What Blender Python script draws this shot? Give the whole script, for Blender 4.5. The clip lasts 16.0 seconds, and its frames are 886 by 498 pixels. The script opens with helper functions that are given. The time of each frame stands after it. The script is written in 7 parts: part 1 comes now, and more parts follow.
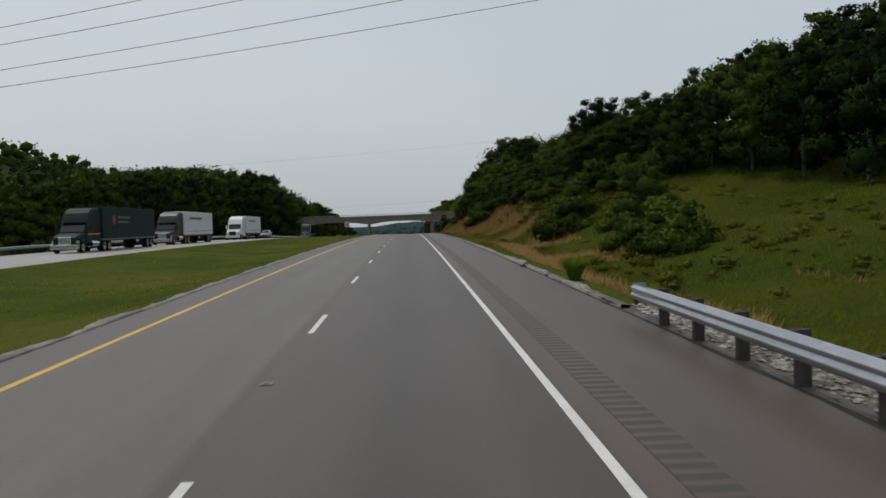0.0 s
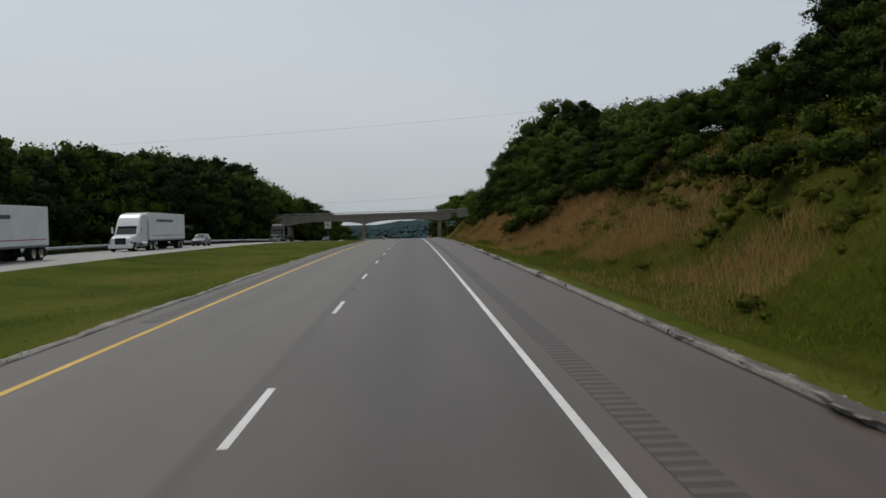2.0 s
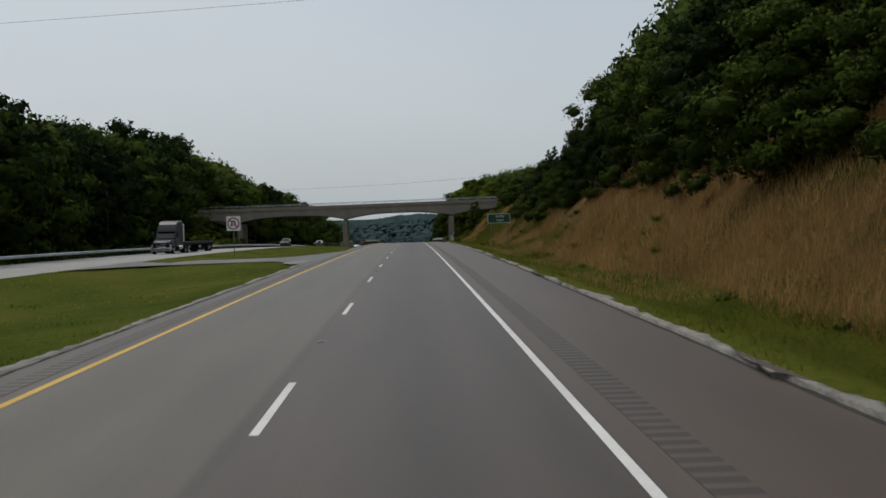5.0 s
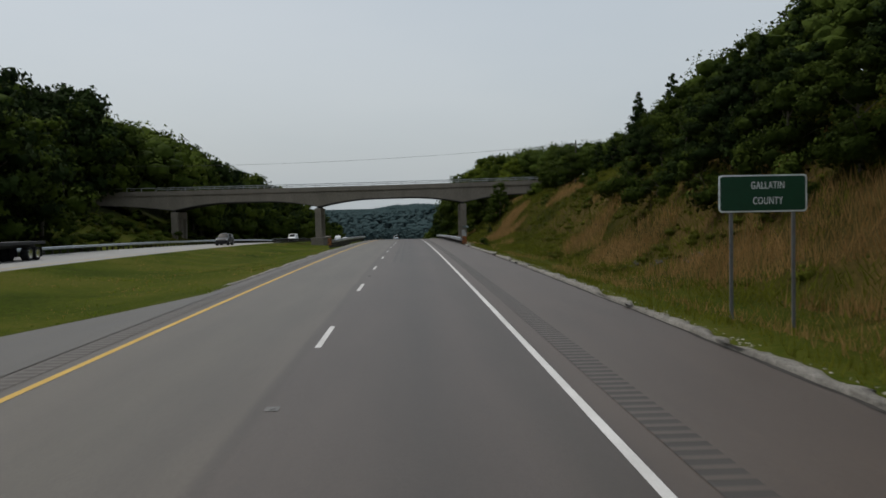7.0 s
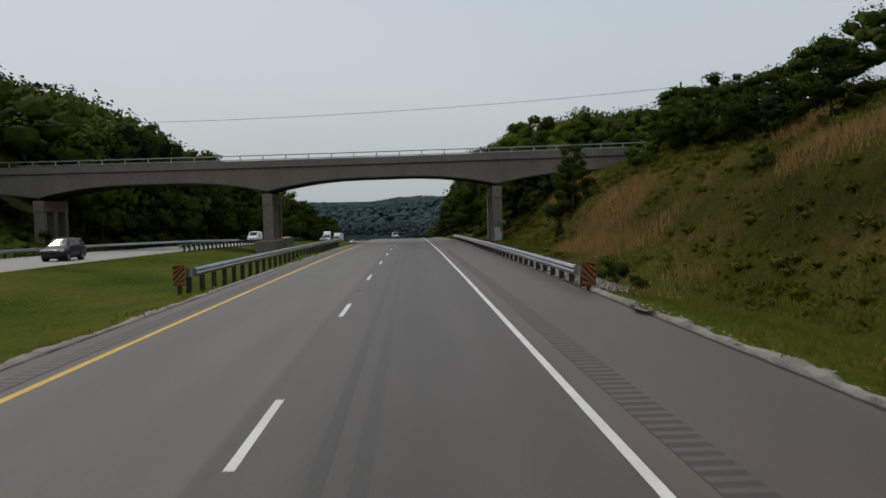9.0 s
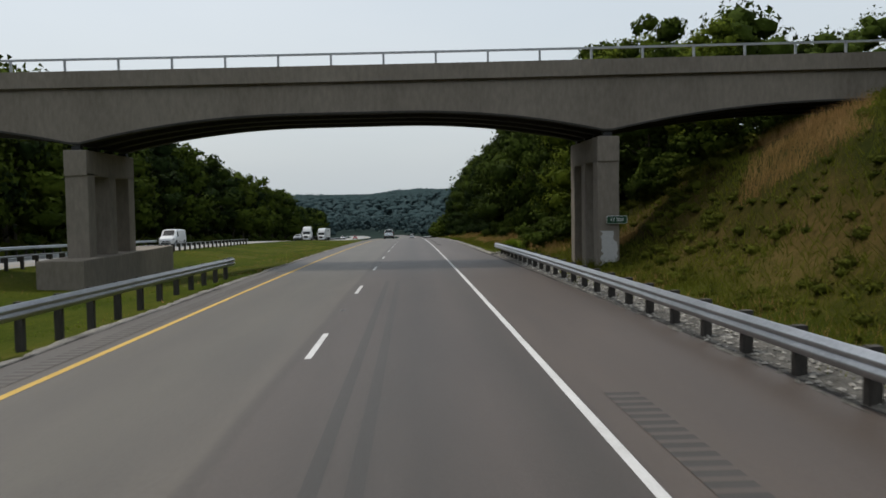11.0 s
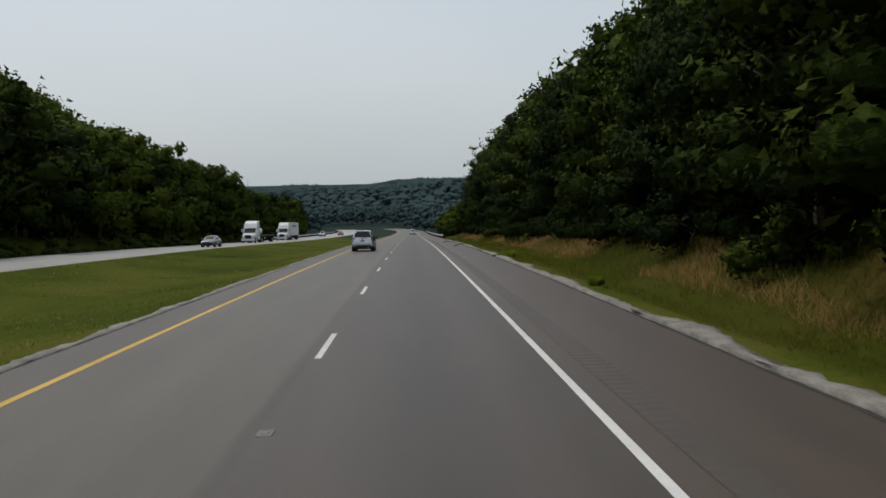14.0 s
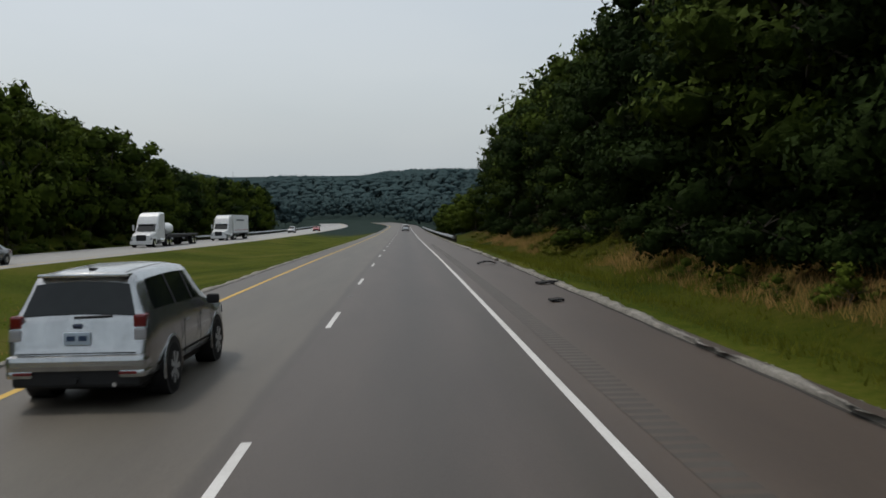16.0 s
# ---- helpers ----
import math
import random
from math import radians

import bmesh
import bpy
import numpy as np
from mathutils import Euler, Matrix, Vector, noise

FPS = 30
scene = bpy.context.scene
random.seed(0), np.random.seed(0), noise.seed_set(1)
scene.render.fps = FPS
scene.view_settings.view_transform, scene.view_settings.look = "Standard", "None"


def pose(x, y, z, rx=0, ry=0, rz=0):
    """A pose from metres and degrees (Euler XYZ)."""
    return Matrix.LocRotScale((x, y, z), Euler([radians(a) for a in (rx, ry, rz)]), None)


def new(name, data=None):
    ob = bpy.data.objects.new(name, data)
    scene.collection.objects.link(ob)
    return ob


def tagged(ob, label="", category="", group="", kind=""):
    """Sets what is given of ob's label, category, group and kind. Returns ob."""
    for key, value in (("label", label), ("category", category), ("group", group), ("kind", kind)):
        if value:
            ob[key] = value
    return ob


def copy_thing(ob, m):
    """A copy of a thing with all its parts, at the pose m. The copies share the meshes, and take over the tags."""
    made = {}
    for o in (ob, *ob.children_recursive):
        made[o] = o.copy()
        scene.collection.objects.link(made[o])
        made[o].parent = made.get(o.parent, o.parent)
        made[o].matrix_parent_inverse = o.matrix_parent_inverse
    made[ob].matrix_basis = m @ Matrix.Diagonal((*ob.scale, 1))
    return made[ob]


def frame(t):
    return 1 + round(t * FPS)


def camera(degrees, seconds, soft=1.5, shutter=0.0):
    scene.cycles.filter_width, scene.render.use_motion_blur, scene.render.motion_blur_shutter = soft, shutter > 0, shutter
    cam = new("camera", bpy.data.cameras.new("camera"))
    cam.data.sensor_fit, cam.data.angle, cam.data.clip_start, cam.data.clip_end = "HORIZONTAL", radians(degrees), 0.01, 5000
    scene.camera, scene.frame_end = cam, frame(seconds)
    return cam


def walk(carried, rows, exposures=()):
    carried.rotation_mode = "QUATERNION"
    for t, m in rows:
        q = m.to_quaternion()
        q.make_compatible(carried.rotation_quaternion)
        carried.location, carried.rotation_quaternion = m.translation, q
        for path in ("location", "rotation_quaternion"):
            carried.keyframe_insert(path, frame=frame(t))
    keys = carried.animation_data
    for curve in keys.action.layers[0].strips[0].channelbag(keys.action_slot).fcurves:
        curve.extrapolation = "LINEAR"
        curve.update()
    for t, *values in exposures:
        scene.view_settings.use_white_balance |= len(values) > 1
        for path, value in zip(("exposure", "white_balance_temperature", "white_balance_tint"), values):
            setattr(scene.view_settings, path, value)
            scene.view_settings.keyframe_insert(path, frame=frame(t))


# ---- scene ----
cam = camera(54.84, 16.0, soft=1.6, shutter=0.07)
# The road climbs at first and goes over a long crest: the height of its surface at y.
GRADE, CREST, SAG_Y, SAG_R = 0.025, 7347.0, 500.0, 20000.0


def road_z(y):
    return GRADE * y - y * y / (2 * CREST)


EYE = 2.253  # the eye's height over the road
# t, x, y, pitch, roll, yaw
ROWS = [
    (0.0, 0.203, -16.49, -0.938, 1.570, -2.268),
    (0.5, 0.216, -2.27, -0.878, 1.519, -2.268),
    (1.0, 0.233, 11.92, -0.934, 1.317, -2.140),
    (1.5, 0.213, 26.11, -1.039, 1.397, -2.042),
    (2.0, 0.178, 40.29, -1.061, 1.277, -2.098),
    (2.5, 0.168, 54.58, -1.193, 1.138, -2.379),
    (3.0, 0.191, 68.22, -1.468, 1.724, -2.465),
    (3.5, 0.191, 82.14, -1.565, 1.744, -2.333),
    (4.0, 0.152, 96.66, -1.380, 1.582, -2.054),
    (6.5, -0.105, 166.10, -1.878, 1.376, -2.357),
    (7.0, -0.093, 179.96, -2.104, 1.062, -2.307),
    (7.5, -0.090, 193.97, -2.391, 1.156, -2.376),
    (8.0, -0.031, 208.46, -2.474, 1.238, -2.249),
    (8.5, -0.028, 222.33, -2.548, 1.365, -2.276),
    (9.0, -0.046, 236.18, -2.592, 1.227, -2.128),
    (11.5, -0.036, 305.51, -3.176, 0.785, -2.123),
    (12.0, -0.050, 320.32, -3.308, 0.731, -2.050),
    (12.5, -0.086, 334.39, -3.341, 0.882, -2.041),
    (13.0, -0.099, 348.27, -3.497, 1.036, -2.073),
    (13.5, -0.124, 362.21, -3.477, 0.935, -2.101),
    (14.0, -0.168, 376.26, -3.604, 0.991, -2.128),
    (14.5, -0.221, 390.40, -3.609, 0.789, -2.094),
    (15.0, -0.258, 404.59, -3.703, 0.431, -2.265),
    (15.5, -0.198, 418.80, -3.921, 0.734, -2.551),
    (16.0, -0.115, 433.38, -4.068, 0.710, -2.618),
]
walk(cam, [(t, pose(x, y, road_z(y) + EYE, 90 + pitch, roll, yaw)) for t, x, y, pitch, roll, yaw in ROWS],
     exposures=[(0.0, -0.12), (4.0, -0.14), (8.0, -0.12), (9.2, -0.08), (11.0, 0.2), (11.5, 0.3), (12.0, 0.26), (12.6, 0.04), (13.6, 0.0), (16.0, 0.0)])

# ---- light ----
world = bpy.data.worlds.new("overcast_sky")
scene.world = world
world.use_nodes = True
wn, wl = world.node_tree.nodes, world.node_tree.links
wn.clear()
sky = wn.new("ShaderNodeTexSky")
sky.sky_type, sky.sun_disc = "NISHITA", False
sky.sun_elevation, sky.sun_rotation = radians(60), radians(-55)
sky.air_density, sky.dust_density, sky.ozone_density = 1.0, 6.0, 1.5
sky_level = wn.new("ShaderNodeBackground")
sky_level.inputs[1].default_value = 0.04
cloud_coord = wn.new("ShaderNodeTexCoord")
cloud_map = wn.new("ShaderNodeMapping")
cloud_map.inputs["Scale"].default_value = (1.0, 1.0, 3.0)
cloud_noise = wn.new("ShaderNodeTexNoise")
cloud_noise.inputs["Scale"].default_value, cloud_noise.inputs["Detail"].default_value = 1.6, 4.0
cloud_ramp = wn.new("ShaderNodeValToRGB")
cloud_ramp.color_ramp.elements[0].position, cloud_ramp.color_ramp.elements[0].color = 0.3, (0.54, 0.612, 0.66, 1)
cloud_ramp.color_ramp.elements[1].position, cloud_ramp.color_ramp.elements[1].color = 0.7, (0.63, 0.684, 0.715, 1)
cloud_level = wn.new("ShaderNodeBackground")
cloud_level.inputs[1].default_value = 0.74
sky_sum = wn.new("ShaderNodeAddShader")
sky_out = wn.new("ShaderNodeOutputWorld")
wl.new(sky.outputs[0], sky_level.inputs[0])
wl.new(cloud_coord.outputs["Generated"], cloud_map.inputs[0])
wl.new(cloud_map.outputs[0], cloud_noise.inputs["Vector"])
wl.new(cloud_noise.outputs["Fac"], cloud_ramp.inputs[0])
wl.new(cloud_ramp.outputs[0], cloud_level.inputs[0])
wl.new(sky_level.outputs[0], sky_sum.inputs[0])
wl.new(cloud_level.outputs[0], sky_sum.inputs[1])
wl.new(sky_sum.outputs[0], sky_out.inputs[0])
sun = new("sun", bpy.data.lights.new("sun", "SUN"))
sun.data.energy, sun.data.angle, sun.data.color = 1.45, radians(7), (1.0, 0.97, 0.92)
sun.matrix_world = pose(0, 0, 60, -17, -24, 0)


# ---- materials ----
def nodes_of(name):
    m = bpy.data.materials.new(name)
    m.use_nodes = True
    t = m.node_tree
    return m, t.nodes, t.links, t.nodes["Principled BSDF"]


def ramp_node(n, stops):
    r = n.new("ShaderNodeValToRGB")
    e = r.color_ramp.elements
    while len(e) < len(stops):
        e.new(0.5)
    for el, (p, c) in zip(e, stops):
        el.position, el.color = p, (*c, 1)
    return r


def noise_node(n, l, scale, detail=4.0, rough=0.55, vec=None):
    t = n.new("ShaderNodeTexNoise")
    t.inputs["Scale"].default_value, t.inputs["Detail"].default_value, t.inputs["Roughness"].default_value = scale, detail, rough
    if vec is not None:
        l.new(vec, t.inputs["Vector"])
    return t


def mix_node(n, l, kind, fac, a, b):
    m = n.new("ShaderNodeMix")
    m.data_type, m.blend_type = "RGBA", kind
    for sock, v in ((m.inputs[0], fac), (m.inputs[6], a), (m.inputs[7], b)):
        if isinstance(v, (int, float)):
            sock.default_value = v
        elif isinstance(v, tuple):
            sock.default_value = (*v, 1)
        else:
            l.new(v, sock)
    return m.outputs[2]


def surface(name, dark, light, big=0.3, small=8.0, rough=0.8, bump=0.3, metal=0.0, dist=0.02, stretch=(1, 1, 1), island=0.0, spec=0.3):
    """Two scales of noise between two colours, with relief. island: variation from piece to piece."""
    m, n, l, b = nodes_of(name)
    geo = n.new("ShaderNodeNewGeometry")
    mp = n.new("ShaderNodeMapping")
    mp.inputs["Scale"].default_value = stretch
    l.new(geo.outputs["Position"], mp.inputs[0])
    n1, n2 = noise_node(n, l, big, 4, 0.6, mp.outputs[0]), noise_node(n, l, small, 5, 0.65, mp.outputs[0])
    add = n.new("ShaderNodeMath")
    add.operation = "MULTIPLY_ADD"
    add.inputs[1].default_value = 0.5
    l.new(n1.outputs["Fac"], add.inputs[0])
    half = n.new("ShaderNodeMath")
    half.operation = "MULTIPLY"
    half.inputs[1].default_value = 0.5
    l.new(n2.outputs["Fac"], half.inputs[0])
    l.new(half.outputs[0], add.inputs[2])
    r = ramp_node(n, [(0.32, dark), (0.68, light)])
    l.new(add.outputs[0], r.inputs[0])
    col = r.outputs[0]
    if island:
        v = n.new("ShaderNodeMapRange")
        v.inputs[3].default_value, v.inputs[4].default_value = 1 - island, 1 + island
        l.new(geo.outputs["Random Per Island"], v.inputs[0])
        col = mix_node(n, l, "MULTIPLY", 1.0, col, v.outputs[0])
    l.new(col, b.inputs["Base Color"])
    b.inputs["Roughness"].default_value, b.inputs["Metallic"].default_value = rough, metal
    b.inputs["Specular IOR Level"].default_value = spec
    if bump:
        bp = n.new("ShaderNodeBump")
        bp.inputs["Strength"].default_value, bp.inputs["Distance"].default_value = bump, dist
        l.new(n2.outputs["Fac"], bp.inputs["Height"])
        l.new(bp.outputs[0], b.inputs["Normal"])
    return m


def plain(name, col, rough=0.5, metal=0.0, spec=0.5, coat=0.0):
    m, n, l, b = nodes_of(name)
    geo = n.new("ShaderNodeNewGeometry")
    t = noise_node(n, l, 5.0, 5, 0.6, geo.outputs["Position"])
    r = ramp_node(n, [(0.3, tuple(c * 0.86 for c in col)), (0.7, tuple(min(1, c * 1.08) for c in col))])
    l.new(t.outputs["Fac"], r.inputs[0])
    l.new(r.outputs[0], b.inputs["Base Color"])
    b.inputs["Roughness"].default_value, b.inputs["Metallic"].default_value = rough, metal
    b.inputs["Specular IOR Level"].default_value, b.inputs["Coat Weight"].default_value = spec, coat
    return m


def foliage(name, dark, light, spread=0.22, soft=True, streaks=False):
    """Leaves: each bough, each plant and each leaf a little different."""
    m, n, l, b = nodes_of(name)
    geo, info = n.new("ShaderNodeNewGeometry"), n.new("ShaderNodeObjectInfo")
    r = ramp_node(n, [(0.18, dark), (0.82, light)] if streaks else [(0.0, dark), (1.0, light)])
    where = geo.outputs["Position"]
    if streaks:
        # drawn out along the mower's way
        along = n.new("ShaderNodeMapping")
        along.inputs["Scale"].default_value = (1.6, 0.22, 1.0)
        l.new(where, along.inputs[0])
        where = along.outputs[0]
    t = noise_node(n, l, 0.35, 3, 0.6, where)
    leaf_share, plant_share, less = (0.16, 0.3, 0.42) if soft else (spread, 0.35, 0.35)
    level = t.outputs["Fac"]
    shares = [(geo.outputs["Random Per Island"], leaf_share), (info.outputs["Random"], plant_share)]
    if soft:
        bough = n.new("ShaderNodeAttribute")
        bough.attribute_name = "bough"
        shares.append((bough.outputs["Fac"], 0.55))
    for source, share in shares:
        s = n.new("ShaderNodeMath")
        s.operation = "MULTIPLY_ADD"
        s.inputs[1].default_value = share
        l.new(source, s.inputs[0])
        l.new(level, s.inputs[2])
        level = s.outputs[0]
    s = n.new("ShaderNodeMath")
    s.operation = "SUBTRACT"
    s.inputs[1].default_value = less
    l.new(level, s.inputs[0])
    l.new(s.outputs[0], r.inputs[0])
    l.new(r.outputs[0], b.inputs["Base Color"])
    b.inputs["Roughness"].default_value, b.inputs["Specular IOR Level"].default_value = 0.8, 0.03
    if not soft:
        # thin blades let light through
        through_blade, both, out = n.new("ShaderNodeBsdfTranslucent"), n.new("ShaderNodeMixShader"), n["Material Output"]
        both.inputs[0].default_value = 0.45
        l.new(r.outputs[0], through_blade.inputs["Color"])
        l.new(b.outputs[0], both.inputs[1])
        l.new(through_blade.outputs[0], both.inputs[2])
        l.new(both.outputs[0], out.inputs["Surface"])
        return m
    puff, turned = n.new("ShaderNodeAttribute"), n.new("ShaderNodeVectorTransform")
    puff.attribute_name = "puff"
    turned.vector_type, turned.convert_from, turned.convert_to = "NORMAL", "OBJECT", "WORLD"
    l.new(puff.outputs["Vector"], turned.inputs[0])
    # mottled, and shaded as part of its bough
    mottle = noise_node(n, l, 5.5, 4, 0.7, geo.outputs["Position"])
    s.operation = "ADD"
    s.inputs[1].default_value = -less - 0.3
    m2 = n.new("ShaderNodeMath")
    m2.operation = "MULTIPLY_ADD"
    m2.inputs[1].default_value = 0.6
    l.new(mottle.outputs["Fac"], m2.inputs[0])
    l.new(s.outputs[0], m2.inputs[2])
    l.new(m2.outputs[0], r.inputs[0])
    bump = n.new("ShaderNodeBump")
    bump.inputs["Strength"].default_value, bump.inputs["Distance"].default_value = 0.8, 0.16
    l.new(mottle.outputs["Fac"], bump.inputs["Height"])
    l.new(turned.outputs[0], bump.inputs["Normal"])
    l.new(bump.outputs[0], b.inputs["Normal"])
    return m


def asphalt(name, bands, grit=(0.8, 1.15), bump=0.5):
    """Worn asphalt: the tone across the carriageway (wheel paths, oil stains) from bands of (x, colour), with patches and grit."""
    m, n, l, b = nodes_of(name)
    geo, xyz = n.new("ShaderNodeNewGeometry"), n.new("ShaderNodeSeparateXYZ")
    l.new(geo.outputs["Position"], xyz.inputs[0])
    wob = noise_node(n, l, 0.25, 3, 0.5, geo.outputs["Position"])
    ax = n.new("ShaderNodeMath")
    ax.operation = "MULTIPLY_ADD"
    ax.inputs[1].default_value = 0.14
    l.new(wob.outputs["Fac"], ax.inputs[0])
    l.new(xyz.outputs[0], ax.inputs[2])
    lo, hi = bands[0][0], bands[-1][0]
    mr = n.new("ShaderNodeMapRange")
    mr.inputs[1].default_value, mr.inputs[2].default_value = lo + 0.07, hi + 0.07
    l.new(ax.outputs[0], mr.inputs[0])
    r = ramp_node(n, [((x - lo) / (hi - lo), c) for x, c in bands])
    l.new(mr.outputs[0], r.inputs[0])
    mp = n.new("ShaderNodeMapping")
    mp.inputs["Scale"].default_value = (1.0, 0.12, 1.0)
    l.new(geo.outputs["Position"], mp.inputs[0])
    streak = noise_node(n, l, 1.1, 5, 0.6, mp.outputs[0])
    fine = noise_node(n, l, 26.0, 4, 0.7, geo.outputs["Position"])
    r2 = ramp_node(n, [(0.3, (0.84,) * 3), (0.7, (1.12,) * 3)])
    l.new(streak.outputs["Fac"], r2.inputs[0])
    r3 = ramp_node(n, [(0.3, (grit[0],) * 3), (0.7, (grit[1],) * 3)])
    l.new(fine.outputs["Fac"], r3.inputs[0])
    col = mix_node(n, l, "MULTIPLY", 1.0, mix_node(n, l, "MULTIPLY", 1.0, r.outputs[0], r2.outputs[0]), r3.outputs[0])
    l.new(col, b.inputs["Base Color"])
    b.inputs["Roughness"].default_value, b.inputs["Specular IOR Level"].default_value = 0.54, 0.42
    bp = n.new("ShaderNodeBump")
    bp.inputs["Strength"].default_value, bp.inputs["Distance"].default_value = bump, 0.006
    l.new(fine.outputs["Fac"], bp.inputs["Height"])
    l.new(bp.outputs[0], b.inputs["Normal"])
    return m


LANE_L, LANE_R, EDGE_R, EDGE_L = -1.747, 1.93, 5.3, -6.55
YELLOW_X = -5.39
M_ROAD = asphalt("worn_asphalt", [(-6.4, (0.071, 0.060, 0.049)), (-5.6, (0.078, 0.066, 0.052)), (-5.2, (0.090, 0.079, 0.062)), (-4.4, (0.082, 0.071, 0.056)), (-3.6, (0.091, 0.080, 0.062)), (-2.75, (0.083, 0.072, 0.057)),
    (-2.08, (0.093, 0.079, 0.062)), (-1.99, (0.061, 0.050, 0.040)), (-1.89, (0.057, 0.046, 0.036)), (-1.82, (0.069, 0.055, 0.045)), (-0.9, (0.063, 0.050, 0.041)), (0.05, (0.046, 0.037, 0.030)), (0.9, (0.064, 0.050, 0.041)), (1.55, (0.050, 0.040, 0.031)), (1.95, (0.056, 0.043, 0.035)), (2.1, (0.074, 0.055, 0.042)), (5.2, (0.065, 0.049, 0.038))])
M_OPP = asphalt("pale_concrete_road", [(-34.2, (0.22, 0.215, 0.205)), (-30.0, (0.27, 0.264, 0.25)), (-26.0, (0.28, 0.274, 0.26)), (-22.4, (0.235, 0.23, 0.218))])
M_XOVER = asphalt("crossover_asphalt", [(-23.0, (0.100, 0.092, 0.080)), (-15.0, (0.092, 0.085, 0.074)), (-12.5, (0.112, 0.104, 0.090)), (-10.6, (0.096, 0.089, 0.077)), (-9.4, (0.068, 0.062, 0.054)), (-6.3, (0.074, 0.068, 0.058))])
M_WHITE = surface("white_road_paint", (0.44, 0.43, 0.41), (0.66, 0.65, 0.63), 0.8, 30, 0.7, 0.2, dist=0.003)
M_YELLOW = surface("yellow_road_paint", (0.44, 0.27, 0.05), (0.6, 0.4, 0.09), 0.8, 30, 0.7, 0.2, dist=0.003)
M_GROOVE = surface("dark_groove", (0.034, 0.03, 0.026), (0.05, 0.044, 0.038), 0.8, 20, 0.66, 0.4, dist=0.006, spec=0.4)
M_GROOVE_WORN = surface("worn_groove", (0.049, 0.042, 0.035), (0.068, 0.059, 0.049), 0.8, 20, 0.66, 0.4, dist=0.006, spec=0.4)
M_KERB = surface("rough_kerb", (0.085, 0.078, 0.067), (0.36, 0.34, 0.302), 1.6, 19, 0.95, 1.0, dist=0.05)
M_GRAVEL = surface("gravel", (0.14, 0.13, 0.112), (0.4, 0.38, 0.34), 3, 20, 0.95, 0.8, island=0.4)
M_BED = surface("dirty_stone_bed", (0.035, 0.032, 0.026), (0.17, 0.16, 0.14), 3, 17, 0.95, 0.9, island=0.3, dist=0.04)
M_CONC = surface("weathered_concrete", (0.155, 0.132, 0.106), (0.28, 0.244, 0.2), 0.35, 5, 0.9, 0.25, stretch=(1, 1, 0.35))
# the shade under the deck is put into this concrete's colour
M_CONC_DARK = surface("shaded_girder_concrete", (0.032, 0.029, 0.026), (0.065, 0.06, 0.055), 0.3, 4, 0.9, 0.2)
M_PATCH = surface("pale_repair_mortar", (0.42, 0.41, 0.39), (0.52, 0.51, 0.49), 1, 9, 0.9, 0.2)
M_STEEL = surface("galvanised_steel", (0.3, 0.315, 0.335), (0.5, 0.515, 0.535), 0.7, 12, 0.36, 0.1, metal=0.92, dist=0.004)
M_POST = surface("dark_timber_post", (0.025, 0.023, 0.02), (0.075, 0.068, 0.06), 2, 14, 0.9, 0.4, stretch=(1, 1, 0.2))
M_STEELPOST = surface("weathered_steel_post", (0.12, 0.12, 0.12), (0.2, 0.2, 0.2), 2, 14, 0.6, 0.1, metal=0.4)
M_SIGN_GREEN = plain("green_sign_sheeting", (0.003, 0.05, 0.021), 0.45)
M_SIGN_WHITE = plain("white_sign_sheeting", (0.72, 0.74, 0.74), 0.5)
M_SIGN_RED = plain("red_sign_sheeting", (0.35, 0.03, 0.03), 0.5)
M_BLACK = plain("black_sheeting", (0.015, 0.015, 0.015), 0.6)
M_ORANGE = plain("orange_sheeting", (0.40, 0.12, 0.014), 0.5)
M_ALU = plain("bare_aluminium", (0.4, 0.41, 0.42), 0.5, 0.6)
M_BARK = surface("bark", (0.05, 0.042, 0.034), (0.13, 0.112, 0.09), 1.5, 12, 0.95, 0.8, stretch=(1, 1, 0.25), dist=0.03)
M_LEAF = foliage("summer_leaves", (0.009, 0.018, 0.0035), (0.068, 0.096, 0.014))
M_LEAF_LIGHT = foliage("light_leaves", (0.016, 0.030, 0.004), (0.088, 0.118, 0.015))
M_LEAF_LIME = foliage("yellow_green_leaves", (0.03, 0.05, 0.005), (0.15, 0.185, 0.02))
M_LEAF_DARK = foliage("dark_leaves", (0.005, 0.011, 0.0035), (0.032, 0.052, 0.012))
# far trees: the blue of distance haze is put into the leaf colour
M_LEAF_FAR = foliage("haze_tinted_leaves", (0.029, 0.05, 0.053), (0.038, 0.063, 0.064))
M_WIRE = plain("wire_black", (0.03, 0.03, 0.03), 0.6)


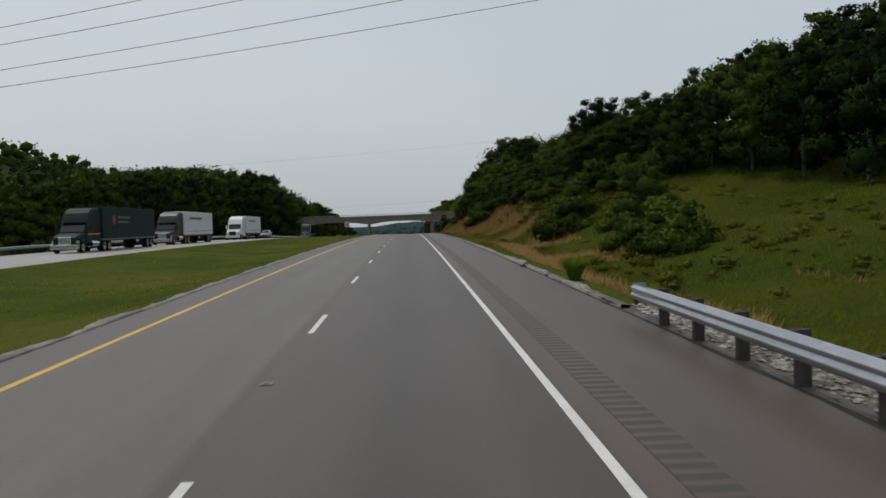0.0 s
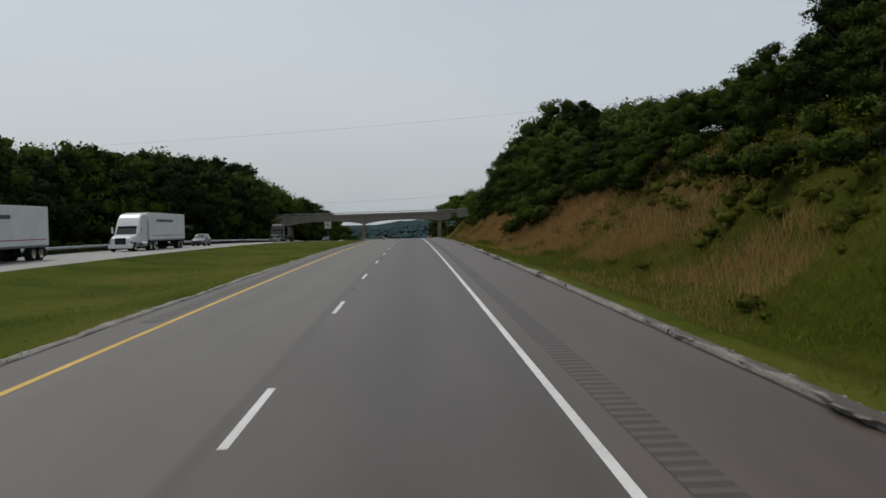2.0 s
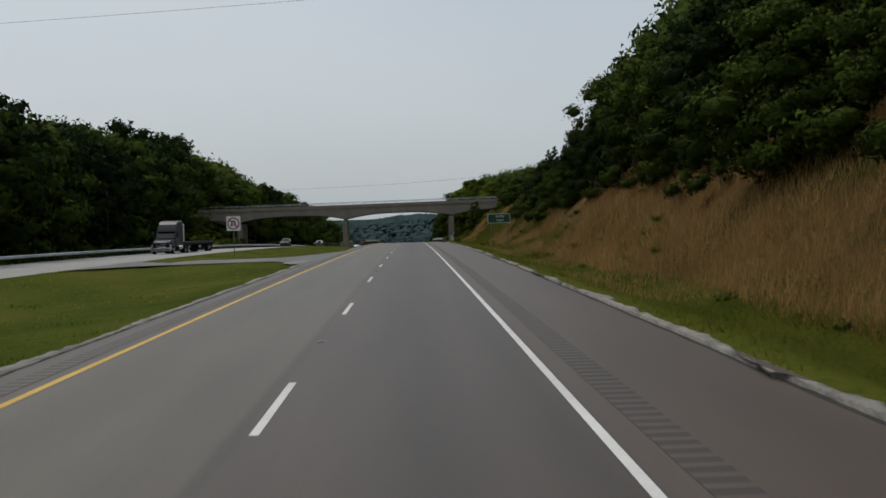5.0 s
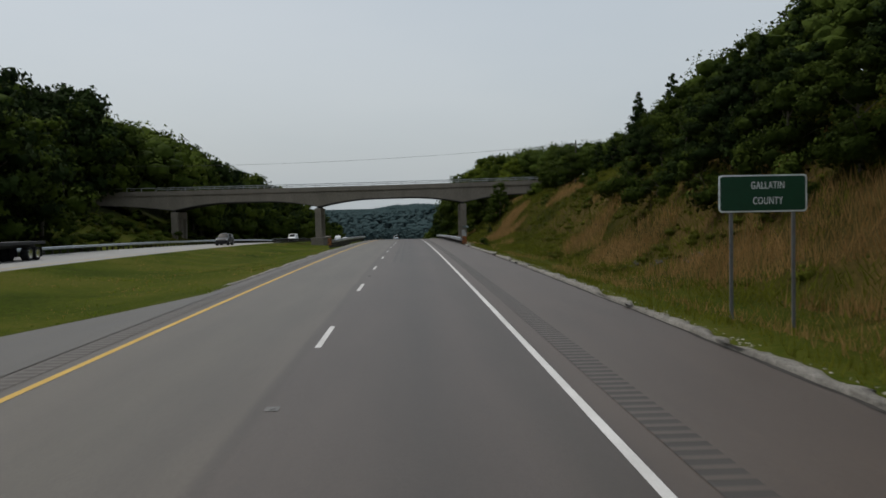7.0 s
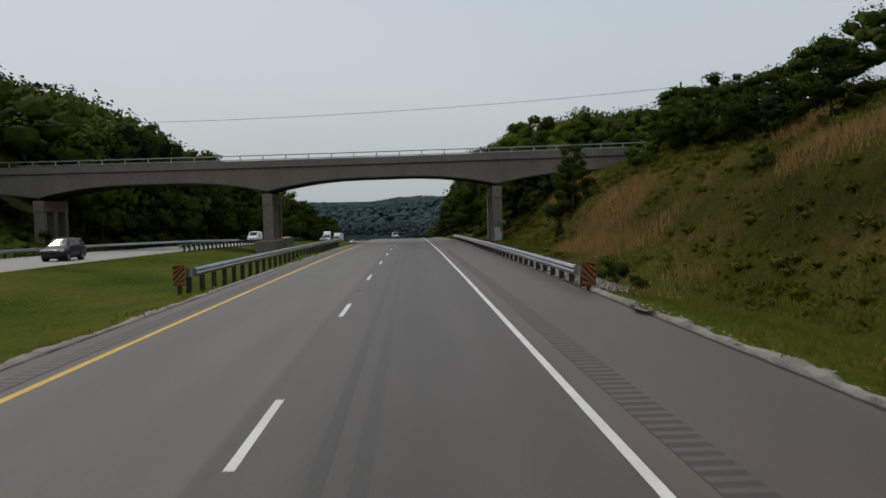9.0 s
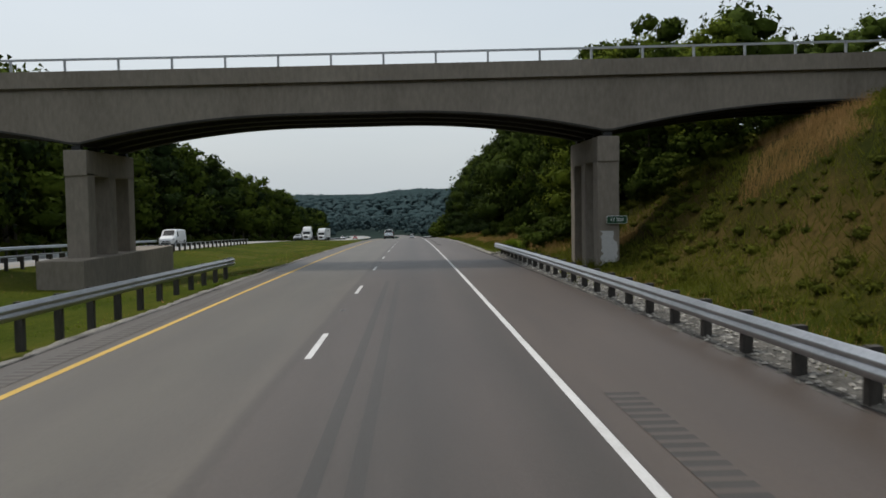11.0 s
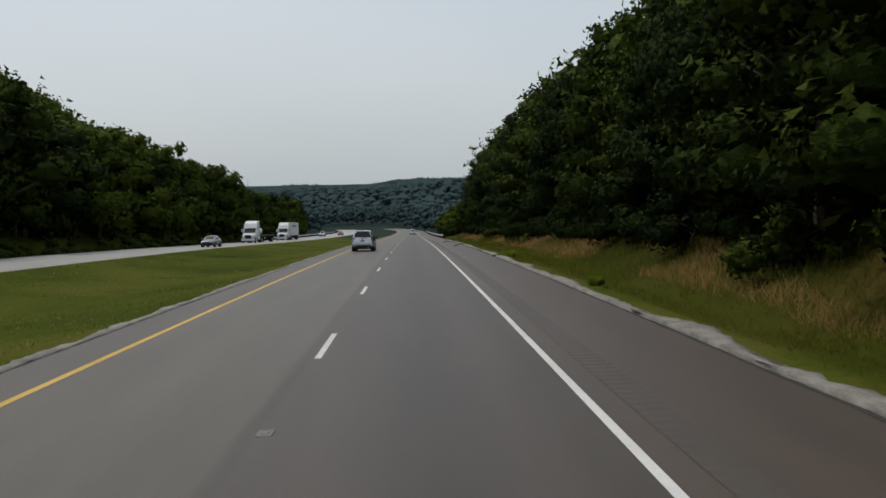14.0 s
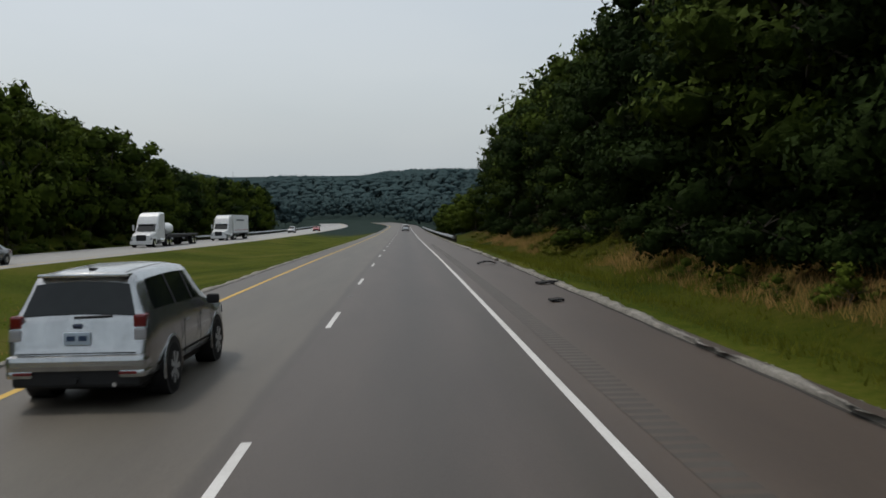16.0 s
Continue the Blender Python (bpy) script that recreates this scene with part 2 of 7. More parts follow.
def ground_material():
    """Grass: green by the road and on the flat, dry and tawny on the cut slope, with bare earth here and there."""
    m, n, l, b = nodes_of("grassland")
    geo, xyz = n.new("ShaderNodeNewGeometry"), n.new("ShaderNodeSeparateXYZ")
    l.new(geo.outputs["Position"], xyz.inputs[0])
    big = noise_node(n, l, 0.11, 4, 0.6, geo.outputs["Position"])
    small = noise_node(n, l, 4.0, 8, 0.75, geo.outputs["Position"])
    green = ramp_node(n, [(0.34, (0.017, 0.027, 0.003)), (0.45, (0.040, 0.055, 0.006)), (0.54, (0.066, 0.074, 0.010)), (0.68, (0.1, 0.082, 0.026))])
    dry = ramp_node(n, [(0.36, (0.024, 0.018, 0.006)), (0.5, (0.08, 0.05, 0.019)), (0.64, (0.175, 0.104, 0.044))])
    for r in (green, dry):
        mixed = n.new("ShaderNodeMath")
        mixed.operation = "ADD"
        l.new(big.outputs["Fac"], mixed.inputs[0])
        l.new(small.outputs["Fac"], mixed.inputs[1])
        hal = n.new("ShaderNodeMath")
        hal.operation = "MULTIPLY"
        hal.inputs[1].default_value = 0.5
        l.new(mixed.outputs[0], hal.inputs[0])
        l.new(hal.outputs[0], r.inputs[0])
    # dry grass on the right-hand slope, in drifts
    side = n.new("ShaderNodeMapRange")
    side.inputs[1].default_value, side.inputs[2].default_value = 8.5, 12.5
    l.new(xyz.outputs[0], side.inputs[0])
    along = n.new("ShaderNodeMapRange")
    along.inputs[1].default_value, along.inputs[2].default_value = 62.0, 104.0
    l.new(xyz.outputs[1], along.inputs[0])
    drift = ramp_node(n, [(0.3, (0, 0, 0)), (0.5, (1, 1, 1))])
    l.new(big.outputs["Fac"], drift.inputs[0])
    # thinner beyond the county line, none past the wood's end
    ends = ramp_node(n, [(0.0, (1, 1, 1)), (0.34, (1, 1, 1)), (0.39, (0.5, 0.5, 0.5)), (0.55, (0.55, 0.55, 0.55)), (0.62, (0.6, 0.6, 0.6)), (0.97, (0.6, 0.6, 0.6)), (1.0, (0, 0, 0))])
    span = n.new("ShaderNodeMapRange")
    span.inputs[1].default_value, span.inputs[2].default_value = 0.0, 580.0
    l.new(xyz.outputs[1], span.inputs[0])
    l.new(span.outputs[0], ends.inputs[0])
    along2 = n.new("ShaderNodeMath")
    along2.operation = "MULTIPLY"
    l.new(along.outputs[0], along2.inputs[0])
    l.new(ends.outputs[0], along2.inputs[1])
    p = n.new("ShaderNodeMath")
    p.operation = "MULTIPLY"
    l.new(side.outputs[0], p.inputs[0])
    l.new(along2.outputs[0], p.inputs[1])
    open_cut = n.new("ShaderNodeMapRange")
    open_cut.inputs[1].default_value, open_cut.inputs[2].default_value = 24.0, 19.0
    l.new(xyz.outputs[0], open_cut.inputs[0])
    p1 = n.new("ShaderNodeMath")
    p1.operation = "MULTIPLY"
    l.new(p.outputs[0], p1.inputs[0])
    l.new(open_cut.outputs[0], p1.inputs[1])
    p2 = n.new("ShaderNodeMath")
    p2.operation = "MULTIPLY"
    l.new(p1.outputs[0], p2.inputs[0])
    l.new(drift.outputs[0], p2.inputs[1])
    # rank weeds on the banks, darker than the mown median; wooded floor in the valley and on the ridge, blued for haze
    verge = n.new("ShaderNodeMapRange")
    verge.inputs[1].default_value, verge.inputs[2].default_value = 5.5, 7.5
    l.new(xyz.outputs[0], verge.inputs[0])
    slope = n.new("ShaderNodeMath")
    slope.operation = "MULTIPLY"
    l.new(side.outputs[0], slope.inputs[0])
    l.new(along.outputs[0], slope.inputs[1])
    bank = mix_node(n, l, "MULTIPLY", slope.outputs[0], mix_node(n, l, "MULTIPLY", verge.outputs[0], green.outputs[0], (0.68, 0.68, 0.6)), (0.65, 0.62, 0.76))
    sward = mix_node(n, l, "MIX", p2.outputs[0], bank, dry.outputs[0])
    valley, ridge = n.new("ShaderNodeMapRange"), n.new("ShaderNodeMapRange")
    valley.inputs[1].default_value, valley.inputs[2].default_value = 610.0, 660.0
    ridge.inputs[1].default_value, ridge.inputs[2].default_value = 900.0, 1150.0
    l.new(xyz.outputs[1], valley.inputs[0])
    l.new(xyz.outputs[1], ridge.inputs[0])
    # leaf litter on the floor of the woods
    inside, begins, left_wood = n.new("ShaderNodeMapRange"), n.new("ShaderNodeMapRange"), n.new("ShaderNodeMapRange")
    inside.inputs[1].default_value, inside.inputs[2].default_value = 12.3, 14.0
    begins.inputs[1].default_value, begins.inputs[2].default_value = 341.0, 347.0
    left_wood.inputs[1].default_value, left_wood.inputs[2].default_value = -48.0, -52.0
    l.new(xyz.outputs[0], inside.inputs[0])
    l.new(xyz.outputs[1], begins.inputs[0])
    l.new(xyz.outputs[0], left_wood.inputs[0])
    right_wood, wood = n.new("ShaderNodeMath"), n.new("ShaderNodeMath")
    right_wood.operation, wood.operation = "MULTIPLY", "MAXIMUM"
    l.new(inside.outputs[0], right_wood.inputs[0])
    l.new(begins.outputs[0], right_wood.inputs[1])
    l.new(right_wood.outputs[0], wood.inputs[0])
    l.new(left_wood.outputs[0], wood.inputs[1])
    litter = ramp_node(n, [(0.3, (0.012, 0.016, 0.005)), (0.7, (0.036, 0.038, 0.014))])
    l.new(small.outputs["Fac"], litter.inputs[0])
    sward = mix_node(n, l, "MIX", wood.outputs[0], sward, litter.outputs[0])
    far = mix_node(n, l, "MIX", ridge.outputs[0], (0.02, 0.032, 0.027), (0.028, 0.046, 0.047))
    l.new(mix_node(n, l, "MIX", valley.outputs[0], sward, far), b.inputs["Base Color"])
    b.inputs["Roughness"].default_value, b.inputs["Specular IOR Level"].default_value = 0.95, 0.02
    bp = n.new("ShaderNodeBump")
    bp.inputs["Strength"].default_value, bp.inputs["Distance"].default_value = 0.8, 0.05
    l.new(small.outputs["Fac"], bp.inputs["Height"])
    l.new(bp.outputs[0], b.inputs["Normal"])
    return m


M_GROUND = ground_material()


# ---- building blocks ----
def finish(ob, label="", category="", group="", kind=""):
    return tagged(ob, label, category, group, kind)


def mesh_of(name, verts, faces, material, smooth=False):
    me = bpy.data.meshes.new(name)
    me.from_pydata([tuple(v) for v in verts], [], [tuple(f) for f in faces])
    me.materials.append(material)
    if smooth:
        me.polygons.foreach_set("use_smooth", [True] * len(me.polygons))
    me.update()
    return me


def tris_mesh(name, corners, material, puff, bough=None):
    """A mesh of loose triangles: corners is an array (n, 3, 3), puff the way that its clump faces at each corner (n, 3, 3)."""
    k = len(corners)
    me = bpy.data.meshes.new(name)
    me.vertices.add(k * 3)
    me.vertices.foreach_set("co", np.asarray(corners, dtype=np.float32).ravel())
    me.loops.add(k * 3)
    me.loops.foreach_set("vertex_index", np.arange(k * 3, dtype=np.int32))
    me.polygons.add(k)
    me.polygons.foreach_set("loop_start", np.arange(0, k * 3, 3, dtype=np.int32))
    at = me.attributes.new("puff", "FLOAT_VECTOR", "POINT")
    at.data.foreach_set("vector", np.asarray(puff, dtype=np.float32).ravel())
    if bough is not None:
        at = me.attributes.new("bough", "FLOAT", "POINT")
        at.data.foreach_set("value", np.repeat(np.asarray(bough, dtype=np.float32), 3))
    me.materials.append(material)
    me.update(calc_edges=True)
    return me


def part(name, bm, material, parent, label="", smooth=False):
    """Links a bmesh as one mesh object under a thing or a part."""
    me = bpy.data.meshes.new(name)
    bm.to_mesh(me)
    bm.free()
    me.materials.append(material)
    if smooth:
        me.polygons.foreach_set("use_smooth", [True] * len(me.polygons))
    ob = new(name, me)
    ob.parent = parent
    return tagged(ob, label)


def part_mesh(name, me, parent, label="", m=None):
    ob = new(name, me)
    ob.parent = parent
    if m is not None:
        ob.matrix_basis = m
    return tagged(ob, label)


def add_box(bm, x0, x1, y0, y1, z0, z1, bevel=0.0):
    ret = bmesh.ops.create_cube(bm, size=1.0)
    vs = ret["verts"]
    for v in vs:
        v.co = Vector(((x0 + x1) / 2 + v.co.x * (x1 - x0), (y0 + y1) / 2 + v.co.y * (y1 - y0), (z0 + z1) / 2 + v.co.z * (z1 - z0)))
    if bevel:
        es = list({e for v in vs for e in v.link_edges})
        bmesh.ops.bevel(bm, geom=es, offset=bevel, segments=2, profile=0.6, affect="EDGES")
    return bm


def box(x0, x1, y0, y1, z0, z1, bevel=0.0):
    return add_box(bmesh.new(), x0, x1, y0, y1, z0, z1, bevel)


def add_tube(bm, a, b, r0, r1=None, seg=10):
    a, b = Vector(a), Vector(b)
    r1 = r0 if r1 is None else r1
    turn = (b - a).to_track_quat("Z", "Y").to_matrix().to_4x4()
    bmesh.ops.create_cone(bm, cap_ends=True, segments=seg, radius1=r0, radius2=r1, depth=(b - a).length, matrix=Matrix.Translation((a + b) / 2) @ turn)
    return bm


def tube(a, b, r0, r1=None, seg=10):
    return add_tube(bmesh.new(), a, b, r0, r1, seg)


def empty(name, x=0, y=0, z=0):
    ob = new(name)
    ob.location = (x, y, z)
    return ob


def smooth01(v, a, b):
    t = np.clip((v - a) / (b - a), 0, 1)
    return t * t * (3 - 2 * t)


# ---- the lie of the land ----
BEND_Y, BEND_R = 740.0, 900.0


def bend_x(y):
    """How far the carriageways have swung to the left at y."""
    d = np.maximum(np.asarray(y, dtype=float) - BEND_Y, 0)
    return -d * d / (2 * BEND_R)


X_KEYS = (-400, -250, -150, -90, -60, -48, -42, -38, -35, -34.1, -34, -22.4, -22.3, -18, -14, -10, -6.6, -6.4, -6.3, 5.1, 5.15, 5.8, 8, 10, 12, 14.5, 16, 19, 24, 35, 60, 120, 400)
H_LEFT = (34, 33, 29, 19, 9.5, 4.0, 1.1, -0.5, -0.3, -0.2, -0.34, -0.34, -0.1, -0.6, -0.85, -0.55, -0.08, -0.06, -0.2, -0.2)
H_FIELD = (-0.05, 0.0, -0.35, -0.2, 0.2, 0.75, 1.05, 1.7, 2.6, 4.4, 8.8, 17, 22)
H_CUT = (-0.05, 0.0, -0.4, -0.1, 1.0, 3.7, 5.0, 6.6, 8.6, 11.8, 18, 26, 30)
H_WOOD = (-0.05, 0.0, -0.4, 0.1, 1.0, 2.9, 4.0, 5.4, 7.4, 11, 17, 22, 26)
H_END = (-0.05, 0.0, -0.5, -0.9, -1.2, -1.4, -1.5, -1.8, -2, -2.5, -4, -6, -8)


def ground_h(x, y):
    """Height of the land over the road's surface."""
    x, y = np.broadcast_arrays(np.asarray(x, dtype=float), np.asarray(y, dtype=float))
    xs = x - bend_x(y)
    left = H_LEFT
    f = np.interp(xs, X_KEYS, left + H_FIELD)
    c = np.interp(xs, X_KEYS, left + H_CUT)
    w = np.interp(xs, X_KEYS, left + H_WOOD)
    e = np.interp(xs, X_KEYS, left + H_END)
    a, b, d = smooth01(y, 34, 66), smooth01(y, 325, 350), smooth01(y, 560, 640)
    h = f * (1 - a) + c * a * (1 - b) + w * b * (1 - d) + e * d
    # the median is filled up to the carriageways where the crossover runs
    fill = smooth01(y, 172, 182) * (1 - smooth01(y, 199, 208))
    h = np.where((xs < -6.4) & (xs > -22.3), h * (1 - fill) + np.minimum(h, -0.06) * 0 * fill - 0.16 * fill * np.clip((-6.4 - xs) / 8, 0, 1) - 0.04 * fill, h)
    # the wooded hill on the left sinks away beyond the bend, and before the start
    fall = 1 - 0.9 * smooth01(y, 590, 690)
    lift = np.where(xs < -38, fall * (0.32 + 0.68 * smooth01(y, 70, 250)), 1.0)
    return np.where((xs < -38) & (h > -0.5), -0.5 + (h + 0.5) * lift, h)


def ground_z(x, y):
    y = np.asarray(y, dtype=float)
    near = road_z_np(np.clip(y, -400, 900)) + ground_h(x, np.clip(y, -400, 900))
    t = smooth01(y, 820, 1000)
    ridge = -17 + 26 * smooth01(y, 1150, 1500) + 12 * smooth01(y, 1500, 2100)
    ridge = ridge + 5 * np.sin(np.asarray(x) * 0.011 + 0.7) * smooth01(y, 1200, 1500) + 3 * np.sin(np.asarray(x) * 0.031 + y * 0.004) * smooth01(y, 1200, 1500)
    return near * (1 - t) + ridge * t


def road_z_np(y):
    y = np.asarray(y, dtype=float)
    s = np.minimum(y, SAG_Y)
    z = GRADE * s - s * s / (2 * CREST)
    g = GRADE - SAG_Y / CREST
    d = np.clip(y - SAG_Y, 0, -g * SAG_R)
    return z + g * d + d * d / (2 * SAG_R)


def sheet(name, xs, ys, zf, material, smooth=True, bent=True):
    xs, ys = np.asarray(xs, dtype=float), np.asarray(ys, dtype=float)
    gx, gy = np.meshgrid(xs, ys)
    if bent:
        gx = gx + bend_x(gy)
    gz = zf(gx, gy)
    v = np.stack([gx, gy, gz], -1).reshape(-1, 3)
    nx, ny = len(xs), len(ys)
    i = (np.arange(ny - 1)[:, None] * nx + np.arange(nx - 1)[None]).ravel()
    f = np.stack([i, i + 1, i + 1 + nx, i + nx], -1)
    return mesh_of(name, v.tolist(), f.tolist(), material, smooth)


gxs = sorted(set(list(X_KEYS) + list(np.arange(5.8, 30, 0.8)) + list(np.arange(-22, -6.5, 1.2)) + list(np.arange(-70, -34, 3.0)) + [30, 40, 50, 75, 90, 160, 220, 300, 600, 1000, 2500, -110, -130, -200, -320, -600, -1000, -2500]))
gys = np.concatenate([np.arange(-400, -60, 40), np.arange(-60, 640, 3.0), np.arange(640, 1000, 12), np.arange(1000, 2300, 40), [2400, 2700, 3200, 4500]])


def rough_ground(x, y):
    z = ground_z(x, y)
    xs = x - bend_x(y)
    off = (xs > 6.2) | ((xs < -7.2) & (xs > -21.5)) | (xs < -36)
    wob = np.array([noise.noise((px * 0.35, py * 0.35, 3.1)) * 0.12 + noise.noise((px * 0.09, py * 0.09, 7.7)) * 0.3 for px, py in zip(x.ravel(), y.ravel())]).reshape(x.shape)
    return z + np.where(off, wob, 0.0)


ground = finish(new("ground", sheet("ground", gxs, gys, rough_ground, M_GROUND)), "grassy land with tawny dry grass on the cut slope", "ground", kind="structure")

ry = np.concatenate([np.arange(-120, 700, 3.0), np.arange(700, 1000, 8.0)])
road = finish(new("road", sheet("road", np.arange(EDGE_L, EDGE_R + 0.01, (EDGE_R - EDGE_L) / 14), ry, lambda x, y: road_z_np(y), M_ROAD)), "two-lane asphalt carriageway with worn wheel paths and shoulders", "road", kind="structure")
road_2 = finish(new("road_2", sheet("road_2", np.linspace(-34.03, -22.24, 12), ry, lambda x, y: road_z_np(y) - 0.12, M_OPP)), "pale opposite carriageway beyond the grass median", "road", kind="structure")


def line_strip(name, x0, x1, y0, y1, dz, material, step=3.0, base=0.0):
    ys = np.append(np.arange(y0, y1, step), y1)
    return sheet(name, [x0, x1], ys, lambda x, y: road_z_np(y) + dz + base, material)


for nm, x0, x1, m_, lab, base in (("edge_line", LANE_R - 0.06, LANE_R + 0.06, M_WHITE, "solid white edge line", 0.0), ("edge_line", YELLOW_X - 0.068, YELLOW_X + 0.068, M_YELLOW, "solid yellow edge line", 0.0)):
    part_mesh(nm, line_strip(nm, x0, x1, -60, 900, 0.004, m_), road, lab)
for x0, m_, lab in ((-23.9, M_YELLOW, "solid yellow edge line"), (-31.3, M_WHITE, "solid white edge line")):
    part_mesh("edge_line", line_strip("edge_line", x0 - 0.07, x0 + 0.07, -60, 900, 0.004, m_, base=-0.12), road_2, lab)
for k in range(-3, 60):
    part_mesh("lane_dash", line_strip("lane_dash", LANE_L - 0.055, LANE_L + 0.055, k * 12.192, k * 12.192 + 3.048, 0.004, M_WHITE), road)
for k in range(2, 50):
    part_mesh("lane_dash", line_strip("lane_dash", -27.65, -27.54, k * 12.192, k * 12.192 + 3.048, 0.004, M_WHITE, base=-0.12), road_2)


def rumble_strip(x0, x1, y0, y1, groove=None):
    """Milled grooves across a shoulder, 0.3 m apart."""
    ys, dz = [], []
    for k in range(int((y1 - y0) / 0.305)):
        b = y0 + k * 0.305
        ys += [b, b + 0.03, b + 0.09, b + 0.15, b + 0.18]
        dz += [0.007, 0.0045, 0.004, 0.0045, 0.007]
    tab = np.array(dz)
    me = sheet("rumble_strip", [x0, (x0 + x1) / 2, x1], ys, lambda x, y: road_z_np(y) + tab[:, None], M_ROAD, smooth=False)
    me.materials.append(groove or M_GROOVE)
    rows = np.arange(len(me.polygons)) // 2 % 5
    me.polygons.foreach_set("material_index", (rows < 4).astype(np.int32))
    return me


part_mesh("rumble_strip", rumble_strip(2.36, 2.80, -20, 302), road, "milled rumble grooves in the shoulder")
part_mesh("rumble_strip", rumble_strip(2.36, 2.80, 369, 520, M_GROOVE_WORN), road, "worn milled rumble grooves in the shoulder")
part_mesh("rumble_strip", rumble_strip(-6.1, -5.7, 60, 330, M_GROOVE_WORN), road, "milled rumble grooves beside the yellow line")


def ragged_kerb(x0, x1, y0, y1, top, seed, lean=1):
    """A rough lip of broken asphalt and gravel along the edge of a shoulder."""
    rng = np.random.RandomState(seed)
    ys = np.arange(y0, y1, 0.22)
    n = len(ys)
    w = np.convolve(rng.rand(n + 8), np.ones(9) / 9, "valid")[:n] - 0.5
    cols = []
    drift = 0.31 * smooth01(ys, 110, 200) * (1 - smooth01(ys, 300, 352)) if lean > 0 else 0.0
    for fx, fz in ((0.0, 0.0), (0.04, 0.85), (0.45, 1.0), (0.85, 0.8), (1.0, -0.6)):
        x = x0 + (x1 - x0) * fx + drift * (1 + 0.1 * fx) + (rng.rand(n) - 0.5) * (0.02 + 0.08 * fx) + (w * 1.2 if fx > 0.3 else w * 0.12) * (1 if lean > 0 else 0.5)
        z = road_z_np(ys) + top * fz * (0.85 + 0.3 * rng.rand(n)) + (rng.rand(n) - 0.5) * 0.014 + 0.004
        cols.append(np.stack([x + bend_x(ys), ys, z], -1))
    v = np.stack(cols, 1).reshape(-1, 3)
    i = (np.arange(n - 1)[:, None] * 5 + np.arange(4)[None]).ravel()
    f = np.stack([i, i + 1, i + 6, i + 5], -1)
    return mesh_of("kerb", v.tolist(), f.tolist(), M_KERB, True)


for y0, y1, seed, wide in ((2.5, 56, 3, 0.27), (56, 190, 7, 0.16), (190, 262, 8, 0.26), (344.5, 428, 4, 0.4), (428, 620, 9, 0.25)):
    finish(new("kerb", ragged_kerb(4.9, 4.9 + wide, y0, y1, 0.085, seed)), "rough grey lip of broken asphalt and gravel along the shoulder", "kerb", kind="structure")
for y0, y1 in ((-40, 3), (261.5, 346.5)):
    bed = np.random.RandomState(int(y1))
    xs, ys = np.arange(5.0, 6.7, 0.12), np.arange(y0, y1, 0.25)
    bumps = 0.035 + 0.045 * bed.rand(len(ys), len(xs))
    bumps[:, -1] = -0.05
    finish(new("gravel_bed", sheet("gravel_bed", xs, ys, lambda x, y: np.maximum(ground_z(x, y), road_z_np(y) - 0.06) + bumps, M_BED, smooth=False)), "bed of pale broken stone under the guardrail", "gravel", kind="stuff")
finish(new("kerb", ragged_kerb(-6.5, -6.78, -40, 183, 0.03, 5, -1)), "rough grey lip of gravel along the median", "kerb", kind="structure")
finish(new("kerb", ragged_kerb(-6.5, -6.78, 211, 620, 0.03, 6, -1)), "rough grey lip of gravel along the median", "kerb", kind="structure")


def gutter_dirt():
    """A thin dark line in the gutter, with the lip's shadow put into its colour."""
    ys = np.arange(-40, 620, 1.0)
    rng = np.random.RandomState(9)
    x = 4.88 + 0.31 * smooth01(ys, 110, 200) * (1 - smooth01(ys, 300, 352)) + bend_x(ys)
    z = road_z_np(ys) + 0.005
    a = np.stack([x - 0.035 - 0.06 * rng.rand(len(ys)), ys, z], -1)
    v = np.stack([a, np.stack([x + 0.03, ys, z], -1)], 1).reshape(-1, 3)
    i = np.arange(len(ys) - 1) * 2
    return mesh_of("gutter_dirt", v.tolist(), np.stack([i, i + 1, i + 3, i + 2], -1).tolist(), M_GUTTER)


M_GUTTER = surface("gutter_dirt", (0.022, 0.02, 0.018), (0.05, 0.046, 0.04), 0.8, 20, 0.95, 0.4, dist=0.006)
part_mesh("gutter_dirt", gutter_dirt(), road, "dark gutter line with the lip's shadow put into its colour")


def crossover():
    """The paved link through the median, flaring where it meets each carriageway."""
    us = np.linspace(-22.6, -6.2, 24)
    vs = np.linspace(0, 1, 8)
    v, f = [], []
    for u in us:
        flare = 4.5 * (max(0, (-10.5 - u) / -4.3) if u > -10.5 else max(0, (u + 18.5) / -4.1)) ** 1.6
        y0, y1 = 184.5 - flare * (2.3 if u > -14 else 1), (192.3 + flare * 3.8 if u > -14 else 197.0 + flare * 0.9 - 4.7 * max(0, min(1, (u + 20) / 5)))
        for t in vs:
            y = y0 + (y1 - y0) * t
            v.append((u, y, road_z(y) + 0.012 - 0.115 * max(0, min(1, (-8 - u) / 12))))
    for i in range(len(us) - 1):
        for j in range(len(vs) - 1):
            a = i * len(vs) + j
            f.append((a, a + len(vs), a + len(vs) + 1, a + 1))
    return mesh_of("crossover", v, f, M_XOVER, True)


finish(new("median_crossover_pavement", crossover()), "patched asphalt turnaround linking the two carriageways", "pavement", kind="structure")


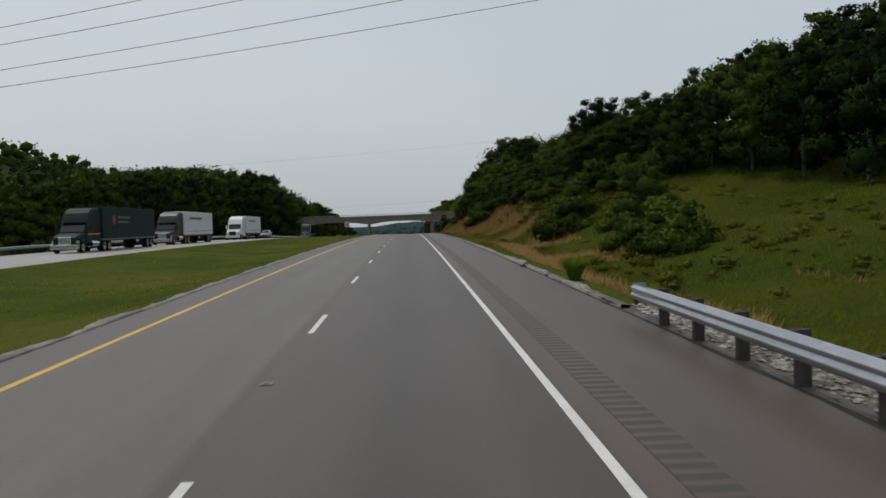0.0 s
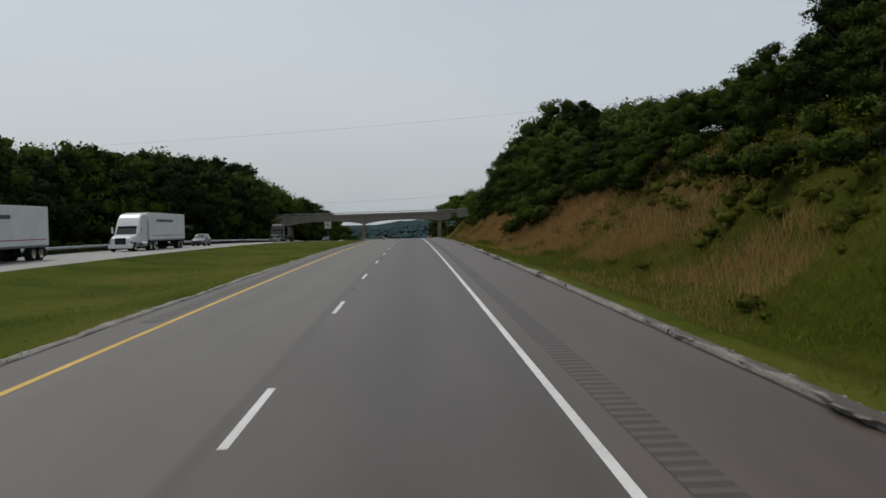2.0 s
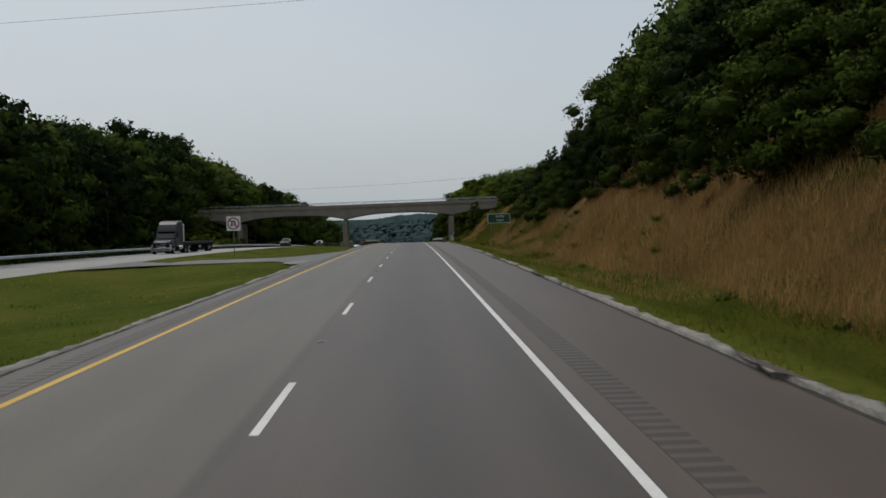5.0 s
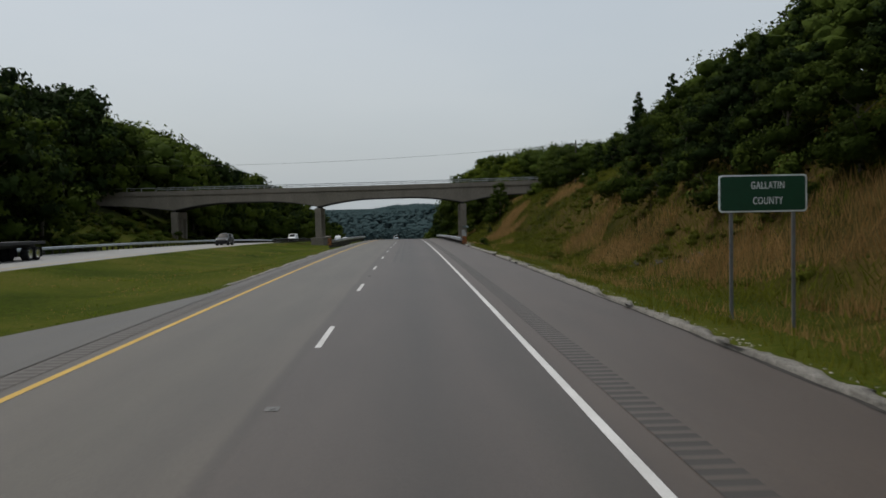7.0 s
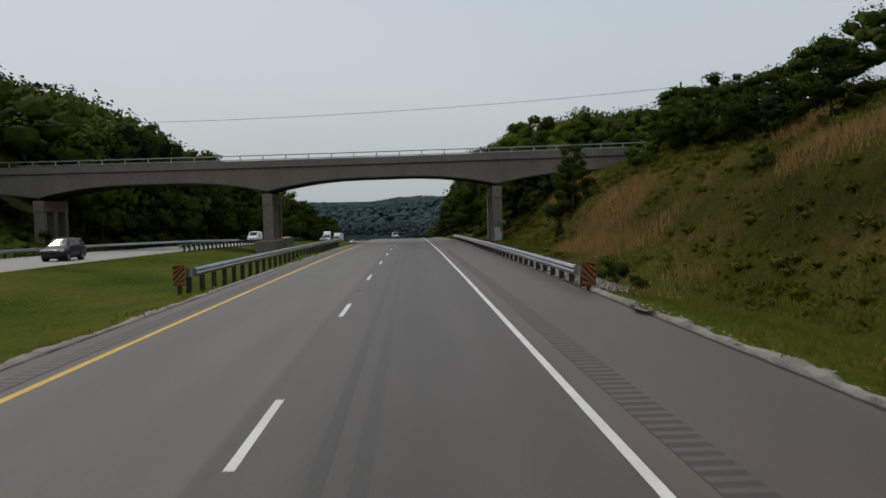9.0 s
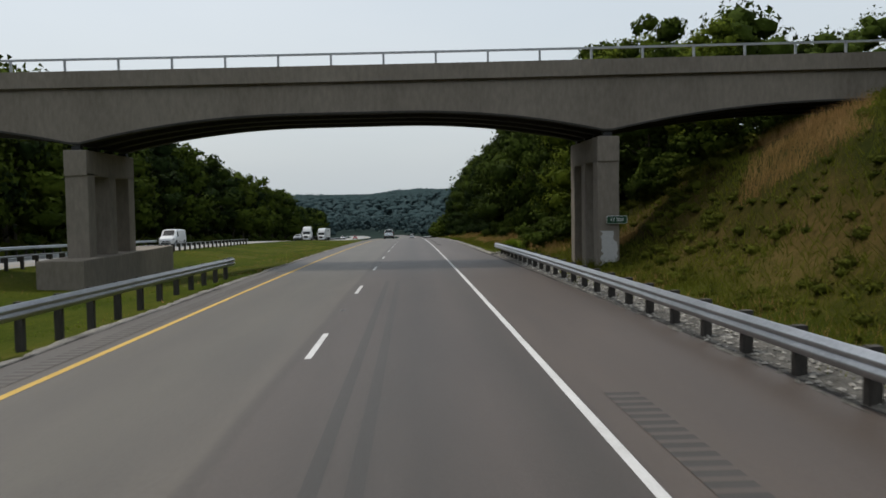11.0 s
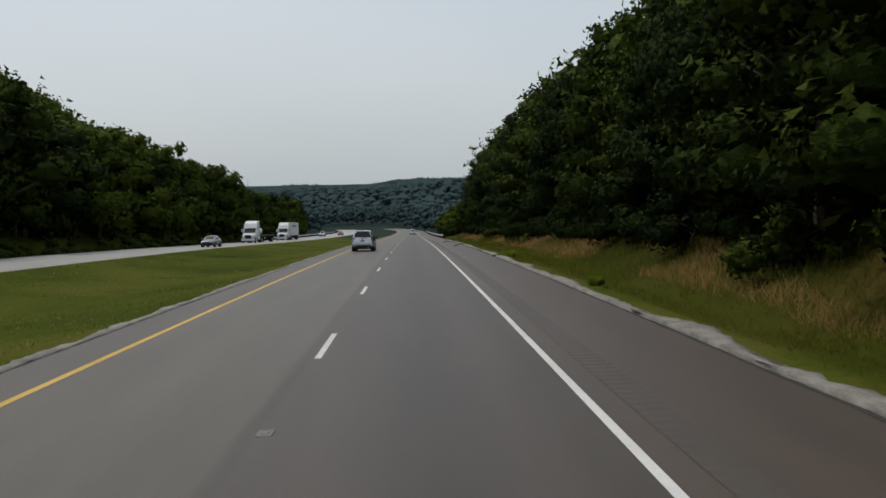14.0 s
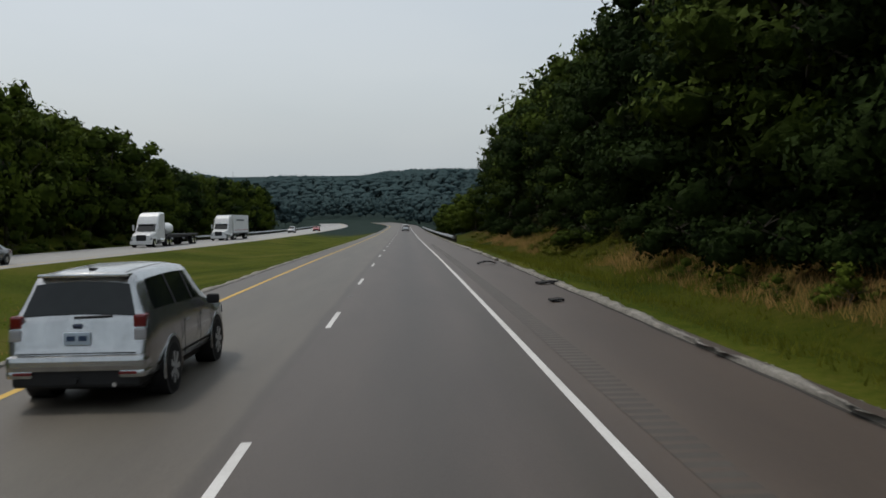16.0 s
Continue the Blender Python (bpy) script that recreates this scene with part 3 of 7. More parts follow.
def worn_patch(x0, x1, y0, y1):
    """A pale, scoured piece of paving with a ragged outline, a little above the rest."""
    r = random.Random(4)
    ring = []
    for k in range(28):
        a = 2 * math.pi * k / 28
        q = r.uniform(0.72, 1.0)
        x, y = (x0 + x1) / 2 + (x1 - x0) / 2 * q * math.cos(a), (y0 + y1) / 2 + (y1 - y0) / 2 * q * math.sin(a)
        ring.append((x, y, road_z(y) + 0.02))
    return mesh_of("worn_patch", ring, [tuple(range(28))], M_SCOURED)


M_SCOURED = surface("scoured_paving", (0.13, 0.126, 0.115), (0.25, 0.243, 0.225), 0.9, 9, 0.85, 0.4, dist=0.01)
part_mesh("worn_patch", worn_patch(-8.3, -6.75, 177.0, 185.0), road, "pale scoured paving at the turnaround")


# ---- the overpass ----
BR_Y0, BR_Y1 = 333.0, 340.4
PIERS = (-41.6, -16.2, 9.75)


def deck_z(x):
    """Top of the parapet, over the road's level at the bridge."""
    return road_z(337) + 9.75 + 0.0125 * (x + 12) + 0.00008 * (x + 12) ** 2


def soffit(x):
    """Drop of the haunched girder below the parapet's top."""
    spans = [(-66.0, PIERS[0]), (PIERS[0], PIERS[1]), (PIERS[1], PIERS[2]), (PIERS[2], 27.0)]
    for a, b in spans:
        if a <= x <= b:
            u = (x - a) / (b - a)
            if a == -66.0:
                d = max(0, (u - 0.3) / 0.7)
            elif b == 27.0:
                d = max(0, (0.7 - u) / 0.7)
            else:
                d = max(0, abs(u - 0.5) * 2 - 0.18) / 0.82
            return 2.25 + 1.2 * d ** 2.1
    return 2.25


def ragged_patch(x0, x1, y, z0, z1):
    """A thin daub of mortar with an uneven outline, facing -y."""
    r = random.Random(8)
    n = 14
    left = [(x0 + r.uniform(-0.08, 0.12), z0 + (z1 - z0) * k / n) for k in range(n + 1)]
    right = [(x1 - r.uniform(0, 0.06) - (0.2 if k > n - 4 else 0), z0 + (z1 - z0) * k / n) for k in range(n, -1, -1)]
    bm = bmesh.new()
    face = bm.faces.new([bm.verts.new((x, y, z)) for x, z in left[::-1] + right[::-1]])
    ret = bmesh.ops.extrude_face_region(bm, geom=[face])
    bmesh.ops.translate(bm, verts=[v for v in ret["geom"] if isinstance(v, bmesh.types.BMVert)], vec=(0, 0.03, 0))
    return bm


def build_bridge():
    br = empty("overpass_bridge", -10, 337, road_z(337))
    xs = np.arange(-66, 27.01, 0.5)

    def slab(name, y0, y1, top, bottom, material, label=""):
        v, f = [], []
        for x in xs:
            t, b = top(x), bottom(x)
            v += [(x, y0, t), (x, y1, t), (x, y1, b), (x, y0, b)]
        for i in range(len(xs) - 1):
            a = i * 4
            for j in range(4):
                f.append((a + j, a + (j + 1) % 4, a + 4 + (j + 1) % 4, a + 4 + j))
        f += [(3, 2, 1, 0), tuple(len(v) - 4 + k for k in range(4))]
        ob = part_mesh(name, mesh_of(name, v, f, material), br, label)
        ob.matrix_parent_inverse = Matrix.Translation(-br.location)
        return ob
    slab("deck", BR_Y0 + 0.3, BR_Y1 - 0.3, lambda x: deck_z(x) - 0.62, lambda x: deck_z(x) - 0.95, M_CONC)
    for y0, y1 in ((BR_Y0, BR_Y0 + 0.3), (BR_Y1 - 0.3, BR_Y1)):
        slab("parapet", y0, y1, deck_z, lambda x: deck_z(x) - 0.78, M_CONC, "weathered concrete parapet")
    for k in range(4):
        y = BR_Y0 + 0.12 + k * (BR_Y1 - BR_Y0 - 0.8) / 3
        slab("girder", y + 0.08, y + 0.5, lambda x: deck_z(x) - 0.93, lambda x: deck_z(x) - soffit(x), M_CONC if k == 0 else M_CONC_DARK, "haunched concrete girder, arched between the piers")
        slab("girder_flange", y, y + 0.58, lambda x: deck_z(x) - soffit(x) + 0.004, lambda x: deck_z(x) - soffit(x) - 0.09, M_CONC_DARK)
    for y in (BR_Y0 + 0.16, BR_Y1 - 0.16):
        v = [(x, y + dy, deck_z(x) + dz) for x in xs for dy, dz in ((-0.05, 0.52), (0.05, 0.52), (0.05, 0.62), (-0.05, 0.62))]
        f = [(a * 4 + j, a * 4 + (j + 1) % 4, a * 4 + 4 + (j + 1) % 4, a * 4 + 4 + j) for a in range(len(xs) - 1) for j in range(4)]
        ob = part_mesh("handrail", mesh_of("handrail", v, f, M_ALU), br, "pale metal rail along the parapet")
        ob.matrix_parent_inverse = Matrix.Translation(-br.location)
        post = mesh_of("rail_post", *cube_data(-0.05, 0.05, -0.05, 0.05, -0.03, 0.54), M_ALU)
        for x in np.arange(-65, 26.5, 2.55):
            ob = part_mesh("rail_post", post, br)
            ob.matrix_parent_inverse = Matrix.Translation(-br.location)
            ob.location = (x, y, deck_z(x))
    for px in PIERS:
        pz = road_z(337)
        foot = pz + float(ground_h(px, 337)) - 0.6
        top = deck_z(px) - soffit(px) - 0.09
        pier = empty("bridge_pier", px, 337.3, foot)
        tagged(pier, "three-column concrete pier with a cap beam, under the overpass", "bridge pier", "piers of the overpass")
        cap_z = top - 0.22
        for k in range(3):
            y = BR_Y0 + 0.1 + k * 2.98
            bm = box(-0.55, 0.55, y - 337.3, y - 337.3 + 1.0, 0, cap_z - 1.05 - foot, 0.06)
            part("column", bm, M_CONC, pier)
        bm = box(-0.55, 0.55, BR_Y0 - 337.28, BR_Y1 - 337.6, cap_z - 1.25 - foot, cap_z - foot, 0.05)
        part("cap_beam", bm, M_CONC, pier)
        for k in range(4):
            y = BR_Y0 + 0.12 + k * (BR_Y1 - BR_Y0 - 0.8) / 3 + 0.29 - 337.3
            part("bearing", box(-0.22, 0.22, y - 0.2, y + 0.2, cap_z - foot - 0.01, top - foot + 0.01, 0.01), M_BLACK, pier)
        if px == PIERS[1]:
            part("crash_plinth", box(-1.1, 1.1, BR_Y0 - 337.3 - 2.2, BR_Y1 - 337.3 + 5.2, 0, pz + 0.72 - foot, 0.06), M_CONC, pier, "low concrete crash wall round the pier's foot")
        if px == PIERS[2]:
            part("repair_patch", ragged_patch(-0.36, 0.46, BR_Y0 + 0.092 - 337.3, 0.3, pz + 1.62 - foot), M_PATCH, pier, "pale mortar patch low on the column")
    for x0, x1 in ((-72, -64.5), (25.5, 31.0)):
        xm = (x0 + x1) / 2
        part("abutment", box(x0 + 10, x1 + 10, BR_Y0 + 0.1 - 337, BR_Y1 - 0.1 - 337, deck_z(xm) - 5.5 - br.location.z, deck_z(xm) - 0.7 - br.location.z, 0.05), M_CONC, br)
    return finish(br, "long concrete road overpass with haunched girders and a thin rail", "bridge")


def cube_data(x0, x1, y0, y1, z0, z1):
    v = [(x, y, z) for z in (z0, z1) for y in (y0, y1) for x in (x0, x1)]
    return v, [(0, 2, 3, 1), (4, 5, 7, 6), (0, 1, 5, 4), (2, 6, 7, 3), (0, 4, 6, 2), (1, 3, 7, 5)]


build_bridge()


# ---- guardrails ----
W_SHAPE = ((0.00, 0.0), (0.0, 0.03), (0.07, 0.075), (0.075, 0.11), (0.015, 0.15), (0.015, 0.17), (0.075, 0.21), (0.07, 0.245), (0.0, 0.29), (0.0, 0.32))
POST_ME = mesh_of("post", *cube_data(-0.08, 0.08, -0.08, 0.08, -0.6, 0.70), M_POST)
BLOCK_ME = mesh_of("blockout", *cube_data(-0.09, 0.08, -0.075, 0.075, 0.42, 0.69), M_POST)


def guardrail(x, y0, y1, side, label, base=0.0, spacing=1.905, flare=None):
    """A steel W-beam on timber posts. side: +1 when the road lies at smaller x than the beam."""
    def swing(y):
        """Sideways shift of the rail at y: the road's bend, and a flare towards the far end."""
        out = 0.0 if flare is None else (flare - x) * min(1, max(0, (y - y1 + 45) / 45))
        return float(bend_x(y)) + out
    g = empty("guardrail", x, y0, float(road_z_np(y0)) + base)
    ys = np.linspace(y0, y1, max(2, int((y1 - y0) / 1.9)))
    v, f = [], []
    n = len(W_SHAPE)
    for y in ys:
        z = float(road_z_np(y)) + base + 0.42
        for dx, dz in W_SHAPE:
            v.append((x + swing(y) - side * (dx + 0.1) - g.location.x, y - g.location.y, z + dz - g.location.z))
    for i in range(len(ys) - 1):
        for j in range(n - 1):
            a = i * n + j
            f.append((a, a + 1, a + n + 1, a + n))
    ob = part_mesh("beam", mesh_of("beam", v, f, M_STEEL, True), g, "corrugated galvanised steel beam")
    mod = ob.modifiers.new("thickness", "SOLIDIFY")
    mod.thickness = 0.006
    for k, ye in enumerate((y0, y1)):
        z = float(road_z_np(ye)) + base + 0.42 - g.location.z
        bm = bmesh.new()
        rings = 7
        for i in range(rings):
            an = math.pi * i / (rings - 1)
            ex, ey = side * (0.14 - 0.14 * math.cos(an)) - side * 0.14, (1 if k else -1) * 0.16 * math.sin(an)
            bm.verts.new((ex + 0.14 * side + swing(ye) - side * 0.12, ye - g.location.y + ey, z))
            bm.verts.new((ex + 0.14 * side + swing(ye) - side * 0.12, ye - g.location.y + ey, z + 0.32))
        bm.verts.ensure_lookup_table()
        for i in range(rings - 1):
            bm.faces.new([bm.verts[j] for j in (2 * i, 2 * i + 2, 2 * i + 3, 2 * i + 1)])
        part("end_shoe", bm, M_STEEL, g, "curled steel terminal")
    for y in np.arange(y0 + 0.5, y1, spacing):
        z = float(road_z_np(y)) + base
        for nm, me, dx in (("post", POST_ME, 0.23), ("blockout", BLOCK_ME, 0.06)):
            ob = part_mesh(nm, me, g)
            ob.location = (side * dx + swing(y), y - g.location.y, z - g.location.z)
    return finish(g, label, "guardrail", "roadside guardrails")


guardrail(4.78, -60, 0.5, 1, "galvanised steel guardrail on dark timber posts, ending on the shoulder")
guardrail(5.02, 262.0, 345.4, 1, "galvanised steel guardrail on timber posts, running under the overpass", flare=5.42)
guardrail(-7.7, 266.0, 327.5, -1, "galvanised steel guardrail on timber posts in the median")
guardrail(5.45, 529, 690, 1, "distant galvanised guardrail on the shoulder")
guardrail(-34.9, -40, 409, -1, "long galvanised guardrail along the opposite carriageway", base=-0.15)
guardrail(-22.0, 318, 406, 1, "galvanised guardrail shielding the median pier", base=-0.15)
guardrail(-34.9, 560, 760, -1, "distant galvanised guardrail of the opposite carriageway", base=-0.15)


# ---- trees and bushes ----
def lumps(d, turn, shift):
    """Uneven swelling of a bough in the direction d."""
    return np.sin((d * turn).sum(-1) + shift * 1.7) + np.sin((d[..., [1, 2, 0]] * turn).sum(-1) * 1.9 + shift)


def outward_of(c, crown):
    """Which way a bough at c faces from the middle of its crown, of (height, radius)."""
    if crown is None:
        return np.zeros_like(c)
    out = (c - np.array([0, 0, crown[0] * 0.42])) / np.array([crown[1], crown[1], crown[0] * 0.5])
    return out / np.maximum(np.linalg.norm(out, axis=-1), 0.3)[..., None]


def unit(v):
    return v / np.linalg.norm(v, axis=-1)[..., None]


def leaf_quads(rng, centres, radii, count, size, squash=0.7, up=0.25, crown=None, cores=0):
    """Loose leaf sprays round a heap of boughs. Of each: corners, facing at the corners, tone. cores: closed boughs too, finer or coarser."""
    turn, tone0 = rng.normal(scale=3.0, size=(len(radii), 3)), rng.rand(len(radii))
    w = radii ** 1.7
    pick = rng.choice(len(radii), count, p=w / w.sum())
    c, outward = centres[pick], outward_of(centres[pick], crown)
    d = rng.normal(size=(count, 3)) + outward * 0.75
    d[:, 2] += up
    d = unit(d)
    lump = lumps(d, turn[pick], pick)
    r = radii[pick] * (0.92 + 0.16 * lump) * (0.76 + 0.38 * rng.rand(count))
    p = c + d * r[:, None] * np.array([1, 1, squash])
    nrm = unit(d + rng.normal(scale=0.5, size=(count, 3)))
    t = unit(np.cross(nrm, rng.normal(size=(count, 3))))
    b = np.cross(nrm, t)
    s = (size * (0.55 + 0.9 * rng.rand(count)))[:, None]
    k = 0.5 + 0.4 * rng.rand(count)[:, None]
    puff = unit(d + 0.35 * outward + 0.3 * nrm + np.array([0, 0, 0.05]))
    tone = np.repeat((tone0[pick] * 0.75 + 0.08 * lump + 0.12)[:, None], 3, 1)
    leaves = np.stack([p - t * s * 0.75, p + t * s * 0.45 - b * s * k, p + t * s * (0.2 + k * 0.4) + b * s * k, puff, puff, puff, tone], 1)
    if not cores:
        return leaves
    # the closed inside of each bough, its tone lowered for the shade between leaves
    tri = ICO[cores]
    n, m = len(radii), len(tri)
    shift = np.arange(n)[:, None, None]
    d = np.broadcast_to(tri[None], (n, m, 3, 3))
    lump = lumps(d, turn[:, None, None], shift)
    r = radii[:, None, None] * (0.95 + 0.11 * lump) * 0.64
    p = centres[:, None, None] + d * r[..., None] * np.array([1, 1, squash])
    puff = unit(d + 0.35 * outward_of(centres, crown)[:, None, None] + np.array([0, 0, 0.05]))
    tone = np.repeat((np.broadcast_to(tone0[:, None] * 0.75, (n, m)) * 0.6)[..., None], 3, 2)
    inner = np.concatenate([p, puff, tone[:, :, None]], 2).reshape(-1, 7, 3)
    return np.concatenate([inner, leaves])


def ico_triangles(level):
    bm = bmesh.new()
    bmesh.ops.create_icosphere(bm, subdivisions=level, radius=1.0)
    out = np.array([[tuple(v.co) for v in f.verts] for f in bm.faces])
    bm.free()
    return out


ICO = {1: ico_triangles(1)}


def crown_clumps(rng, kind, height, radius):
    """Boughs of a crown of the given kind: a loose spiral of clumps on its envelope, and a few within."""
    c, r = [], []
    if kind in ("round", "tall"):
        n = 15 if kind == "round" else 18

        def envelope(u):
            if kind == "round":
                return radius * math.sin(math.pi * (0.12 + 0.8 * u)) ** 0.65
            return radius * (0.98 - 0.75 * max(0.0, u - 0.3) - 0.5 * max(0.0, 0.2 - u))
        for k in range(n):
            u = (k + 0.5) / n
            a = k * 2.39996 + rng.uniform(-0.5, 0.5)
            size = radius * rng.uniform(0.32, 0.52) * (1 - 0.3 * u)
            reach = max(0.0, envelope(u) - size * 0.7) * rng.uniform(0.85, 1.15)
            c.append((math.cos(a) * reach, math.sin(a) * reach, height * (0.1 + 0.8 * u + rng.uniform(-0.03, 0.03))))
            r.append(size)
        for k in range(9):
            # small sprays that break the outline
            u, a = rng.uniform(0.25, 1.0), rng.rand() * 6.283
            rad = envelope(u) * rng.uniform(0.5, 0.85)
            c.append((math.cos(a) * rad, math.sin(a) * rad, height * (0.1 + 0.84 * u)))
            r.append(radius * rng.uniform(0.16, 0.26))
        for h in (0.35, 0.6):
            c.append((0, 0, height * h))
            r.append(radius * 0.5)
    elif kind == "cone":
        for k in range(30):
            u, a = (k + 0.5) / 30, k * 2.39996
            rad = radius * (1 - u) * rng.uniform(0.5, 0.85)
            c.append((math.cos(a) * rad, math.sin(a) * rad, height * (0.06 + 0.9 * u)))
            r.append(radius * (0.4 * (1 - u) + 0.1))
    else:
        for _ in range(11):
            a, q = rng.rand() * 6.283, rng.rand() ** 0.5
            rad = radius * q * 0.78
            c.append((math.cos(a) * rad, math.sin(a) * rad, height * (0.14 + 0.62 * (1 - q * q) * rng.rand())))
            r.append(radius * rng.uniform(0.26, 0.5))
    return np.array(c), np.array(r)


def crown_mesh(name, seed, kind, height, radius, count, size, material):
    rng = np.random.RandomState(seed)
    c, r = crown_clumps(rng, kind, height, radius)
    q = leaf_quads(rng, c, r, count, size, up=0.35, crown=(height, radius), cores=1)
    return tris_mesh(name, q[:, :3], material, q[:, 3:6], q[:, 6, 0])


def trunk_mesh(name, seed, height, r, limbs=7, spread=2.4):
    rng = random.Random(seed)
    bm = bmesh.new()
    pts = [Vector((rng.uniform(-0.15, 0.15) * k, rng.uniform(-0.15, 0.15) * k, height * k / 4 * 0.85 - (0.5 if k == 0 else 0))) for k in range(5)]
    for k in range(4):
        add_tube(bm, pts[k], pts[k + 1], r * (1 - 0.2 * k), r * (0.8 - 0.2 * k), 7)
    for k in range(limbs):
        h = rng.uniform(0.3, 0.8)
        i = min(3, int(h * 4))
        a = pts[i].lerp(pts[i + 1], h * 4 - i)
        an = rng.uniform(0, 6.283)
        b = a + Vector((math.cos(an) * spread * (1.1 - h), math.sin(an) * spread * (1.1 - h), height * 0.16))
        add_tube(bm, a, b, r * 0.38, r * 0.12, 5)
    me = bpy.data.meshes.new(name)
    bm.to_mesh(me)
    bm.free()
    me.materials.append(M_BARK)
    return me


def tree_kind(name, seed, kind, height, radius, count, size, material, label, category, group):
    """A tree or bush, built once at the origin, and later copied."""
    t = empty(name)
    part_mesh("trunk", trunk_mesh("trunk", seed, height * (0.9 if kind != "bush" else 0.6), height * (0.018 if kind != "bush" else 0.02), spread=radius * 0.8), t)
    part_mesh("crown", crown_mesh("crown", seed, kind, height, radius, count, size, material), t)
    return finish(t, label, category, group)


KINDS = {
    "oak": tree_kind("broadleaf_tree", 11, "round", 12.0, 4.6, 5000, 0.2, M_LEAF, "leafy summer tree with a rounded dark green crown", "tree", "roadside trees"),
    "elm": tree_kind("broadleaf_tree", 19, "round", 11.0, 4.8, 5000, 0.2, M_LEAF, "broad leafy tree with heavy green boughs", "tree", "roadside trees"),
    "ash": tree_kind("broadleaf_tree", 12, "tall", 13.0, 3.9, 5000, 0.2, M_LEAF, "tall leafy tree in full summer leaf", "tree", "roadside trees"),
    "maple": tree_kind("broadleaf_tree", 13, "round", 11.0, 4.3, 5000, 0.2, M_LEAF_LIGHT, "leafy tree with lighter yellow-green foliage", "tree", "roadside trees"),
    "poplar": tree_kind("broadleaf_tree", 24, "tall", 13.0, 4.2, 7000, 0.155, M_LEAF_LIME, "tall tree with bright yellow-green foliage by the overpass", "tree", "roadside trees"),
    "locust": tree_kind("broadleaf_tree", 14, "tall", 14.0, 4.2, 5000, 0.2, M_LEAF_DARK, "tall dark tree at the wood's edge", "tree", "roadside trees"),
    "hill_oak": tree_kind("broadleaf_tree", 21, "round", 12.0, 4.7, 2000, 0.3, M_LEAF, "leafy tree at the edge of the hillside wood", "tree", "hillside trees"),
    "hill_maple": tree_kind("broadleaf_tree", 22, "tall", 12.0, 4.4, 2000, 0.3, M_LEAF_LIGHT, "lighter green tree at the edge of the hillside wood", "tree", "hillside trees"),
    "hill_locust": tree_kind("broadleaf_tree", 23, "round", 12.0, 4.4, 2000, 0.3, M_LEAF_DARK, "dark leafy tree at the edge of the hillside wood", "tree", "hillside trees"),
    "cedar": tree_kind("cedar_tree", 15, "cone", 7.0, 2.0, 2600, 0.14, M_LEAF_DARK, "dark conical cedar on the slope", "tree", "cedars"),
    "bush": tree_kind("bush", 16, "bush", 3.0, 2.2, 1250, 0.125, M_LEAF, "spreading leafy bush on the bank", "bush", "bushes"),
    "shrub": tree_kind("bush", 17, "bush", 2.4, 1.7, 1150, 0.11, M_LEAF_LIGHT, "yellow-green shrub on the bank", "bush", "bushes"),
    # a bush with darker leaves, coloured for the shade under the wood
    "thicket": tree_kind("bush", 26, "bush", 3.0, 2.2, 1250, 0.125, M_LEAF_DARK, "dense bush with the shade under the trees put into its leaf colour", "bush", "bushes"),
    "weed": tree_kind("roadside_weed", 18, "bush", 0.95, 0.5, 700, 0.07, M_LEAF_LIGHT, "tuft of tall weeds at the road's edge", "weed", "weeds"),
}
SIZE = {"oak": 12.0, "elm": 11.0, "ash": 13.0, "maple": 11.0, "locust": 14.0, "poplar": 13.0, "hill_oak": 12.0, "hill_maple": 12.0, "hill_locust": 12.0, "cedar": 7.0, "bush": 3.0, "thicket": 3.0, "shrub": 2.4, "weed": 0.95}
USED = set()


def plant(kind, x, y, height, lean=0.0, sink=0.15, wide=1.0):
    proto = KINDS[kind]
    base = SIZE[kind]
    s = height / base
    m = pose(x, y, float(ground_z(x, y)) - sink, lean, 0, random.uniform(0, 360)) @ Matrix.Diagonal((s * wide, s * wide, s, 1))
    if kind in USED:
        return copy_thing(proto, m @ Matrix.Diagonal((1 / proto.scale.x, 1 / proto.scale.y, 1 / proto.scale.z, 1)))
    USED.add(kind)
    proto.matrix_basis = m
    return proto


# height of the tree-tops over the road: rows by y, columns by x
TOP_X = (14, 18, 24, 30, 38, 50)
TOP_RIGHT = {30: (8, 10, 13, 17, 19.5, 23), 78: (8, 10.6, 13.2, 16.8, 21, 24.5), 114: (8.7, 10.2, 11.2, 13.9, 18.6, 26), 138: (11.5, 12.6, 15, 16.5, 18, 25),
    162: (9.8, 18, 18.2, 18.5, 20.5, 22), 186: (9.4, 17.7, 23.1, 22.6, 21.4, 26), 210: (8.7, 12.1, 21.5, 26.5, 27.3, 27), 240: (8.4, 10.5, 13.4, 24, 32, 30),
    270: (7.6, 9.5, 13.6, 17, 19.5, 30), 300: (11, 11.2, 12.5, 15, 20.5, 25), 330: (13, 14.5, 15.6, 15.9, 17, 25), 370: (13.4, 17.4, 19.6, 21.6, 20.9, 22),
    450: (16, 19.6, 23.5, 27, 30, 32), 560: (16.6, 21.5, 27, 31, 34, 37)}
TOP_XL = (-110, -90, -75, -60, -50, -42)
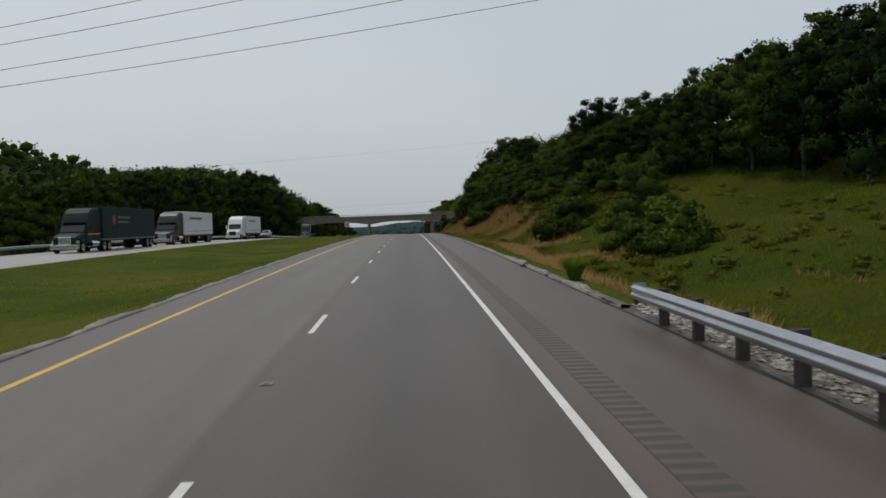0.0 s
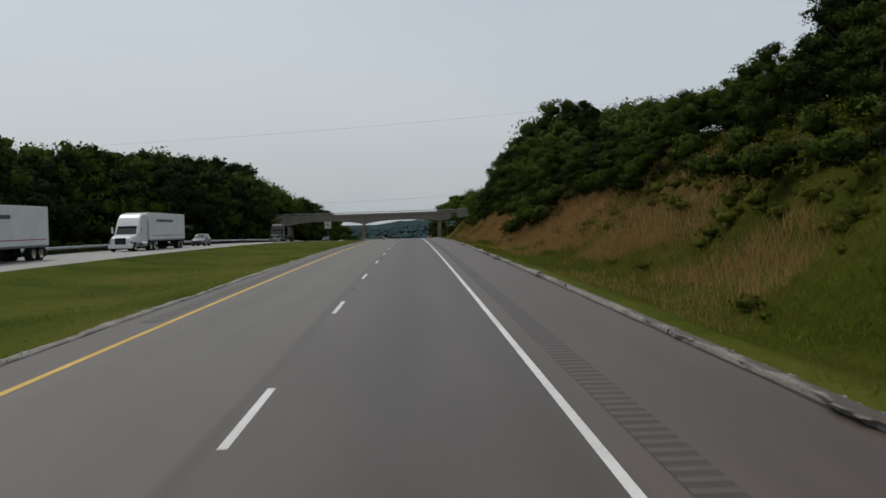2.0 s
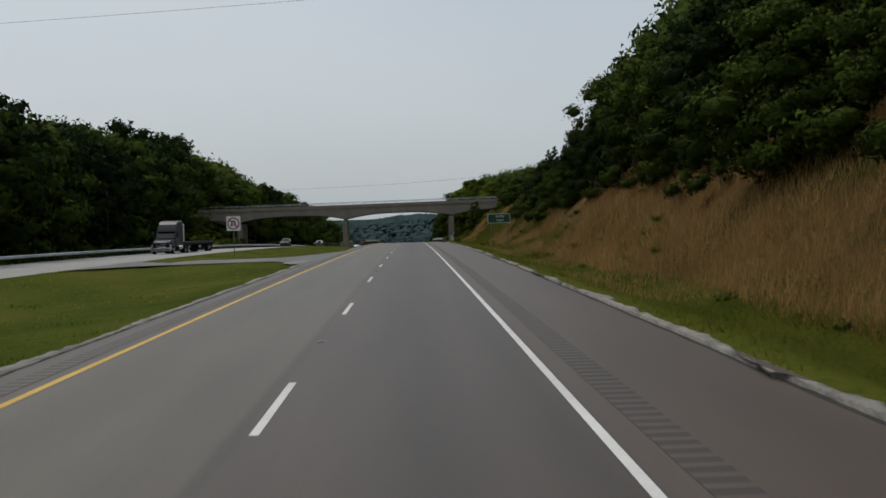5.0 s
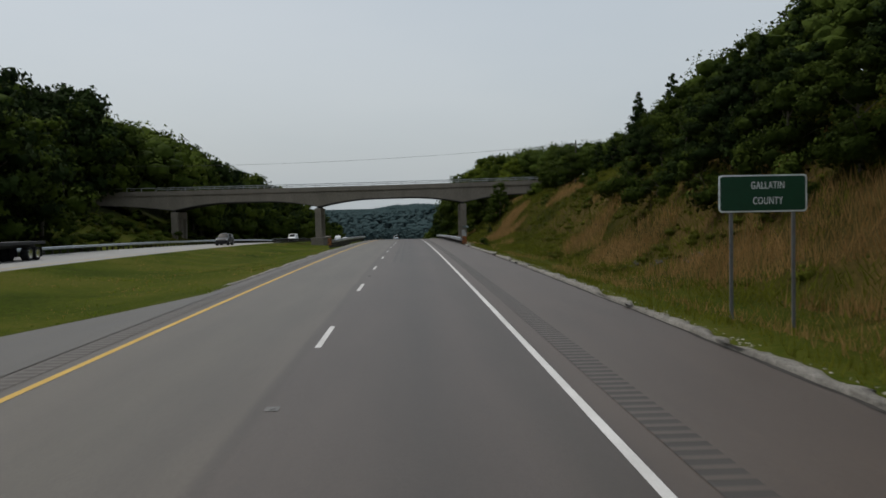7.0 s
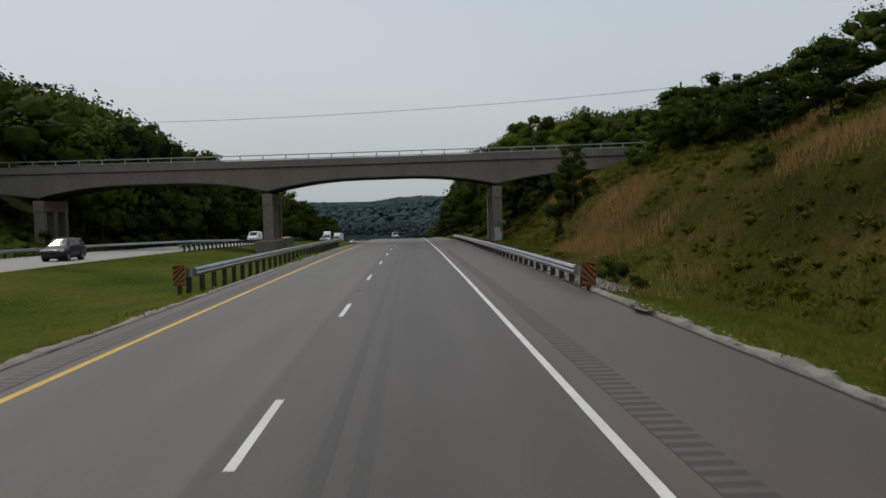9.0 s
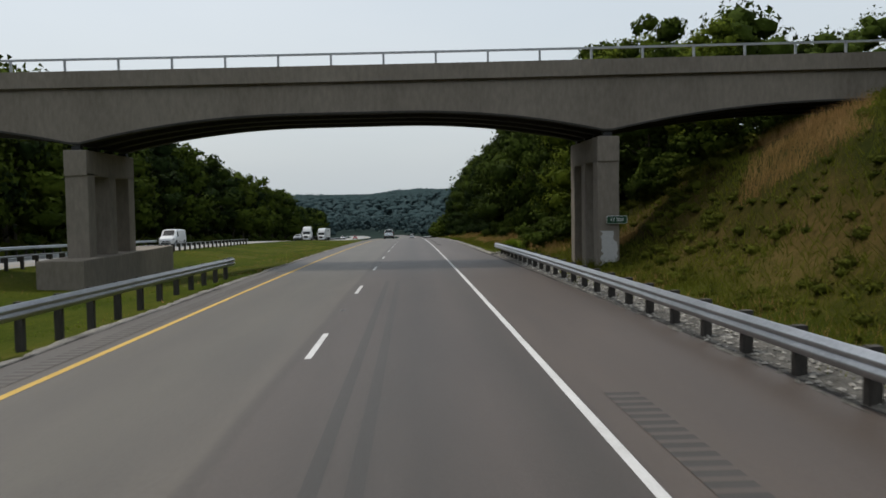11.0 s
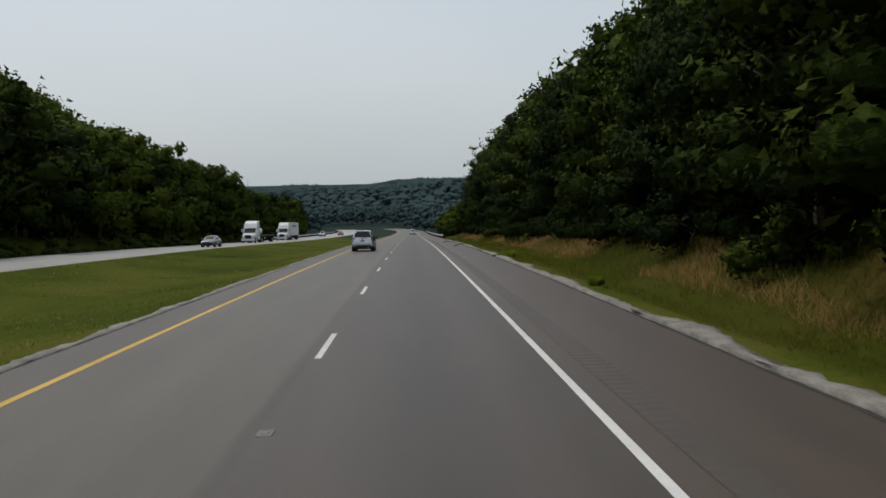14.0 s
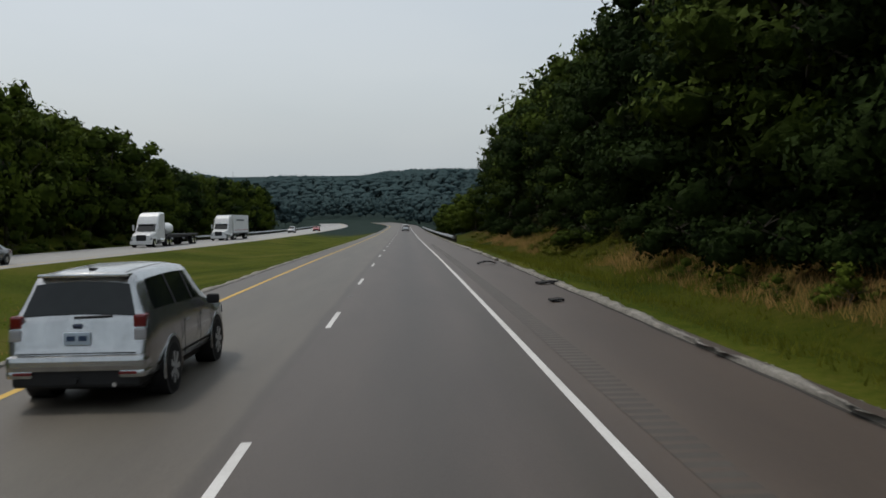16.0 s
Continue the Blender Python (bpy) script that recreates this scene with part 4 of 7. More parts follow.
TOP_LEFT = {60: (10, 9.5, 9, 8.5, 8, 7), 80: (13, 12, 11, 10, 9, 8), 120: (12, 12, 12, 12.5, 12.5, 11), 160: (14, 14.5, 15, 15.5, 14, 13), 200: (18, 18, 18, 18.5, 18.5, 15), 260: (24, 23, 24.7, 24, 21.5, 16),
    320: (28, 32, 31, 26.5, 22.5, 16), 400: (37, 36, 33, 26.6, 22.4, 17), 465: (43, 40, 35, 26, 20, 16), 525: (44, 40.5, 34, 25, 19, 16), 560: (41, 36.5, 30, 24, 18.5, 15), 605: (39, 35, 28, 20, 15, 12), 640: (34, 28, 18, 13, 13.5, 13), 690: (24, 18, 13.5, 13, 13, 12.5)}


def tree_top(x, y):
    xs, table = (TOP_X, TOP_RIGHT) if x > 0 else (TOP_XL, TOP_LEFT)
    ys = list(table)
    return float(np.interp(y, ys, [np.interp(x, xs, table[k]) for k in ys]))


BEHIND = {"right": [], "left": []}


def grove(x0, x1, y0, y1, step, kinds, front=1, side="right", jitter=0.4):
    """Trees on a loose grid from x0 outwards to x1: the first rows tree by tree, the rest for the wood behind."""
    y, way = y0, (1 if side == "right" else -1)
    while y < y1:
        x, row = (x0(y) if callable(x0) else x0), 0
        while (x1 - x) * way > 0:
            px, py = x + way * random.uniform(0, jitter) * step, y + random.uniform(-jitter, jitter) * step
            h = (tree_top(px, py) - float(ground_h(px, py))) * random.uniform(0.86, 1.15)
            if row < front:
                kind = random.choice(kinds)
                plant(kind if h > 3.2 else "bush", px, py, max(h, 1.8), random.uniform(-4, 4), wide=random.uniform(0.85, 1.2) if h > 6 else 1.3)
            elif random.random() < (0.64 if side == "left" else 0.5):
                BEHIND[side].append((px, py, min(max(h, 4), 23 if side == "left" else 19)))
            x += way * step * (0.8 if row == 0 else 1.3)
            row += 1
        y += step


# the field's wood edge and the knoll before the cut
grove(lambda y: 33.5 - 0.03 * (y - 40), 64, 36, 90, 5.0, ("oak", "locust", "locust", "ash"))
for k, x, y, h in (("locust", 20.8, 77, 8.6), ("locust", 19.2, 76.5, 7.6), ("locust", 22.6, 77.5, 7.8), ("oak", 18.6, 72, 4.6), ("oak", 23, 66, 6.0), ("bush", 11.6, 47.2, 3.9), ("bush", 12.6, 48.6, 3.4), ("shrub", 13.2, 26.0, 2.9), ("shrub", 12.0, 24.0, 2.6), ("bush", 14.8, 28.3, 2.5), ("oak", 13.8, 32.3, 5.1), ("shrub", 11.9, 21.2, 2.2), ("shrub", 12.8, 23.0, 2.7), ("bush", 11.9, 28.2, 2.2), ("bush", 12.7, 30.6, 2.4), ("bush", 11.4, 25.4, 2.0), ("cedar", 14.6, 36.6, 3.0),
                   ("shrub", 14.2, 39.5, 2.4), ("shrub", 15.4, 35.5, 2.2), ("bush", 16.5, 56.5, 3.2), ("oak", 19.5, 61, 4.6), ("bush", 17.5, 52, 2.6), ("oak", 24, 84, 6.0), ("oak", 21, 88, 4.6),
                   ("bush", 14.0, 52.0, 3.6), ("bush", 18.4, 53.8, 3.0), ("bush", 20.2, 52.4, 3.2), ("bush", 21.8, 51.0, 3.4), ("bush", 23.8, 50.0, 3.6), ("bush", 26.2, 49.0, 4.0), ("oak", 29, 47.5, 5.0), ("oak", 32, 46, 6.0), ("bush", 16.4, 58.6, 3.0), ("bush", 14.6, 66.0, 2.6), ("bush", 14.6, 71.0, 3.0), ("oak", 16.4, 69.0, 4.4), ("oak", 17.0, 80.0, 4.6),
                   ("bush", 14.8, 77.0, 2.6), ("bush", 15.0, 84.0, 3.0), ("oak", 16.2, 89.0, 4.6), ("bush", 14.6, 92.0, 2.8), ("cedar", 17.7, 45.2, 2.2)):
    plant(k, x, y, h)
for x, y in ((22.0, 51.5), (24.0, 49.5), (26.0, 46.6), (28.2, 42.8), (30.5, 38.5), (32.5, 33.5), (35.0, 28.0), (38.0, 22.0)):
    plant(random.choice(("oak", "locust")), x, y, tree_top(x, y) - float(ground_h(x, y)) - 1.0, wide=0.9)
# the wood above the cut
grove(lambda y: 19.5 + 0.6 * math.sin(y * 0.5), 33, 55, 94, 4.2, ("oak", "locust", "locust", "oak"), 2)
grove(lambda y: 15.3 + 0.8 * math.sin(y * 0.31), 52, 94, 232, 4.8, ("oak", "ash", "maple", "locust", "elm"))
for k, x, y, h in (("bush", 13.0, 123, 4.0), ("bush", 12.0, 126, 3.6), ("bush", 14.2, 131, 4.0), ("oak", 14.8, 128, 5.6), ("bush", 12.2, 133, 3.0), ("oak", 14.8, 112, 4.6), ("oak", 15.5, 140, 6.0), ("oak", 15.6, 148, 6.0), ("bush", 14.0, 143, 3.4),
                   ("bush", 15.5, 105, 3.4), ("bush", 15.6, 98, 3.4), ("oak", 15.2, 168, 4.6), ("bush", 14.6, 118, 3.6), ("bush", 15.4, 156, 3.8), ("bush", 15.6, 176, 3.2), ("bush", 15.8, 188, 3.0), ("cedar", 17.6, 222, 5.6), ("cedar", 19.4, 230, 5.5), ("cedar", 21.5, 226, 7.0), ("oak", 14.4, 212, 5.0), ("oak", 14.2, 206.5, 4.6), ("cedar", 15.2, 218, 5.2), ("oak", 14.0, 201.5, 4.4), ("cedar", 14.8, 224.5, 4.8), ("bush", 13.6, 215, 2.6), ("bush", 13.4, 209, 2.4), ("bush", 14.0, 228, 2.6), ("oak", 16.2, 230, 5.0), ("cedar", 22.3, 262, 6.9), ("cedar", 23.0, 264, 6.2), ("locust", 15.6, 237.5, 4.2), ("locust", 16.4, 235, 4.6), ("bush", 14.8, 239.2, 2.8), ("bush", 14.9, 236, 3.0), ("cedar", 20.6, 246, 6.5), ("bush", 17.4, 238, 2.6), ("bush", 18.8, 243, 2.4),
                   ("ash", 13.6, 308.0, 6.2), ("bush", 13.4, 310.0, 3.2), ("bush", 20.8, 310, 3.0), ("shrub", 15.0, 272, 1.3), ("cedar", 11.6, 303, 1.6), ("bush", 7.2, 265.5, 1.2), ("bush", 7.9, 271, 1.4),
                   ("shrub", 16.5, 255, 1.3), ("shrub", 14.0, 246, 1.0), ("shrub", 19.0, 284, 2.4), ("shrub", 20.0, 296, 2.8), ("shrub", 17.5, 262, 1.6), ("shrub", 20.5, 268, 2.4), ("cedar", 18.6, 277, 2.6), ("bush", 20.6, 288, 2.6), ("shrub", 18.2, 302, 2.2)):
    plant(k, x, y, h)
grove(lambda y: max(22.5 - 4.6 * float(smooth01(y, 258, 270)), 0.27 * (y - 236) + 2.8), 52, 236, 328, 4.6, ("maple", "elm", "ash", "cedar", "oak"))
for k, x, y, top in (("locust", 20.5, 159, 19.5), ("elm", 22.2, 165, 20.5), ("ash", 19.6, 168, 18.5), ("locust", 24.0, 157, 20.0), ("locust", 26.5, 166, 21.0), ("elm", 19.2, 205, 16.5), ("locust", 21.5, 211, 18.5)):
    plant(k, x, y, top - float(ground_h(x, y)))
# the wood beyond the overpass
grove(lambda y: 13.2 - 0.5 * math.sin(y * 0.07), 50, 352, 398, 4.6, ("maple", "poplar", "elm", "poplar", "ash"), 2)
grove(lambda y: 13.2 - 0.5 * math.sin(y * 0.07), 50, 398, 562, 4.6, ("locust", "ash", "locust", "locust", "locust"))
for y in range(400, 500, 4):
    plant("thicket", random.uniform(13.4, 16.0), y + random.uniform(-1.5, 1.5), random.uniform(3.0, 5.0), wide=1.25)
for y in list(range(404, 426, 4)) + list(range(444, 474, 5)):
    for x in (14.6, 18.4):
        plant("locust", x + random.uniform(-0.8, 0.8), y + random.uniform(-1, 1), tree_top(x, y) - float(ground_h(x, y)))
for k, x, y, h in (("bush", 10.8, 362, 2.4), ("bush", 11.5, 368, 3.2), ("bush", 12.2, 375, 3.2), ("shrub", 9.2, 358, 1.5), ("bush", 11.4, 383, 2.6), ("bush", 11.0, 402, 2.6), ("thicket", 11.8, 447, 2.2), ("thicket", 12.0, 470, 2.4), ("thicket", 12.6, 425, 3.0), ("thicket", 12.4, 455, 2.6), ("bush", 11.2, 486, 2.8), ("thicket", 12.4, 436, 2.4), ("weed", 6.0, 404, 0.5), ("weed", 5.9, 427, 0.6), ("weed", 6.1, 438, 0.5),
                   ("bush", 10.6, 351.5, 2.8), ("bush", 11.9, 348.3, 3.0), ("bush", 12.9, 345.8, 2.6), ("bush", 10.5, 355.5, 2.7), ("bush", 11.6, 353.2, 3.6), ("bush", 12.9, 350.5, 3.8), ("shrub", 9.6, 458, 1.1), ("shrub", 9.8, 463, 1.0), ("shrub", 10.2, 452.5, 1.2), ("shrub", 9.7, 455.3, 0.9)):
    plant(k, x, y, h)
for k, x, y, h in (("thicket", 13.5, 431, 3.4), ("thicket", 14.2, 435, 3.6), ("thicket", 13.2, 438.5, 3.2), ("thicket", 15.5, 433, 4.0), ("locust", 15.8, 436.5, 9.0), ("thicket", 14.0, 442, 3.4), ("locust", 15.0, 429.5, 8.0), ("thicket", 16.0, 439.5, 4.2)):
    plant(k, x, y, h)
# a skirt of scrub at the foot of the wood
for k in range(26):
    x, y = random.uniform(11.2, 20.0), random.uniform(343, 358)
    plant(random.choice(("bush", "bush", "shrub")), x, y, random.uniform(1.6, 3.2) + 0.12 * (x - 11))
for k in range(30):
    plant(random.choice(("bush", "bush", "shrub")), random.uniform(-52, -39.5), random.uniform(276, 346), random.uniform(1.2, 2.8), wide=1.3)
for k in range(16):
    plant(random.choice(("bush", "bush", "shrub")), random.uniform(13.5, 24.0), random.uniform(341.5, 350), random.uniform(1.8, 3.6))
for x, y, h in ((15.2, 368, 3.4), (16.4, 371.5, 3.8), (14.6, 372.5, 3.2), (17.6, 375, 4.0), (15.6, 377, 3.6), (13.8, 366, 2.8)):
    plant("bush", x, y, h, wide=1.2)
for x, y, h in ((15.5, 346, 7.5), (18.5, 344.5, 8.0), (14.5, 350.5, 8.5), (20.5, 349, 10.0)):
    plant(random.choice(("poplar", "elm")), x, y, h)
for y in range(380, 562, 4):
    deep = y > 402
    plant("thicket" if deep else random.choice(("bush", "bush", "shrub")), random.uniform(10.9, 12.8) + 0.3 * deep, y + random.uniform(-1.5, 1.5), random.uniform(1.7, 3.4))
for y in range(96, 232, 6):
    plant("bush", random.uniform(14.2, 15.6), y + random.uniform(-2, 2), random.uniform(1.6, 3.0))
for y in range(62, 640, 7):
    if not 280 < y < 348:
        plant("bush", random.uniform(-38.6, -37.2), y + random.uniform(-2, 2), random.uniform(1.8, 3.2), wide=1.2)
for y in range(572, 650, 6):
    plant(random.choice(("maple", "oak")), 10.5 + random.uniform(-1, 2), y, random.uniform(6.5, 8.5))
# the wooded hill beyond the opposite carriageway
grove(lambda y: -40.6 - 13.5 * float(smooth01(y, 276, 294)), -118, 60, 345, 5.6, ("hill_oak", "hill_locust", "hill_locust", "hill_maple", "hill_locust"), 1, "left")
grove(-40.6, -118, 345, 692, 5.6, ("hill_oak", "hill_maple", "hill_maple", "hill_maple", "hill_locust"), 1, "left")
for k, x, y, h in (("bush", -43, 262, 2.4), ("bush", -45, 283, 2.8), ("shrub", -42, 296, 2.0), ("bush", -44, 318, 2.2), ("bush", -41, 240, 2.6), ("shrub", -41.5, 272, 1.8)):
    plant(k, x, y, h)
for k, x, y, top in (("hill_oak", -87, 570, 34.5), ("hill_locust", -85, 516, 40.5), ("hill_oak", -81, 508, 38.0), ("hill_oak", -78, 588, 30.0), ("hill_locust", -73, 602, 27.5), ("hill_oak", -69, 612, 25.5), ("hill_locust", -66, 619, 23.5), ("hill_oak", -62, 624, 18.5)):
    plant(k, x, y, top - float(ground_h(x, y)))


def bare_tree(x, y, h):
    t = empty("dead_tree", x, y, float(ground_z(x, y)) - 0.2)
    part_mesh("trunk", trunk_mesh("trunk", 77, h, 0.10, 3, 1.2), t)
    t.children[0].data.materials[0] = M_PALEBARK
    return finish(t, "bare pale trunk of a dead tree at the wood's edge", "tree")


M_PALEBARK = surface("pale_dead_wood", (0.16, 0.145, 0.125), (0.3, 0.275, 0.24), 2, 12, 0.9, 0.5, stretch=(1, 1, 0.2))
bare_tree(13.6, 374, 9.5)


def woodland(name, spots, seed, label, count, size, material=M_LEAF, boughs=7, spread=1.0, flat=0.0):
    """Many trees behind the front row, joined into one."""
    rng = np.random.RandomState(seed)
    protos = []
    for k in range(5):
        a, h = np.arange(boughs) * 2.39996 + rng.rand(), np.linspace(4.2, 9.6, boughs)
        reach = 2.7 * np.sin(np.linspace(2.2, 0.25, boughs)) * rng.uniform(0.8, 1.1, boughs)
        c, r = np.stack([np.cos(a) * reach, np.sin(a) * reach, h], -1), (2.1 + 2.4 / boughs) * rng.uniform(0.8, 1.2, boughs)
        c[:, :2], r = c[:, :2] * spread, r * spread
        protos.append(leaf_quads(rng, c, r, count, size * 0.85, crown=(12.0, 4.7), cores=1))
    out = []
    for x, y, h in spots:
        p = protos[rng.randint(5)]
        a, s = rng.rand() * 6.283, h / 12.0
        ca, sa = math.cos(a) * s, math.sin(a) * s
        q = np.empty_like(p)
        q[..., 0] = p[..., 0] * ca - p[..., 1] * sa + x
        q[..., 1] = p[..., 0] * sa + p[..., 1] * ca + y
        q[..., 2] = p[..., 2] * s + float(ground_z(x, y)) - 0.6
        f = p[:, 3:6] * (1 - flat) + np.array((0, 0, flat))
        q[:, 3:6] = np.stack([(f[..., 0] * ca - f[..., 1] * sa) / s, (f[..., 0] * sa + f[..., 1] * ca) / s, f[..., 2]], -1)
        q[:, 6] = p[:, 6] * 0.6 + rng.rand() * 0.4
        out.append(q)
    q = np.concatenate(out)
    return finish(new(name, tris_mesh(name, q[:, :3], material, q[:, 3:6], q[:, 6, 0])), label, "woodland", kind="stuff")


near_hill = [p for p in BEHIND["left"] if p[1] < 345]
woodland("hillside_wood", near_hill[::2], 31, "dense broadleaf wood covering the hillside", 260, 0.42, M_LEAF, 8)
woodland("hillside_wood", near_hill[1::2], 37, "darker trees scattered through the hillside wood", 260, 0.42, M_LEAF_DARK, 8)
woodland("hillside_wood", [p for p in BEHIND["left"] if p[1] >= 345], 36, "lighter green broadleaf wood on the hillside past the overpass", 260, 0.42, M_LEAF_LIGHT, 8)
woodland("slope_wood", BEHIND["right"], 32, "dense wood on the slope behind the first trees", 420, 0.32, boughs=9)
spots = []
for y in np.arange(1120, 2150, 13):
    for x in np.arange(-720, 460, 13):
        if abs(x + 120) < 0.55 * y:
            spots.append((x + random.uniform(-5, 5), y + random.uniform(-5, 5), random.uniform(9, 14)))
woodland("distant_ridge_wood", spots, 33, "wooded ridge across the valley, with haze put into its leaf colour", 10, 1.5, M_LEAF_FAR, 1, 2.1, 0.7)
spots = [(x + random.uniform(-4, 4) + float(bend_x(y)), y + random.uniform(-4, 4), random.uniform(8, 13)) for y in np.arange(650, 1120, 14) for x in (list(np.arange(-42, 12, 9)) if y > 930 else []) + list(np.arange(12, 160, 14)) + (list(np.arange(-230, -42, 14)) if y > 690 else [])]
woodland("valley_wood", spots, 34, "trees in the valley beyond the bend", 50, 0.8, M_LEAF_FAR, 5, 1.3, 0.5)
spots = [(x + random.uniform(-4, 4), y + random.uniform(-4, 4), random.uniform(8, 12)) for y in np.arange(-30, 640, 11.5) for x in list(np.arange(78, 200, 11.5)) + (list(np.arange(-210, -118, 11.5)) if y > 160 else [])]
woodland("hinterland_wood", spots, 35, "broadleaf wood on the high ground away from the road", 20, 0.9, M_LEAF, 3, 1.4)


# ---- signs ----
def text_mesh(name, words, size, material):
    """Lettering as a thin solid, centred on the origin in its own xy plane."""
    cu = bpy.data.curves.new(name, "FONT")
    cu.body, cu.size, cu.align_x, cu.align_y, cu.extrude = words, size, "CENTER", "CENTER", 0.004
    cu.space_character, cu.offset = 1.12, size * 0.01
    ob = new(name, cu)
    me = bpy.data.meshes.new_from_object(ob.evaluated_get(bpy.context.evaluated_depsgraph_get()))
    bpy.data.objects.remove(ob)
    me.transform(Matrix.Diagonal((0.82, 1, 1, 1)))
    me.materials.clear()
    me.materials.append(material)
    return me


def rounded_panel(w, h, t, r, material, name="panel"):
    """A flat sign panel in the xz plane with rounded corners, facing -y."""
    pts = []
    for cx, cz, a0 in ((w / 2 - r, h / 2 - r, 0), (-w / 2 + r, h / 2 - r, 90), (-w / 2 + r, -h / 2 + r, 180), (w / 2 - r, -h / 2 + r, 270)):
        for k in range(5):
            a = radians(a0 + 22.5 * k)
            pts.append((cx + r * math.cos(a), cz + r * math.sin(a)))
    n = len(pts)
    v = [(x, -t / 2, z) for x, z in pts] + [(x, t / 2, z) for x, z in pts]
    f = [tuple(range(n)), tuple(range(2 * n - 1, n - 1, -1))] + [(i, i + n, (i + 1) % n + n, (i + 1) % n) for i in range(n)]
    return mesh_of(name, v, f, material)


FACE = Euler((radians(90), 0, 0)).to_matrix().to_4x4()


def board(sign, w, h, x, z, rim=0.035, col=M_SIGN_GREEN, edge=M_SIGN_WHITE):
    part_mesh("panel", rounded_panel(w, h, 0.02, 0.07, edge), sign, m=Matrix.Translation((x, 0, z)))
    part_mesh("sign_face", rounded_panel(w - 2 * rim, h - 2 * rim, 0.012, 0.055, col, "sign_face"), sign, m=Matrix.Translation((x, -0.012, z)))


zb = road_z(198)
county = empty("county_sign", 7.5, 198, zb - 0.3)
board(county, 1.92, 0.8, 0, 2.96)
for word, dz in (("GALLATIN", 0.165), ("COUNTY", -0.165)):
    part_mesh("lettering", text_mesh("lettering", word, 0.22, M_SIGN_WHITE), county, m=Matrix.Translation((0.1, -0.024, 2.96 + dz)) @ FACE @ Matrix.Diagonal((0.8, 1, 1, 1)))
for x in (-0.68, 0.68):
    part("post", box(x - 0.035, x + 0.035, 0.012, 0.062, -0.3, 3.34, 0.004), M_STEELPOST, county)
finish(county, "green county line sign with white border on two steel posts", "road sign")

zb = road_z(333)
route = empty("route_sign", 10.13, 332.93, zb + 1.89)
board(route, 1.02, 0.39, 0, 0.195, 0.02)
part_mesh("lettering", text_mesh("lettering", "KY 2850", 0.24, M_SIGN_WHITE), route, m=Matrix.Translation((0, -0.024, 0.19)) @ FACE @ Matrix.Diagonal((0.85, 1, 1, 1)))
part("bracket", box(-0.45, 0.1, 0.01, 0.2, 0.12, 0.2, 0.004), M_STEELPOST, route)
finish(route, "small green route number sign fixed to the bridge column", "road sign")

zb = road_z(199)
turn = empty("no_u_turn_sign", -15.3, 199, zb - 0.75)
part_mesh("panel", rounded_panel(1.2, 1.25, 0.02, 0.06, M_SIGN_WHITE), turn, m=Matrix.Translation((0, 0, 3.6)))


def flat_ring(r0, r1, y, material, a0=0, a1=360, cx=0, cz=0, name="ring"):
    n = max(6, int((a1 - a0) / 10))
    v, f = [], []
    for k in range(n + 1):
        a = radians(a0 + (a1 - a0) * k / n)
        for r in (r0, r1):
            v += [(cx + r * math.cos(a), y, cz + r * math.sin(a)), (cx + r * math.cos(a), y + 0.006, cz + r * math.sin(a))]
    for k in range(n):
        a = 4 * k
        f += [(a, a + 2, a + 6, a + 4), (a + 1, a + 5, a + 7, a + 3), (a + 2, a + 3, a + 7, a + 6), (a, a + 4, a + 5, a + 1)]
    return mesh_of(name, v, f, material)


part_mesh("ring", flat_ring(0.42, 0.52, -0.02, M_SIGN_RED, cz=3.6), turn, "red ring")
bm = box(-0.45, 0.45, -0.028, -0.022, -0.05, 0.05)
bmesh.ops.rotate(bm, verts=bm.verts, matrix=Matrix.Rotation(radians(45), 3, "Y"))
bmesh.ops.translate(bm, verts=bm.verts, vec=(0, 0, 3.6))
part("slash", bm, M_SIGN_RED, turn, "red diagonal bar")
part_mesh("arrow_bend", flat_ring(0.09, 0.19, -0.018, M_BLACK, 0, 180, 0, 3.68, "arrow_bend"), turn, "black arrow")
part("arrow_shaft", add_box(box(0.09, 0.19, -0.018, -0.012, 3.35, 3.69), -0.19, -0.09, -0.018, -0.012, 3.5, 3.69), M_BLACK, turn)
me = mesh_of("arrow_head", [(-0.27, -0.018, 3.5), (-0.01, -0.018, 3.5), (-0.14, -0.018, 3.33), (-0.27, -0.012, 3.5), (-0.01, -0.012, 3.5), (-0.14, -0.012, 3.33)], [(0, 2, 1), (3, 4, 5), (0, 1, 4, 3), (1, 2, 5, 4), (2, 0, 3, 5)], M_BLACK)
part_mesh("arrow_head", me, turn)
part("post", box(-0.035, 0.035, 0.012, 0.062, -0.2, 4.15, 0.004), M_STEELPOST, turn)
finish(turn, "square white no U-turn sign on a steel post in the median", "road sign")

zb = road_z(192)
blank = empty("sign_seen_from_behind", -39.2, 192, zb - 0.5)
part_mesh("panel", rounded_panel(2.1, 0.85, 0.03, 0.05, M_ALU), blank, m=Matrix.Translation((0, 0, 3.4)))
for x in (-0.6, 0.6):
    part("post", box(x - 0.04, x + 0.04, -0.08, -0.016, -0.4, 3.75, 0.004), M_STEELPOST, blank)
finish(blank, "grey back of a road sign on two posts behind the guardrail", "road sign")


